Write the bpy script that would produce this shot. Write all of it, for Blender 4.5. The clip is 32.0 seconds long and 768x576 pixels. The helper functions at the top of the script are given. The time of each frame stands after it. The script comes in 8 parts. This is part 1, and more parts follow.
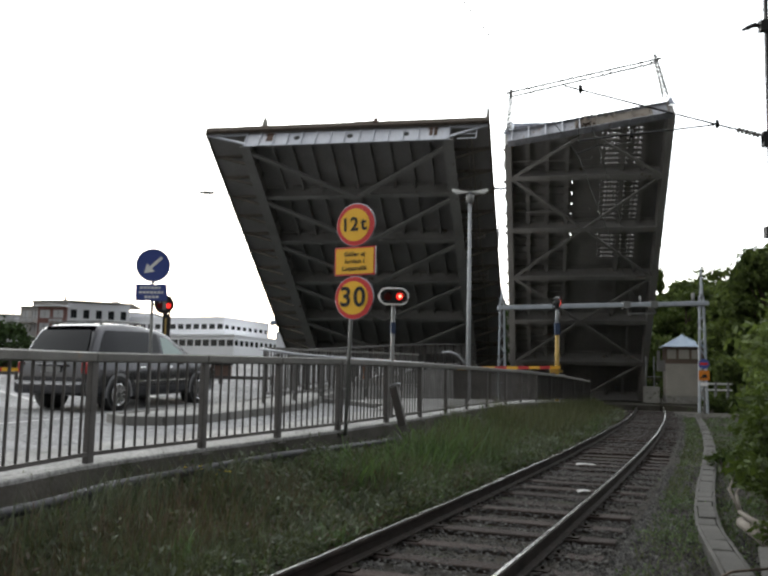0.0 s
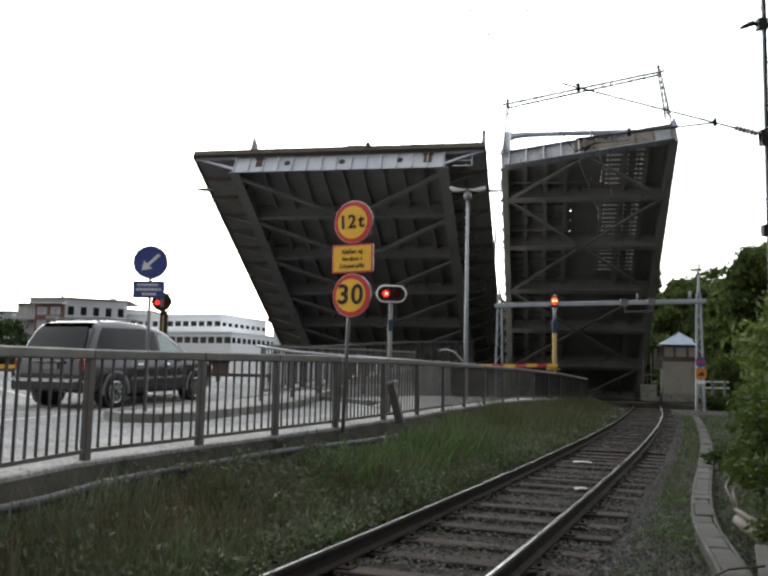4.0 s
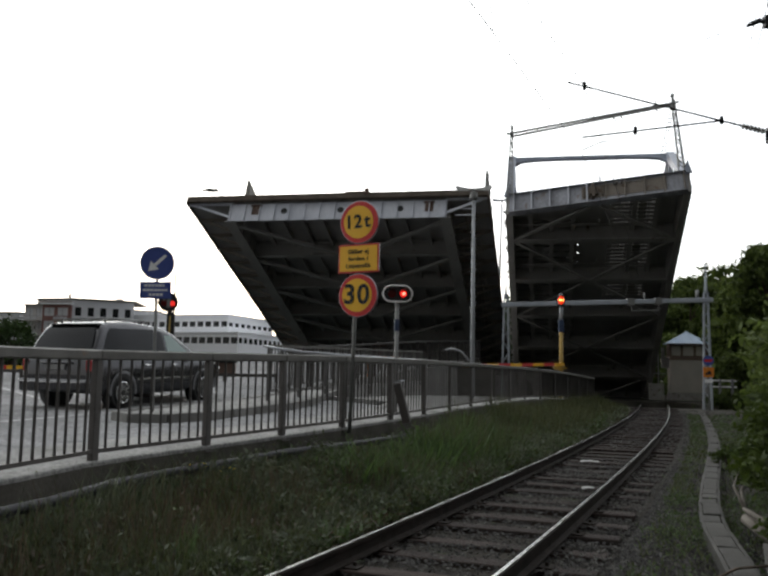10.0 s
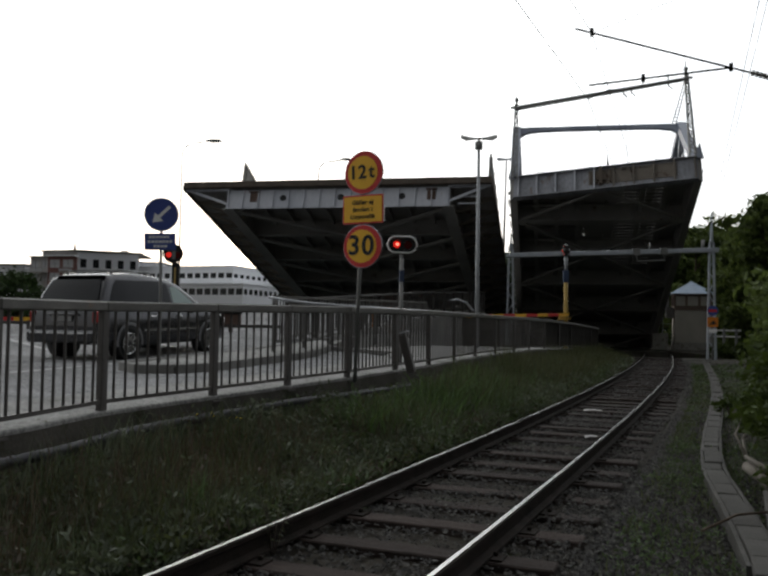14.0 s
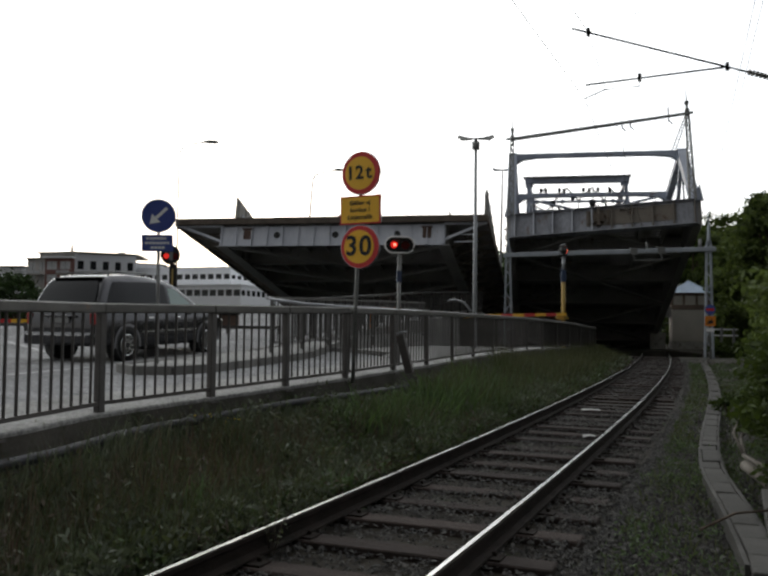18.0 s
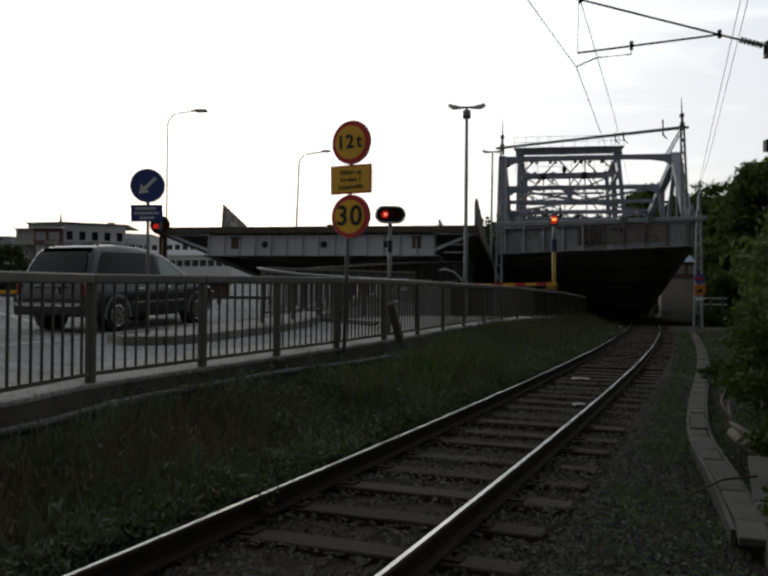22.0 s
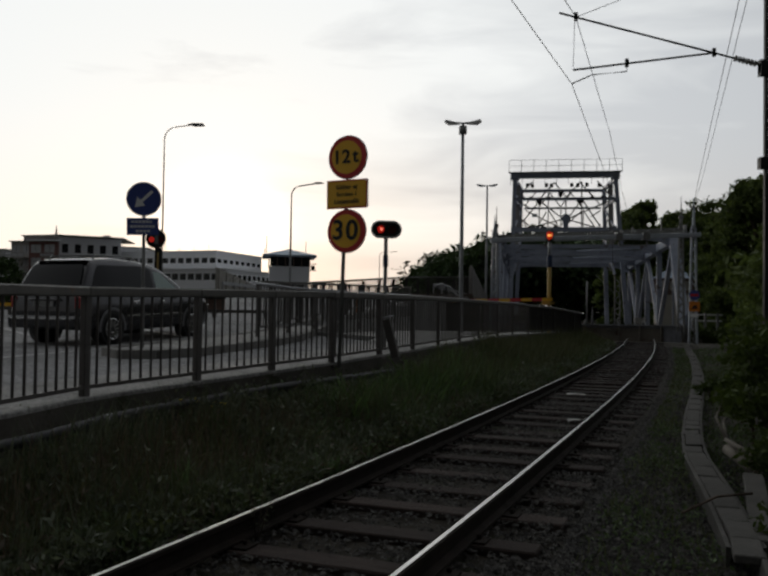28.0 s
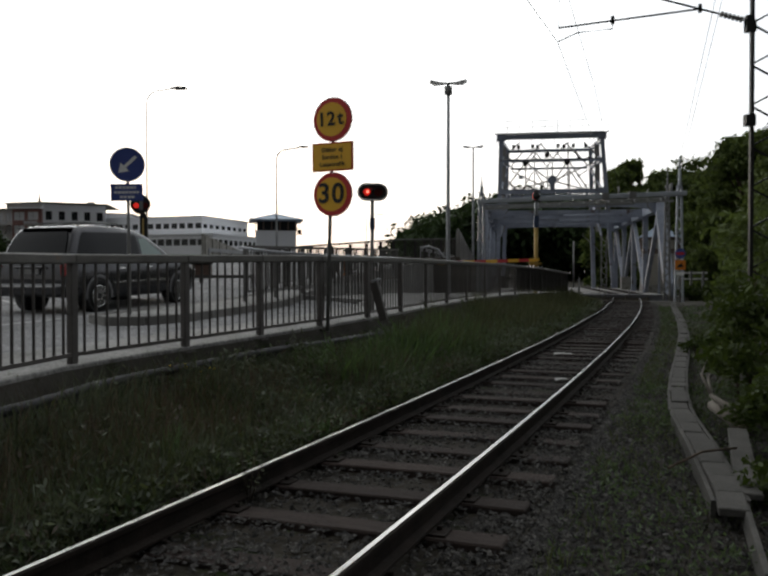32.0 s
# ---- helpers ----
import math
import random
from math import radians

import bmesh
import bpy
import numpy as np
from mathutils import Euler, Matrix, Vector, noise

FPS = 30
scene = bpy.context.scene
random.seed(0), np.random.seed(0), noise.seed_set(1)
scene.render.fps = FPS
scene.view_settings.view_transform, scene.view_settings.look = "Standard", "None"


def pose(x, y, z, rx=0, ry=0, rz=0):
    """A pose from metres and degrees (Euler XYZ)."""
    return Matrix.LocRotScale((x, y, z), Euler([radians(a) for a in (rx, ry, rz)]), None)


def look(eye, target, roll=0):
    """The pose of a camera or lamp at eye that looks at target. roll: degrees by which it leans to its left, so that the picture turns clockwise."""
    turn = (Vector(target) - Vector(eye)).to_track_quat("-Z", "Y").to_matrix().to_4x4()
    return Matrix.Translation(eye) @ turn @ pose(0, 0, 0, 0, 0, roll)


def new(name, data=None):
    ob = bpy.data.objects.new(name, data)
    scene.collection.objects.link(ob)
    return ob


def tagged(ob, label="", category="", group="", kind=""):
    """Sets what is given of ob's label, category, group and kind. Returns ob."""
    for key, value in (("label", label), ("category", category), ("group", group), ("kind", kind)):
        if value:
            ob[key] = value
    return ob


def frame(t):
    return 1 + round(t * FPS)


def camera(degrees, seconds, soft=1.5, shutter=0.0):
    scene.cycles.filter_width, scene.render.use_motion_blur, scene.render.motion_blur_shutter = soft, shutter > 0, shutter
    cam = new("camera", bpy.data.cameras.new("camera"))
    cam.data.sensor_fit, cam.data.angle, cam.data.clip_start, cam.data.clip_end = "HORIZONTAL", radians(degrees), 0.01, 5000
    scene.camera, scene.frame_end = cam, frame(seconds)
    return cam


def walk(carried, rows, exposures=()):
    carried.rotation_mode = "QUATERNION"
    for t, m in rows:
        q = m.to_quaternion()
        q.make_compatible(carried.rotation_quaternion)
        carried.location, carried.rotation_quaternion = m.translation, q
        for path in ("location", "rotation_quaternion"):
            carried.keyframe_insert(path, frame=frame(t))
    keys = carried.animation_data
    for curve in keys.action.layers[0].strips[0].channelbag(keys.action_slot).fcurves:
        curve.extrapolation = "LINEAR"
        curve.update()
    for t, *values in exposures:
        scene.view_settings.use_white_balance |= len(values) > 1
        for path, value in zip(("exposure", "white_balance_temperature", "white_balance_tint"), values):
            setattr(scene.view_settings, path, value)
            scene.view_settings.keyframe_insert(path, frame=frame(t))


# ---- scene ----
# ---------------------------------------------------------------- camera and its walk
# standing beside the track, eye 1.5 m above the rail heads; the grip only turns: seconds, yaw, tilt, roll
EYE = (0.0, 0.0, 1.5)
cam = camera(49.0, 32.0, soft=2.6)
TURNS = [
    (0, 1.33, 6.03, -1.17), (0.5, 1.65, 6.07, -1.16), (1, 1.64, 5.87, -1.07), (1.5, 1.53, 5.71, -1.21), (2, 1.46, 5.80, -1.21),
    (2.5, 1.28, 5.78, -1.12), (3, 1.29, 5.72, -1.19), (3.5, 1.13, 5.88, -1.24), (5.5, 1.32, 5.78, -1.30), (6, 1.30, 5.88, -1.26),
    (6.5, 1.22, 5.83, -1.26), (7, 1.03, 5.75, -1.48), (7.5, 0.98, 5.62, -1.36), (8, 1.11, 5.56, -1.37), (8.5, 1.14, 5.49, -1.27),
    (9, 1.28, 5.84, -1.14), (9.5, 1.41, 5.79, -1.16), (10, 1.60, 5.84, -1.09), (10.5, 1.66, 5.71, -1.01), (11, 1.79, 5.66, -1.03),
    (11.5, 1.99, 5.51, -0.88), (12, 1.71, 4.07, -1.02), (12.5, 1.76, 3.18, -1.04), (13, 1.94, 2.57, -0.82), (13.5, 1.87, 2.60, -0.97),
    (14, 1.93, 2.50, -0.95), (14.5, 1.79, 2.61, -0.91), (16.5, 1.97, 2.43, -0.59), (17, 1.99, 2.54, -0.60), (17.5, 1.87, 2.53, -0.71),
    (18, 1.78, 2.53, -0.70), (18.5, 1.71, 2.52, -0.65), (19, 1.74, 2.47, -0.68), (19.5, 1.69, 2.54, -0.79), (20, 1.68, 2.56, -0.76),
    (20.5, 1.56, 2.31, -0.52), (21, 1.11, 1.50, -0.48), (21.5, 1.03, 0.62, -0.48), (22, 1.16, 0.49, -0.54), (22.5, 0.94, 0.32, -0.43),
    (23, 1.34, 0.43, -0.32), (23.5, 1.30, 0.87, -0.26), (24, 1.25, 2.02, -0.46), (24.5, 1.11, 3.58, -0.74), (25, 0.89, 3.96, -0.98),
    (25.5, 0.96, 2.27, -0.79), (27.5, 0.85, 1.59, -0.88), (28, 0.85, 1.49, -0.86), (28.5, 0.71, 1.54, -0.86), (29, 0.30, 0.05, -0.79),
    (29.5, 0.82, -0.69, -0.26), (30, 0.46, -0.82, -0.43), (30.5, 0.45, -0.99, -0.43), (31, 0.31, -0.83, -0.19), (31.5, 0.16, -0.96, -0.13),
    (32, 0.00, -1.03, 0.00),
]
EXPOSURES = [(0, -0.75), (3.5, -0.72), (7, -0.72), (9, -0.9), (10, -1.45), (11, -2.1), (12, -2.5), (13, -2.4), (14, -1.95), (17, -1.75), (18.5, -1.8), (19.3, -1.85), (20, -2.25),
             (21.5, -2.6), (23.5, -2.6), (24.2, -2.65), (25.2, -3.25), (28, -3.15), (29.2, -2.95), (30.2, -2.5), (32, -2.15)]
walk(cam, [(t, pose(*EYE, 90 + p, r, y)) for t, y, p, r in TURNS], EXPOSURES)

# ---------------------------------------------------------------- world and sun
SUN_AZ, SUN_EL = -11.8, 4.8      # degrees right of +y, degrees up


def make_world():
    w = bpy.data.worlds.new("evening_sky")
    w.use_nodes = True
    scene.world = w
    nt = w.node_tree
    n, l = nt.nodes, nt.links
    n.clear()
    out = n.new("ShaderNodeOutputWorld")
    bg = n.new("ShaderNodeBackground")
    sky = n.new("ShaderNodeTexSky")
    sky.sky_type = "NISHITA"
    sky.sun_disc = False
    sky.sun_elevation = radians(SUN_EL)
    sky.sun_rotation = radians(SUN_AZ)
    sky.dust_density = 2.0
    tc = n.new("ShaderNodeTexCoord")
    mp = n.new("ShaderNodeMapping")
    mp.inputs["Scale"].default_value = (1.0, 1.0, 5.0)
    mp.inputs["Rotation"].default_value = (0, radians(7), 0)
    no = n.new("ShaderNodeTexNoise")
    no.inputs["Scale"].default_value = 3.2
    no.inputs["Detail"].default_value = 7
    no.inputs["Roughness"].default_value = 0.55
    no.inputs["Distortion"].default_value = 0.6
    ramp = n.new("ShaderNodeValToRGB")
    e = ramp.color_ramp.elements
    e[0].position, e[0].color = 0.43, (0.71, 0.72, 0.75, 1)
    e[1].position, e[1].color = 0.73, (1.0, 1.0, 1.0, 1)
    # brightness towards the veiled sun
    dot = n.new("ShaderNodeVectorMath")
    dot.operation = "DOT_PRODUCT"
    a, b = radians(SUN_AZ), radians(SUN_EL)
    dot.inputs[1].default_value = (math.sin(a) * math.cos(b), math.cos(a) * math.cos(b), math.sin(b))
    glow = n.new("ShaderNodeMapRange")
    glow.interpolation_type = "SMOOTHERSTEP"
    for k, v in (("From Min", 0.982), ("From Max", 1.0), ("To Min", 0.0), ("To Max", 1.0)):
        glow.inputs[k].default_value = v
    core = n.new("ShaderNodeMath")
    core.operation = "POWER"
    core.inputs[1].default_value = 26.0
    warm = n.new("ShaderNodeMix")
    warm.data_type = "RGBA"
    warm.inputs["A"].default_value = (0.985, 1.015, 1.02, 1)
    warm.inputs["B"].default_value = (1.05, 1.06, 1.06, 1)
    cl = n.new("ShaderNodeMix")
    cl.data_type, cl.blend_type = "RGBA", "MULTIPLY"
    cl.inputs["Factor"].default_value = 1.0
    add = n.new("ShaderNodeMix")
    add.data_type, add.blend_type = "RGBA", "ADD"
    add.inputs["Factor"].default_value = 1.0
    # the sky is darkest opposite the sun
    away = n.new("ShaderNodeMapRange")
    for k, v in (("From Min", -1.0), ("From Max", 0.95), ("To Min", 0.35), ("To Max", 1.82)):
        away.inputs[k].default_value = v
    awp = n.new("ShaderNodeMath")
    awp.operation = "POWER"
    awp.inputs[1].default_value = 2.2
    dim = n.new("ShaderNodeVectorMath")
    dim.operation = "SCALE"
    hot = n.new("ShaderNodeMix")
    hot.data_type = "RGBA"
    hot.inputs["A"].default_value = (0, 0, 0, 1)
    hot.inputs["B"].default_value = (1.6, 1.4, 1.1, 1)
    sk = n.new("ShaderNodeVectorMath")
    sk.operation = "SCALE"
    sk.inputs["Scale"].default_value = 0.008
    l.new(tc.outputs["Generated"], mp.inputs["Vector"])
    l.new(mp.outputs["Vector"], no.inputs["Vector"])
    # the veil of cloud is thicker to the right and low down
    grad = n.new("ShaderNodeVectorMath")
    grad.operation = "DOT_PRODUCT"
    grad.inputs[1].default_value = (-0.66, 0.0, 0.62)
    thick = n.new("ShaderNodeMath")
    l.new(tc.outputs["Generated"], grad.inputs[0])
    l.new(grad.outputs["Value"], thick.inputs[0])
    l.new(no.outputs["Fac"], thick.inputs[1])
    l.new(thick.outputs[0], ramp.inputs["Fac"])
    l.new(tc.outputs["Generated"], dot.inputs[0])
    l.new(dot.outputs["Value"], glow.inputs["Value"])
    l.new(dot.outputs["Value"], away.inputs["Value"])
    l.new(away.outputs["Result"], awp.inputs[0])
    l.new(awp.outputs[0], dim.inputs["Scale"])
    l.new(glow.outputs["Result"], core.inputs[0])
    l.new(glow.outputs["Result"], warm.inputs["Factor"])
    l.new(warm.outputs["Result"], cl.inputs["A"])
    l.new(ramp.outputs["Color"], cl.inputs["B"])
    l.new(core.outputs["Value"], hot.inputs["Factor"])
    l.new(sky.outputs["Color"], sk.inputs[0])
    mixs = n.new("ShaderNodeMix")
    mixs.data_type, mixs.blend_type = "RGBA", "ADD"
    mixs.inputs["Factor"].default_value = 1.0
    l.new(cl.outputs["Result"], mixs.inputs["A"])
    l.new(sk.outputs["Vector"], mixs.inputs["B"])
    l.new(mixs.outputs["Result"], dim.inputs[0])
    l.new(dim.outputs["Vector"], add.inputs["A"])
    l.new(hot.outputs["Result"], add.inputs["B"])
    # the light is warmer close to the horizon
    sep = n.new("ShaderNodeSeparateXYZ")
    low = n.new("ShaderNodeMapRange")
    low.interpolation_type = "SMOOTHSTEP"
    for k, v in (("From Min", 0.0), ("From Max", 0.24), ("To Min", 1.0), ("To Max", 0.0)):
        low.inputs[k].default_value = v
    tint = n.new("ShaderNodeMix")
    tint.data_type, tint.blend_type = "RGBA", "MULTIPLY"
    tint.inputs["B"].default_value = (1.03, 0.965, 0.90, 1)
    l.new(tc.outputs["Generated"], sep.inputs[0])
    l.new(sep.outputs["Z"], low.inputs["Value"])
    l.new(low.outputs["Result"], tint.inputs["Factor"])
    l.new(add.outputs["Result"], tint.inputs["A"])
    l.new(tint.outputs["Result"], bg.inputs["Color"])
    bg.inputs["Strength"].default_value = 2.1
    l.new(bg.outputs["Background"], out.inputs["Surface"])


make_world()
sun = new("sun", bpy.data.lights.new("sun", "SUN"))
sun.data.energy, sun.data.angle, sun.data.color = 0.5, radians(12), (1.0, 0.86, 0.68)
sun.matrix_world = look((math.sin(radians(SUN_AZ)) * 100, math.cos(radians(SUN_AZ)) * 100, math.tan(radians(SUN_EL)) * 100), (0, 0, 0))


# ---------------------------------------------------------------- materials
def mat(name, c1, c2, rough=0.7, metal=0.0, scale=3.0, bump=0.15, fine=40.0, wear=None, wear_amount=0.0, rand=0.0, island=0.0, spec=None, stretch=(1, 1, 1), grain=0.35):
    spec = spec if spec is not None else (0.5 if rough < 0.5 else 0.3 if rough < 0.7 else 0.12)
    m = bpy.data.materials.new(name)
    m.use_nodes = True
    nt = m.node_tree
    n, l = nt.nodes, nt.links
    bs = n["Principled BSDF"]
    tc = n.new("ShaderNodeTexCoord")
    mp = n.new("ShaderNodeMapping")
    mp.inputs["Scale"].default_value = stretch
    l.new(tc.outputs["Object"], mp.inputs["Vector"])
    big = n.new("ShaderNodeTexNoise")
    big.inputs["Scale"].default_value, big.inputs["Detail"].default_value = scale, 5
    small = n.new("ShaderNodeTexNoise")
    small.inputs["Scale"].default_value, small.inputs["Detail"].default_value = fine, 4
    for t in (big, small):
        l.new(mp.outputs["Vector"], t.inputs["Vector"])
    mix = n.new("ShaderNodeMix")
    mix.data_type = "RGBA"
    mix.inputs["A"].default_value, mix.inputs["B"].default_value = (*c1, 1), (*c2, 1)
    mr = n.new("ShaderNodeMapRange")
    mr.inputs["From Min"].default_value, mr.inputs["From Max"].default_value = 0.32, 0.68
    av = n.new("ShaderNodeMath")
    av.operation = "MULTIPLY_ADD"
    av.inputs[1].default_value = grain
    l.new(small.outputs["Fac"], av.inputs[0])
    hb = n.new("ShaderNodeMath")
    hb.operation = "MULTIPLY"
    hb.inputs[1].default_value = 1 - grain
    l.new(big.outputs["Fac"], hb.inputs[0])
    l.new(hb.outputs[0], av.inputs[2])
    l.new(av.outputs[0], mr.inputs["Value"])
    l.new(mr.outputs["Result"], mix.inputs["Factor"])
    col = mix.outputs["Result"]
    if wear:
        wn = n.new("ShaderNodeTexNoise")
        wn.inputs["Scale"].default_value, wn.inputs["Detail"].default_value, wn.inputs["Roughness"].default_value = scale * 2.3, 8, 0.68
        l.new(mp.outputs["Vector"], wn.inputs["Vector"])
        wr = n.new("ShaderNodeMapRange")
        wr.inputs["From Min"].default_value, wr.inputs["From Max"].default_value = 0.62 - wear_amount, 0.70 - wear_amount
        l.new(wn.outputs["Fac"], wr.inputs["Value"])
        wm = n.new("ShaderNodeMix")
        wm.data_type = "RGBA"
        wm.inputs["B"].default_value = (*wear, 1)
        l.new(col, wm.inputs["A"])
        l.new(wr.outputs["Result"], wm.inputs["Factor"])
        col = wm.outputs["Result"]
    if rand or island:
        hs = n.new("ShaderNodeHueSaturation")
        if island:
            src = n.new("ShaderNodeNewGeometry").outputs["Random Per Island"]
        else:
            src = n.new("ShaderNodeObjectInfo").outputs["Random"]
        k = rand or island
        vr = n.new("ShaderNodeMapRange")
        vr.inputs["To Min"].default_value, vr.inputs["To Max"].default_value = 1 - k, 1 + k
        l.new(src, vr.inputs["Value"])
        l.new(vr.outputs["Result"], hs.inputs["Value"])
        l.new(col, hs.inputs["Color"])
        col = hs.outputs["Color"]
    l.new(col, bs.inputs["Base Color"])
    rr = n.new("ShaderNodeMapRange")
    rr.inputs["To Min"].default_value, rr.inputs["To Max"].default_value = max(0.02, rough - 0.12), min(1, rough + 0.12)
    l.new(small.outputs["Fac"], rr.inputs["Value"])
    l.new(rr.outputs["Result"], bs.inputs["Roughness"])
    bs.inputs["Metallic"].default_value = metal
    bs.inputs["Specular IOR Level"].default_value = spec
    if bump:
        bp = n.new("ShaderNodeBump")
        bp.inputs["Strength"].default_value, bp.inputs["Distance"].default_value = bump, 0.03
        l.new(small.outputs["Fac"], bp.inputs["Height"])
        l.new(bp.outputs["Normal"], bs.inputs["Normal"])
    return m


def leaf_mat(name, c1, c2, trans=0.3):
    m = mat(name, c1, c2, 0.7, scale=0.8, fine=9, bump=0.0, island=0.7, spec=0.15)
    nt = m.node_tree
    bs = nt.nodes["Principled BSDF"]
    tr = nt.nodes.new("ShaderNodeBsdfTranslucent")
    tr.inputs["Color"].default_value = (c2[0] * 1.6, c2[1] * 1.7, c2[2] * 1.1, 1)
    mx = nt.nodes.new("ShaderNodeMixShader")
    mx.inputs[0].default_value = trans
    nt.links.new(bs.outputs[0], mx.inputs[1])
    nt.links.new(tr.outputs[0], mx.inputs[2])
    nt.links.new(mx.outputs[0], nt.nodes["Material Output"].inputs["Surface"])
    return m


def glow_mat(name, c, strength):
    m = bpy.data.materials.new(name)
    m.use_nodes = True
    bs = m.node_tree.nodes["Principled BSDF"]
    bs.inputs["Base Color"].default_value = (*[x * 0.3 for x in c], 1)
    bs.inputs["Emission Color"].default_value = (*c, 1)
    bs.inputs["Emission Strength"].default_value = strength
    return m


def glass_mat(name, c, rough=0.05, alpha_tint=0.0):
    m = bpy.data.materials.new(name)
    m.use_nodes = True
    bs = m.node_tree.nodes["Principled BSDF"]
    bs.inputs["Base Color"].default_value = (*c, 1)
    bs.inputs["Roughness"].default_value = rough
    bs.inputs["Transmission Weight"].default_value = alpha_tint
    bs.inputs["Specular IOR Level"].default_value = 0.42
    return m


M = {}
M["asphalt"] = mat("asphalt", (0.025, 0.025, 0.026), (0.34, 0.34, 0.346), 0.9, scale=0.9, fine=24, bump=0.6, wear=(0.11, 0.11, 0.115), wear_amount=0.03, grain=0.72, stretch=(0.6, 1.3, 1))
M["paving"] = mat("paving", (0.08, 0.08, 0.078), (0.33, 0.325, 0.315), 0.85, scale=1.2, fine=26, bump=0.4, wear=(0.11, 0.105, 0.095), wear_amount=0.04, grain=0.65)
M["concrete"] = mat("concrete", (0.26, 0.25, 0.23), (0.38, 0.37, 0.34), 0.85, scale=1.5, fine=30, bump=0.3, wear=(0.13, 0.12, 0.10), wear_amount=0.06)
M["kerb"] = mat("kerb_stone", (0.13, 0.128, 0.122), (0.22, 0.215, 0.205), 0.8, scale=2, fine=50, bump=0.3, rand=0.12)
M["line"] = mat("road_paint", (0.24, 0.24, 0.235), (0.32, 0.32, 0.31), 0.6, scale=4, fine=50, wear=(0.28, 0.28, 0.28), wear_amount=0.02)
M["soil"] = mat("soil", (0.014, 0.012, 0.0095), (0.036, 0.031, 0.023), 0.95, scale=0.7, fine=14, bump=0.6, wear=(0.022, 0.032, 0.010), wear_amount=0.06)
M["gravel"] = mat("gravel", (0.014, 0.013, 0.0118), (0.055, 0.051, 0.047), 0.8, scale=8, fine=20, bump=0.6, island=0.85, spec=0.35)
M["sleeper"] = mat("sleeper_wood", (0.016, 0.0125, 0.011), (0.047, 0.035, 0.031), 0.85, scale=3, fine=25, bump=0.4, wear=(0.03, 0.025, 0.02), wear_amount=0.06, rand=0.35, stretch=(1, 8, 8))
M["rail_top"] = mat("rail_polished", (0.42, 0.425, 0.41), (0.58, 0.585, 0.57), 0.24, 1.0, scale=3, fine=80, bump=0.03)
M["rail_side"] = mat("rail_rust", (0.009, 0.0075, 0.006), (0.024, 0.018, 0.015), 0.9, 0.0, scale=5, fine=50, bump=0.3)
M["fence"] = mat("fence_paint", (0.062, 0.057, 0.054), (0.10, 0.092, 0.087), 0.55, 0.2, scale=2.5, fine=35, bump=0.1, wear=(0.10, 0.06, 0.04), wear_amount=-0.02)
M["fence_top"] = mat("handrail_paint", (0.082, 0.079, 0.073), (0.14, 0.134, 0.124), 0.5, 0.2, scale=3, fine=35, bump=0.15, wear=(0.16, 0.11, 0.08), wear_amount=0.0)
M["rail_mid"] = mat("mid_grey_rail_paint", (0.12, 0.118, 0.115), (0.18, 0.175, 0.17), 0.55, 0.1, scale=2.5, fine=35, bump=0.1, wear=(0.10, 0.08, 0.06), wear_amount=-0.02)
M["galv_pale"] = mat("pale_galvanised", (0.36, 0.39, 0.44), (0.50, 0.53, 0.58), 0.5, 0.2, scale=2, fine=30, bump=0.05)
M["parapet_dark"] = mat("parapet_paint", (0.022, 0.021, 0.02), (0.045, 0.042, 0.04), 0.6, 0.1, scale=2.5, fine=35, bump=0.1)
M["galv"] = mat("galvanised_steel", (0.25, 0.26, 0.275), (0.38, 0.39, 0.41), 0.5, 0.35, scale=2, fine=30, bump=0.05)
M["bridge_blue"] = mat("bridge_blue_grey_paint", (0.18, 0.20, 0.255), (0.33, 0.36, 0.43), 0.5, 0.1, scale=0.7, fine=10, bump=0.12, wear=(0.11, 0.08, 0.07), wear_amount=0.03)
M["bridge_white"] = mat("bridge_end_paint", (0.42, 0.44, 0.50), (0.60, 0.61, 0.66), 0.5, 0.05, scale=0.9, fine=9, bump=0.08, wear=(0.25, 0.17, 0.12), wear_amount=-0.03, stretch=(1, 1, 0.35))
M["bridge_dark"] = mat("underside_steel", (0.215, 0.207, 0.2), (0.32, 0.31, 0.298), 0.65, 0.1, scale=0.4, fine=8, bump=0.08, wear=(0.10, 0.06, 0.04), wear_amount=0.0)
M["bridge_deck"] = mat("underside_plate", (0.21, 0.20, 0.196), (0.31, 0.298, 0.29), 0.75, 0.0, scale=0.3, fine=7, bump=0.05)
M["edge_rust"] = mat("dark_edge_steel", (0.075, 0.062, 0.052), (0.14, 0.115, 0.095), 0.85, 0.0, scale=1.5, fine=20, bump=0.2, wear=(0.12, 0.075, 0.05), wear_amount=0.0)
M["bridge_brown"] = mat("dull_brown_steel", (0.13, 0.115, 0.10), (0.20, 0.175, 0.15), 0.75, 0.0, scale=0.6, fine=9, bump=0.1, wear=(0.09, 0.06, 0.045), wear_amount=0.02)
M["end_mottled"] = mat("mottled_end_paint", (0.13, 0.13, 0.145), (0.36, 0.37, 0.41), 0.6, 0.05, scale=0.8, fine=7, bump=0.1, wear=(0.17, 0.13, 0.115), wear_amount=0.03, stretch=(1, 1, 0.5))
M["rust"] = mat("rusty_steel", (0.085, 0.06, 0.05), (0.17, 0.115, 0.095), 0.8, 0.1, scale=1.5, fine=20, bump=0.2)
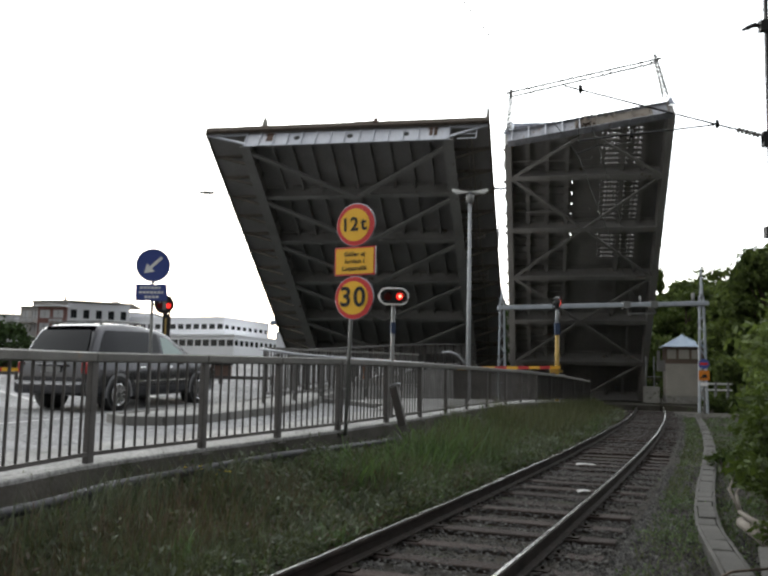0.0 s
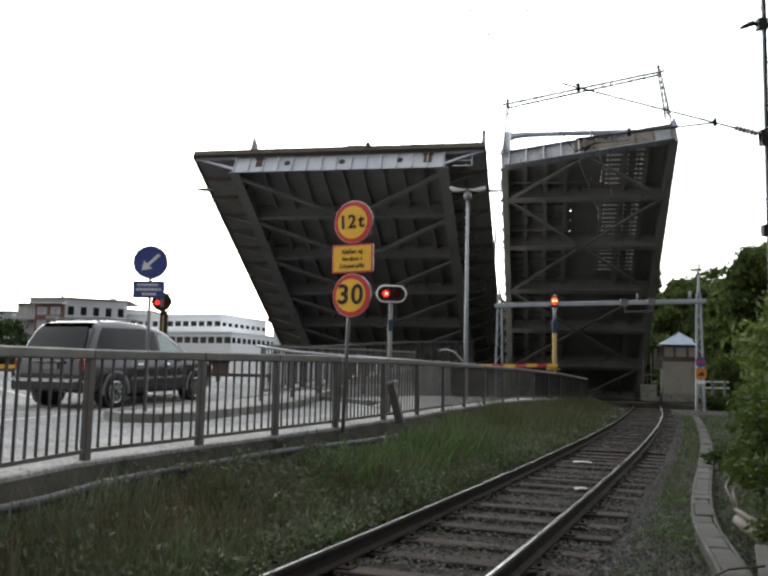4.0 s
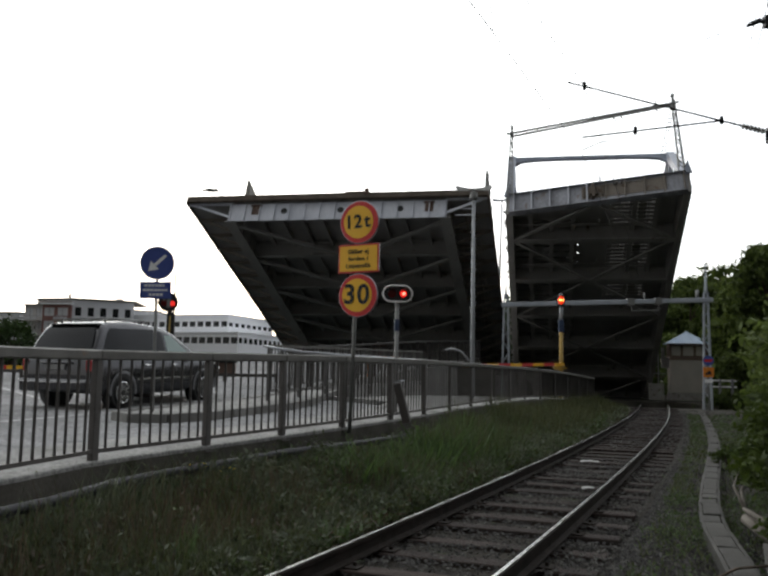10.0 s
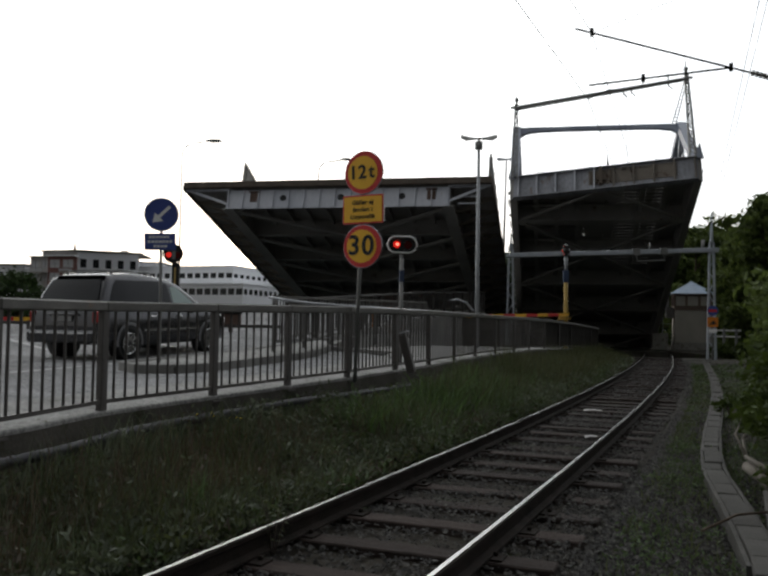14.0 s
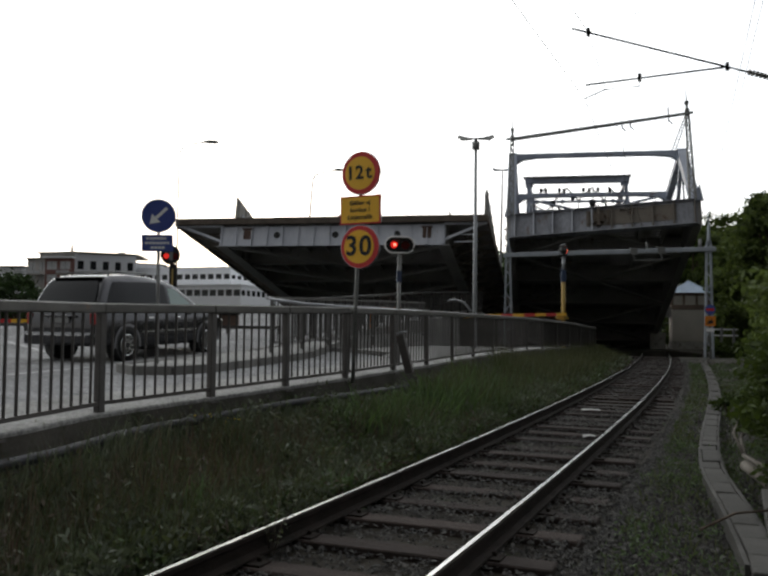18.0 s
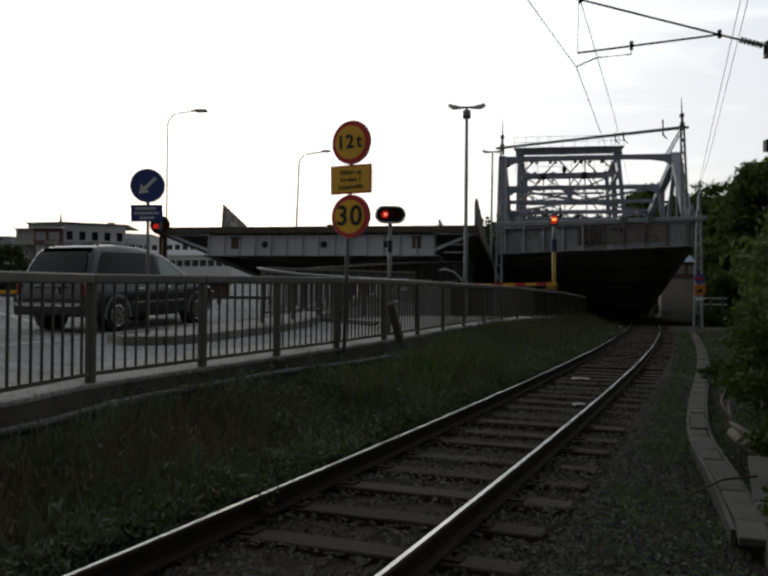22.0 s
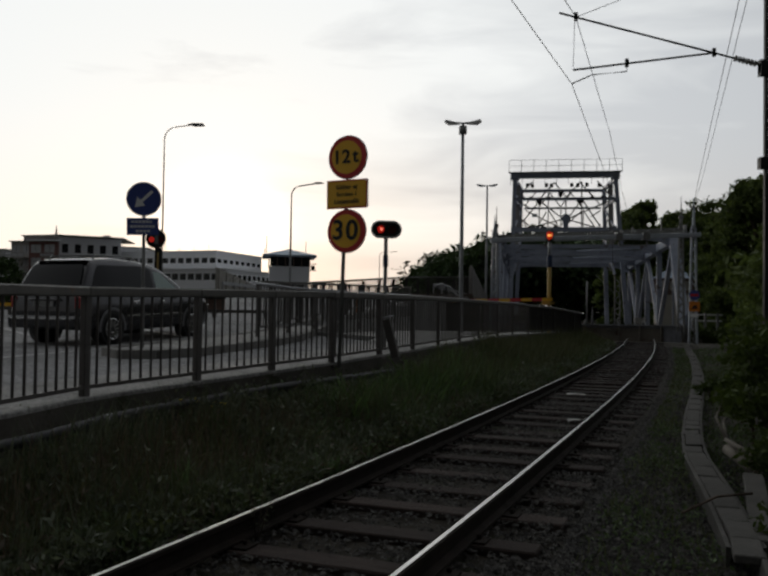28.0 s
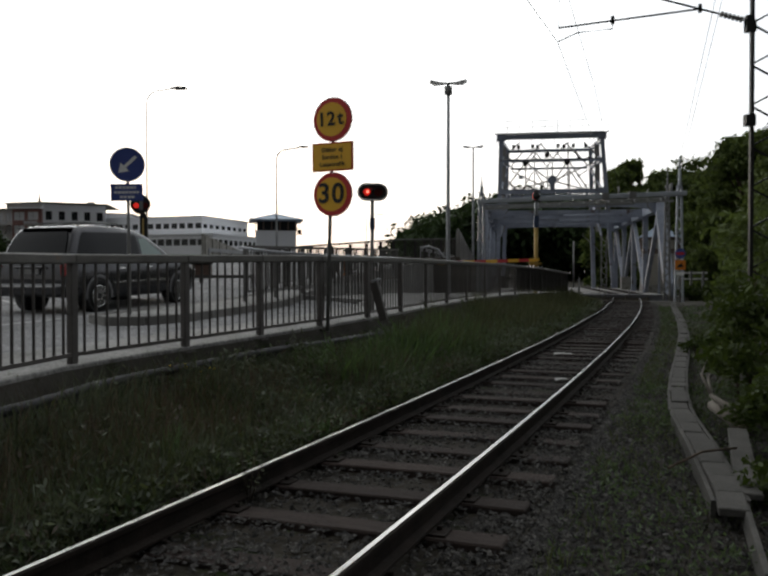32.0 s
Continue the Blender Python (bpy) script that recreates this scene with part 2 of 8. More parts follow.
M["sign_yellow"] = mat("sign_yellow", (0.80, 0.42, 0.015), (0.84, 0.47, 0.02), 0.4, scale=3, fine=20, bump=0.0)
M["sign_red"] = mat("sign_red", (0.50, 0.018, 0.02), (0.58, 0.025, 0.025), 0.4, scale=3, fine=20, bump=0.0)
M["dull_blue"] = mat("dull_blue_box", (0.03, 0.045, 0.09), (0.045, 0.065, 0.12), 0.6, scale=4, fine=30, bump=0.02)
M["sign_blue"] = mat("sign_blue", (0.045, 0.068, 0.25), (0.06, 0.088, 0.30), 0.4, scale=3, fine=20, bump=0.0)
M["black"] = mat("black_paint", (0.012, 0.012, 0.012), (0.025, 0.025, 0.025), 0.5, scale=3, fine=30, bump=0.02)
M["white"] = mat("white_paint", (0.72, 0.72, 0.71), (0.80, 0.80, 0.79), 0.5, scale=2, fine=30, bump=0.02)
M["steel_grey"] = mat("grey_steel", (0.17, 0.17, 0.168), (0.26, 0.26, 0.255), 0.55, 0.3, scale=3, fine=40, bump=0.05)
M["yellow_pole"] = mat("yellow_pole_paint", (0.32, 0.21, 0.05), (0.42, 0.28, 0.08), 0.5, scale=2, fine=25, bump=0.05, wear=(0.3, 0.22, 0.12), wear_amount=-0.02)
M["orange"] = mat("orange_paint", (0.55, 0.17, 0.02), (0.62, 0.21, 0.03), 0.5, scale=3, fine=25, bump=0.0)
M["pipe"] = mat("black_pipe", (0.012, 0.012, 0.016), (0.030, 0.029, 0.034), 0.6, scale=1.5, fine=25, bump=0.1, wear=(0.05, 0.045, 0.04), wear_amount=0.03)
M["red_lamp"] = glow_mat("red_lamp", (1.0, 0.03, 0.02), 2.6)
M["red_core"] = glow_mat("red_lamp_core", (1.0, 0.22, 0.14), 9.0)
M["amber_core"] = glow_mat("amber_lamp_core", (1.0, 0.42, 0.08), 16.0)
M["red_glass"] = glass_mat("dark_red_lens", (0.10, 0.012, 0.012), 0.12)
M["amber_lamp"] = glow_mat("amber_red_lamp", (1.0, 0.05, 0.01), 3.5)
M["glass_dark"] = glass_mat("dark_glass", (0.012, 0.014, 0.017), 0.06)
M["glass_car"] = glass_mat("tinted_car_glass", (0.004, 0.005, 0.007), 0.03)
M["glass_car"].node_tree.nodes["Principled BSDF"].inputs["Specular IOR Level"].default_value = 0.17
# opaque pale colour stands in for daylight seen through the van's front glass
M["glass_daylit"] = glass_mat("windscreen", (0.25, 0.33, 0.31), 0.03)
M["car_paint"] = mat("grey_car_paint", (0.05, 0.05, 0.053), (0.062, 0.062, 0.066), 0.2, 0.9, scale=1, fine=200, bump=0.0, spec=0.3)
M["car_paint"].node_tree.nodes["Principled BSDF"].inputs["Coat Weight"].default_value = 0.3
M["car_paint"].node_tree.nodes["Principled BSDF"].inputs["Coat Roughness"].default_value = 0.04
M["car_trim"] = mat("arch_trim", (0.11, 0.11, 0.115), (0.16, 0.16, 0.165), 0.4, 0.1, scale=2, fine=60, bump=0.0)
M["chrome"] = mat("chrome", (0.6, 0.6, 0.6), (0.7, 0.7, 0.7), 0.18, 1.0, scale=2, fine=40, bump=0.0)
M["tyre"] = mat("tyre_rubber", (0.012, 0.012, 0.012), (0.025, 0.025, 0.024), 0.85, scale=5, fine=60, bump=0.2)
M["plastic_red"] = mat("tail_lamp_red", (0.30, 0.012, 0.012), (0.36, 0.02, 0.02), 0.2, scale=4, fine=30, bump=0.0)
M["white_wall"] = mat("white_render", (0.83, 0.84, 0.87), (0.88, 0.89, 0.92), 0.85, scale=0.2, fine=6, bump=0.05)
M["grey_wall"] = mat("grey_render", (0.68, 0.69, 0.72), (0.76, 0.77, 0.80), 0.85, scale=0.3, fine=6, bump=0.05)
M["brown_wall"] = mat("brown_red_cladding", (0.20, 0.11, 0.10), (0.27, 0.15, 0.135), 0.8, scale=0.4, fine=6, bump=0.05)
M["taupe_wall"] = mat("taupe_render", (0.44, 0.42, 0.41), (0.54, 0.52, 0.51), 0.85, scale=0.3, fine=6, bump=0.05)
# pale grey-white colour for some apartment panes and the balcony panels
M["pale_pane"] = mat("pale_panes", (0.42, 0.43, 0.45), (0.58, 0.59, 0.61), 0.3, scale=1.5, fine=5, bump=0.0)
M["hut_wall"] = mat("hut_render", (0.40, 0.375, 0.33), (0.50, 0.47, 0.42), 0.85, scale=0.8, fine=10, bump=0.1, wear=(0.34, 0.31, 0.26), wear_amount=-0.02)
M["hut_wood"] = mat("hut_boards", (0.15, 0.115, 0.095), (0.22, 0.165, 0.135), 0.8, scale=1, fine=15, bump=0.15)
M["roof_green"] = mat("verdigris_roof", (0.19, 0.25, 0.33), (0.30, 0.37, 0.46), 0.5, 0.2, scale=1, fine=10, bump=0.05)
M["roof_dark"] = mat("roof_felt", (0.16, 0.16, 0.165), (0.23, 0.23, 0.235), 0.8, scale=0.5, fine=8, bump=0.1)
M["bark"] = mat("bark", (0.06, 0.045, 0.035), (0.13, 0.10, 0.08), 0.9, scale=3, fine=18, bump=0.6, stretch=(3, 3, 0.6))
M["dead_wood"] = mat("dead_wood", (0.12, 0.105, 0.09), (0.21, 0.19, 0.165), 0.85, scale=4, fine=25, bump=0.4)
M["cut_wood"] = mat("cut_wood", (0.24, 0.21, 0.17), (0.36, 0.32, 0.26), 0.8, scale=8, fine=40, bump=0.2)
M["leaf_tree"] = leaf_mat("tree_leaves", (0.033, 0.05, 0.018), (0.095, 0.122, 0.038), 0.22)
M["leaf_bush"] = leaf_mat("bush_leaves", (0.014, 0.026, 0.0075), (0.05, 0.068, 0.017), 0.2)
M["leaf_far"] = leaf_mat("far_leaves", (0.02, 0.036, 0.014), (0.042, 0.066, 0.024), 0.08)
M["grass"] = leaf_mat("grass_blades", (0.034, 0.042, 0.022), (0.085, 0.095, 0.05), 0.2)
M["grass_lush"] = leaf_mat("lush_grass", (0.035, 0.053, 0.029), (0.085, 0.115, 0.058), 0.18)
M["grass_bright"] = leaf_mat("bright_grass", (0.042, 0.072, 0.032), (0.09, 0.135, 0.06), 0.2)
M["grass_yellow"] = leaf_mat("yellow_grass", (0.040, 0.043, 0.028), (0.088, 0.090, 0.056), 0.2)
M["weed_grey"] = leaf_mat("grey_weeds", (0.024, 0.030, 0.021), (0.12, 0.134, 0.10), 0.15)
M["weed_dry"] = leaf_mat("dry_weeds", (0.045, 0.038, 0.033), (0.12, 0.098, 0.083), 0.15)
M["weed_red"] = leaf_mat("red_brown_weeds", (0.045, 0.034, 0.028), (0.12, 0.082, 0.066), 0.15)
M["flower"] = mat("yellow_flower", (0.7, 0.5, 0.02), (0.8, 0.6, 0.04), 0.6, scale=5, fine=30, bump=0.0)
M["ledge"] = mat("dirty_wall", (0.035, 0.033, 0.028), (0.085, 0.078, 0.068), 0.9, scale=1.2, fine=25, bump=0.3, wear=(0.03, 0.035, 0.018), wear_amount=0.06)
M["duct"] = mat("duct_concrete", (0.038, 0.037, 0.034), (0.085, 0.081, 0.075), 0.85, scale=2.5, fine=30, bump=0.3, wear=(0.08, 0.07, 0.055), wear_amount=0.03, rand=0.12)
M["water"] = glass_mat("canal_water", (0.02, 0.03, 0.03), 0.08)
M["wire"] = mat("wire", (0.025, 0.025, 0.027), (0.045, 0.045, 0.045), 0.5, 0.6, scale=2, fine=20, bump=0.0)
M["hill"] = mat("wooded_ground", (0.02, 0.035, 0.012), (0.05, 0.07, 0.025), 0.95, scale=0.05, fine=0.6, bump=0.3)
M["paper"] = mat("litter_paper", (0.38, 0.38, 0.37), (0.5, 0.5, 0.48), 0.7, scale=8, fine=60, bump=0.1)


# ---------------------------------------------------------------- mesh helpers
def box(bm, x0, x1, y0, y1, z0, z1, m=None, bevel=0.0):
    vs = [Vector((x, y, z)) for z in (z0, z1) for y in (y0, y1) for x in (x0, x1)]
    if m is not None:
        vs = [m @ v for v in vs]
    v = [bm.verts.new(p) for p in vs]
    fs = [bm.faces.new([v[i] for i in f]) for f in ((0, 2, 3, 1), (4, 5, 7, 6), (0, 1, 5, 4), (2, 6, 7, 3), (0, 4, 6, 2), (1, 3, 7, 5))]
    if bevel:
        es = list({e for f in fs for e in f.edges})
        bmesh.ops.bevel(bm, geom=es, offset=bevel, segments=1, affect="EDGES")
    return bm


def along(a, b, up=(0, 0, 1)):
    """Pose with its y axis from a to b and z near up."""
    a, b = Vector(a), Vector(b)
    y = (b - a).normalized()
    u = Vector(up)
    if abs(y.dot(u)) > 0.98:
        u = Vector((1, 0, 0))
    x = y.cross(u).normalized()
    z = x.cross(y)
    return Matrix(((x[0], y[0], z[0], a[0]), (x[1], y[1], z[1], a[1]), (x[2], y[2], z[2], a[2]), (0, 0, 0, 1)))


def beam(bm, a, b, w, h, up=(0, 0, 1), bevel=0.0):
    """A bar of width w (sideways) and height h (towards up) from a to b, on its centre line."""
    ln = (Vector(b) - Vector(a)).length
    return box(bm, -w / 2, w / 2, 0, ln, -h / 2, h / 2, along(a, b, up), bevel)


def ibeam(bm, a, b, w, h, t=0.04, up=(0, 0, 1)):
    ln = (Vector(b) - Vector(a)).length
    m = along(a, b, up)
    box(bm, -w / 2, w / 2, 0, ln, h / 2 - t, h / 2, m)
    box(bm, -w / 2, w / 2, 0, ln, -h / 2, -h / 2 + t, m)
    box(bm, -t / 2, t / 2, 0, ln, -h / 2 + t, h / 2 - t, m)
    return bm


def tube(bm, pts, r, seg=8, cap=True):
    """A round bar along pts; r a number or one radius a point."""
    pts = [Vector(p) for p in pts]
    rs = r if isinstance(r, (list, tuple)) else [r] * len(pts)
    rings = []
    ref = None
    for i, p in enumerate(pts):
        d = (pts[min(i + 1, len(pts) - 1)] - pts[max(i - 1, 0)]).normalized()
        if ref is None or abs(ref.dot(d)) > 0.95:
            ref = Vector((0, 0, 1)) if abs(d.z) < 0.9 else Vector((1, 0, 0))
        x = d.cross(ref).normalized()
        y = x.cross(d)
        rings.append([bm.verts.new(p + (x * math.cos(k * 2 * math.pi / seg) + y * math.sin(k * 2 * math.pi / seg)) * rs[i]) for k in range(seg)])
    for a, b in zip(rings, rings[1:]):
        for k in range(seg):
            f = bm.faces.new((a[k], a[(k + 1) % seg], b[(k + 1) % seg], b[k]))
            f.smooth = True
    if cap:
        bm.faces.new(list(reversed(rings[0])))
        bm.faces.new(rings[-1])
    return bm


def prism(bm, outline, depth, m=None, bevel=0.0):
    """An outline of (x, z) points pushed along y by depth."""
    m = m or Matrix()
    a = [bm.verts.new(m @ Vector((x, 0, z))) for x, z in outline]
    b = [bm.verts.new(m @ Vector((x, depth, z))) for x, z in outline]
    n = len(outline)
    bm.faces.new(a)
    bm.faces.new(list(reversed(b)))
    for i in range(n):
        bm.faces.new((a[i], b[i], b[(i + 1) % n], a[(i + 1) % n]))
    bmesh.ops.recalc_face_normals(bm, faces=bm.faces)
    return bm


def ellipse(cx, cz, rx, rz, n=36):
    return [(cx + rx * math.cos(2 * math.pi * i / n), cz + rz * math.sin(2 * math.pi * i / n)) for i in range(n)]


def part(name, bm, material, parent, label=""):
    me = bpy.data.meshes.new(name)
    bm.normal_update()
    bm.to_mesh(me)
    bm.free()
    me.materials.append(material)
    ob = new(name, me)
    if parent is not None:
        ob.parent = parent
    if label:
        tagged(ob, label)
    return ob


def share(name, me, parent, m):
    ob = new(name, me)
    ob.parent = parent
    ob.matrix_local = m
    return ob


def raw(name, verts, faces, material, parent=None, smooth=False):
    me = bpy.data.meshes.new(name)
    me.from_pydata(verts, [], faces)
    me.materials.append(material)
    if smooth:
        me.shade_smooth()
    ob = new(name, me)
    if parent is not None:
        ob.parent = parent
    return ob


def thing(name, m=None, label="", category="", group="", kind=""):
    ob = new(name)
    ob.empty_display_size = 0.2
    if m is not None:
        ob.matrix_world = m
    return tagged(ob, label, category, group, kind)


def B():
    return bmesh.new()


rng = np.random.default_rng(7)

# the lifting leaves: hinge, heading, length and hinge height over the deck
ROAD_HINGE, ROAD_PSI, ROAD_L, ROAD_DZ = (-0.37, 77.2, 2.26), 9.87, 27.5, -0.10
RAIL_HINGE, RAIL_PSI, RAIL_L, RAIL_DZ = (16.73, 82.96, 1.02), 8.99, 27.5, 0.88

# ---------------------------------------------------------------- setting: ground, water, road
_ky = np.array([-40.0, -12.0, 4.2, 7.1, 10.9, 18.0, 29.3, 38.0, 46.0, 52.0])
_kx = np.array([-19.0, -7.5, -1.06, 0.095, 1.53, 4.10, 8.0, 10.83, 13.25, 14.95])
_TC = np.polyfit(_ky, _kx, 4)


def track_x(y):
    """x of the track's centre line at y; beyond the bank it runs on in the leaf's direction."""
    if y > 52:
        return float(np.polyval(_TC, 52)) + (y - 52) * 0.2
    return float(np.polyval(_TC, y))


def track_at(s):
    """A point of the centre line and its heading, by y."""
    e = 0.05
    return track_x(s), math.atan2(track_x(s + e) - track_x(s - e), 2 * e)


_fy = np.array([-20.0, 0.0, 5.0, 7.2, 8.2, 12.9, 16.8, 21.5, 28.7, 36.0, 42.0])
_fx = np.array([-14.0, -5.8, -3.75, -3.20, -3.06, -0.97, 0.35, 1.66, 3.95, 6.75, 9.15])
_fz = np.array([0.53, 0.535, 0.55, 0.57, 0.58, 0.665, 0.70, 0.715, 0.72, 0.62, 0.42])


def fence_x(y):
    return float(np.interp(y, _fy, _fx))


def fence_z(y):
    return float(np.interp(y, _fy, _fz))


def road_z(y):
    return float(np.interp(y, [-20, 8, 19, 24, 36, 50], [0.30, 0.45, 0.70, 1.0, 1.7, 2.32]))


PSI = radians(9.5)


def canal_c(x, y):
    return x * math.sin(PSI) + y * math.cos(PSI)


def ground_z(x, y):
    near = -0.24
    s = (x - track_x(y)) * 0.93
    fx = fence_x(y)
    if y < 43:
        if s < -1.5:
            w = min(1.0, (-1.5 - s) / max(0.5, (track_x(y) - 1.6 - fx) * 0.93))
            near = -0.24 + 0.48 * w ** 1.2
        elif s > 1.8:
            near = -0.26 + min(0.5, max(0, s - 5) * 0.06)
        if x < fx - 0.15:
            near = 0.2
    z = near
    b = noise.noise(Vector((x * 0.9, y * 0.9, 0))) * 0.05
    if abs(s) > 1.6:
        z += b
    c = canal_c(x, y)
    if 50.5 < c < 81 and -60 < x < 20.6:
        z = -4.0
    elif c >= 81:
        z = -0.25 if x > 12 else 1.2
        if x <= 12 and y > 100:
            z = 1.4
    return z


def make_ground():
    xs = np.unique(np.concatenate([np.linspace(-3000, -120, 12), np.linspace(-110, -14, 20), np.arange(-13.5, 22, 0.3), np.linspace(22.5, 60, 26), np.linspace(70, 3000, 16)]))
    ys = np.unique(np.concatenate([np.linspace(-600, -25, 8), np.arange(-20, 2, 1.0), np.arange(2, 44, 0.3), np.arange(44, 100, 1.0), np.linspace(105, 220, 16), np.linspace(260, 4500, 14)]))
    nx = len(xs)
    verts = [(float(x), float(y), ground_z(float(x), float(y))) for y in ys for x in xs]
    faces = [(j * nx + i, j * nx + i + 1, (j + 1) * nx + i + 1, (j + 1) * nx + i) for j in range(len(ys) - 1) for i in range(nx - 1)]
    ob = raw("ground", verts, faces, M["soil"], smooth=True)
    tagged(ob, "dark weedy soil and trackside ground", "ground", kind="structure")
    w = B()
    box(w, -400, 400, 20, 120, -3.0, -2.6)
    ob = part("water", w, M["water"], None)
    ob.matrix_world = Matrix.Rotation(-PSI, 4, "Z")
    tagged(ob, "dark canal water under the raised bridges", "water", kind="structure")


make_ground()


def road_right(y):
    """The road's right-hand edge: the fence side path near by, the parapet further on."""
    if y < 20:
        return fence_x(y) + 0.02 - 1.5
    return float(np.interp(y, [20, 22, 49], [fence_x(20) - 1.5, -3.0, 4.4]))


def make_road():
    ys = list(np.arange(-20, 48.8, 1.2)) + [48.85]
    v, f = [], []
    offs = [0, 2, 5, 8, 11, 14, 17, 24, 34, 60]
    for y in ys:
        r = road_right(y)
        for o in offs:
            v.append((r - o, y, road_z(y)))
    n = len(offs)
    for j in range(len(ys) - 1):
        for i in range(n - 1):
            f.append((j * n + i + 1, j * n + i, (j + 1) * n + i, (j + 1) * n + i + 1))
    ob = raw("road", v, f, M["asphalt"], smooth=True)
    tagged(ob, "worn grey asphalt road rising towards the bridge", "road", kind="structure")
    # lane lines lie along the road, two car lanes
    ln = []
    lf = []
    for off, a, b, dash in ((4.6, 2, 48, True), (8.4, 2, 48, True)):
        y = a
        while y < b:
            y2 = y + (3.0 if dash else 2.0)
            q = []
            for yy in (y, min(y2, b)):
                r = road_right(yy)
                for o in (off, off + 0.16):
                    q.append((r - o, yy, road_z(yy) + 0.006))
            k = len(ln)
            ln += q
            lf.append((k + 1, k, k + 2, k + 3))
            y += 6.0 if dash else 2.0
    tagged(raw("road_marking", ln, lf, M["line"]), "worn white lane lines on the asphalt", "road marking", kind="structure")
    # side path between fence and road, with kerb face and the low wall that carries the fence
    v, f = [], []
    ys2 = list(np.arange(-20, 42.1, 1.0))
    for y in ys2:
        fx, fz = fence_x(y), fence_z(y) + 0.03
        r = min(road_right(y), fx - 0.8)
        rz = road_z(y) + (0.10 if y > 19 else 0.07)
        prof = [(fx + 0.05, fz - 0.05), (fx + 0.052, fz - 0.015), (fx + 0.04, fz), (fx - 0.3, fz), (r + 0.02, max(fz, rz - 0.05) if y < 20 else fz), (r - 0.02, rz), (r - 0.18, rz), (r - 0.2, rz - 0.3)]
        v += [(x, y, z) for x, z in prof]
    n = 8
    for j in range(len(ys2) - 1):
        for i in range(n - 1):
            f.append((j * n + i + 1, j * n + i, (j + 1) * n + i, (j + 1) * n + i + 1))
    tagged(raw("pavement", v, f, M["paving"]), "pale concrete side path and low wall under the railing", "pavement", kind="structure")
    v, f = [], []
    for y in ys2:
        fx, fz = fence_x(y), fence_z(y)
        v += [(fx + 0.12, y, -0.4), (fx + 0.066, y, fz - 0.01), (fx - 0.2, y, fz - 0.05)]
    for j in range(len(ys2) - 1):
        for i in range(2):
            f.append((j * 3 + i + 1, j * 3 + i, (j + 1) * 3 + i, (j + 1) * 3 + i + 1))
    tagged(raw("retaining_wall", v, f, M["ledge"]), "dirty dark low concrete wall under the railing", "wall", kind="structure")
    # far bank road
    v = [(-26, 78.5, 2.36), (10, 78.5, 2.36), (-30, 600, 2.9), (60, 600, 2.9), (-26, 77.5, -3), (10, 77.5, -3)]
    tagged(raw("road_far_bank", v, [(0, 1, 3, 2), (4, 5, 1, 0)], M["asphalt"]), "asphalt road going on beyond the canal", "road", kind="structure")


make_road()


def bank(name, corners, z0, z1, label):
    bm = B()
    lo = [bm.verts.new((x, y, z0)) for x, y in corners]
    hi = [bm.verts.new((x, y, z1)) for x, y in corners]
    bm.faces.new(hi)
    bm.faces.new(list(reversed(lo)))
    for i in range(len(corners)):
        j = (i + 1) % len(corners)
        bm.faces.new((lo[i], lo[j], hi[j], hi[i]))
    bmesh.ops.recalc_face_normals(bm, faces=bm.faces)
    tagged(part(name, bm, M["ledge"], None), label, "abutment", kind="structure")


bank("abutment_road", [(-18, 46.5), (4.6, 44.5), (4.9, 48.6), (-15.5, 50.5)], -4, 2.0, "concrete quay wall that carries the road's end")
bank("abutment_rail", [(5.2, 44.2), (20.5, 44.2), (20.0, 51.2), (6.0, 53.6)], -4, -0.22, "concrete quay wall that carries the track's end")
bank("abutment_far", [(-20, 74.5), (20.4, 68.0), (23, 86), (-17, 92)], -4, -0.3, "concrete pier under the hinges of the bridges")


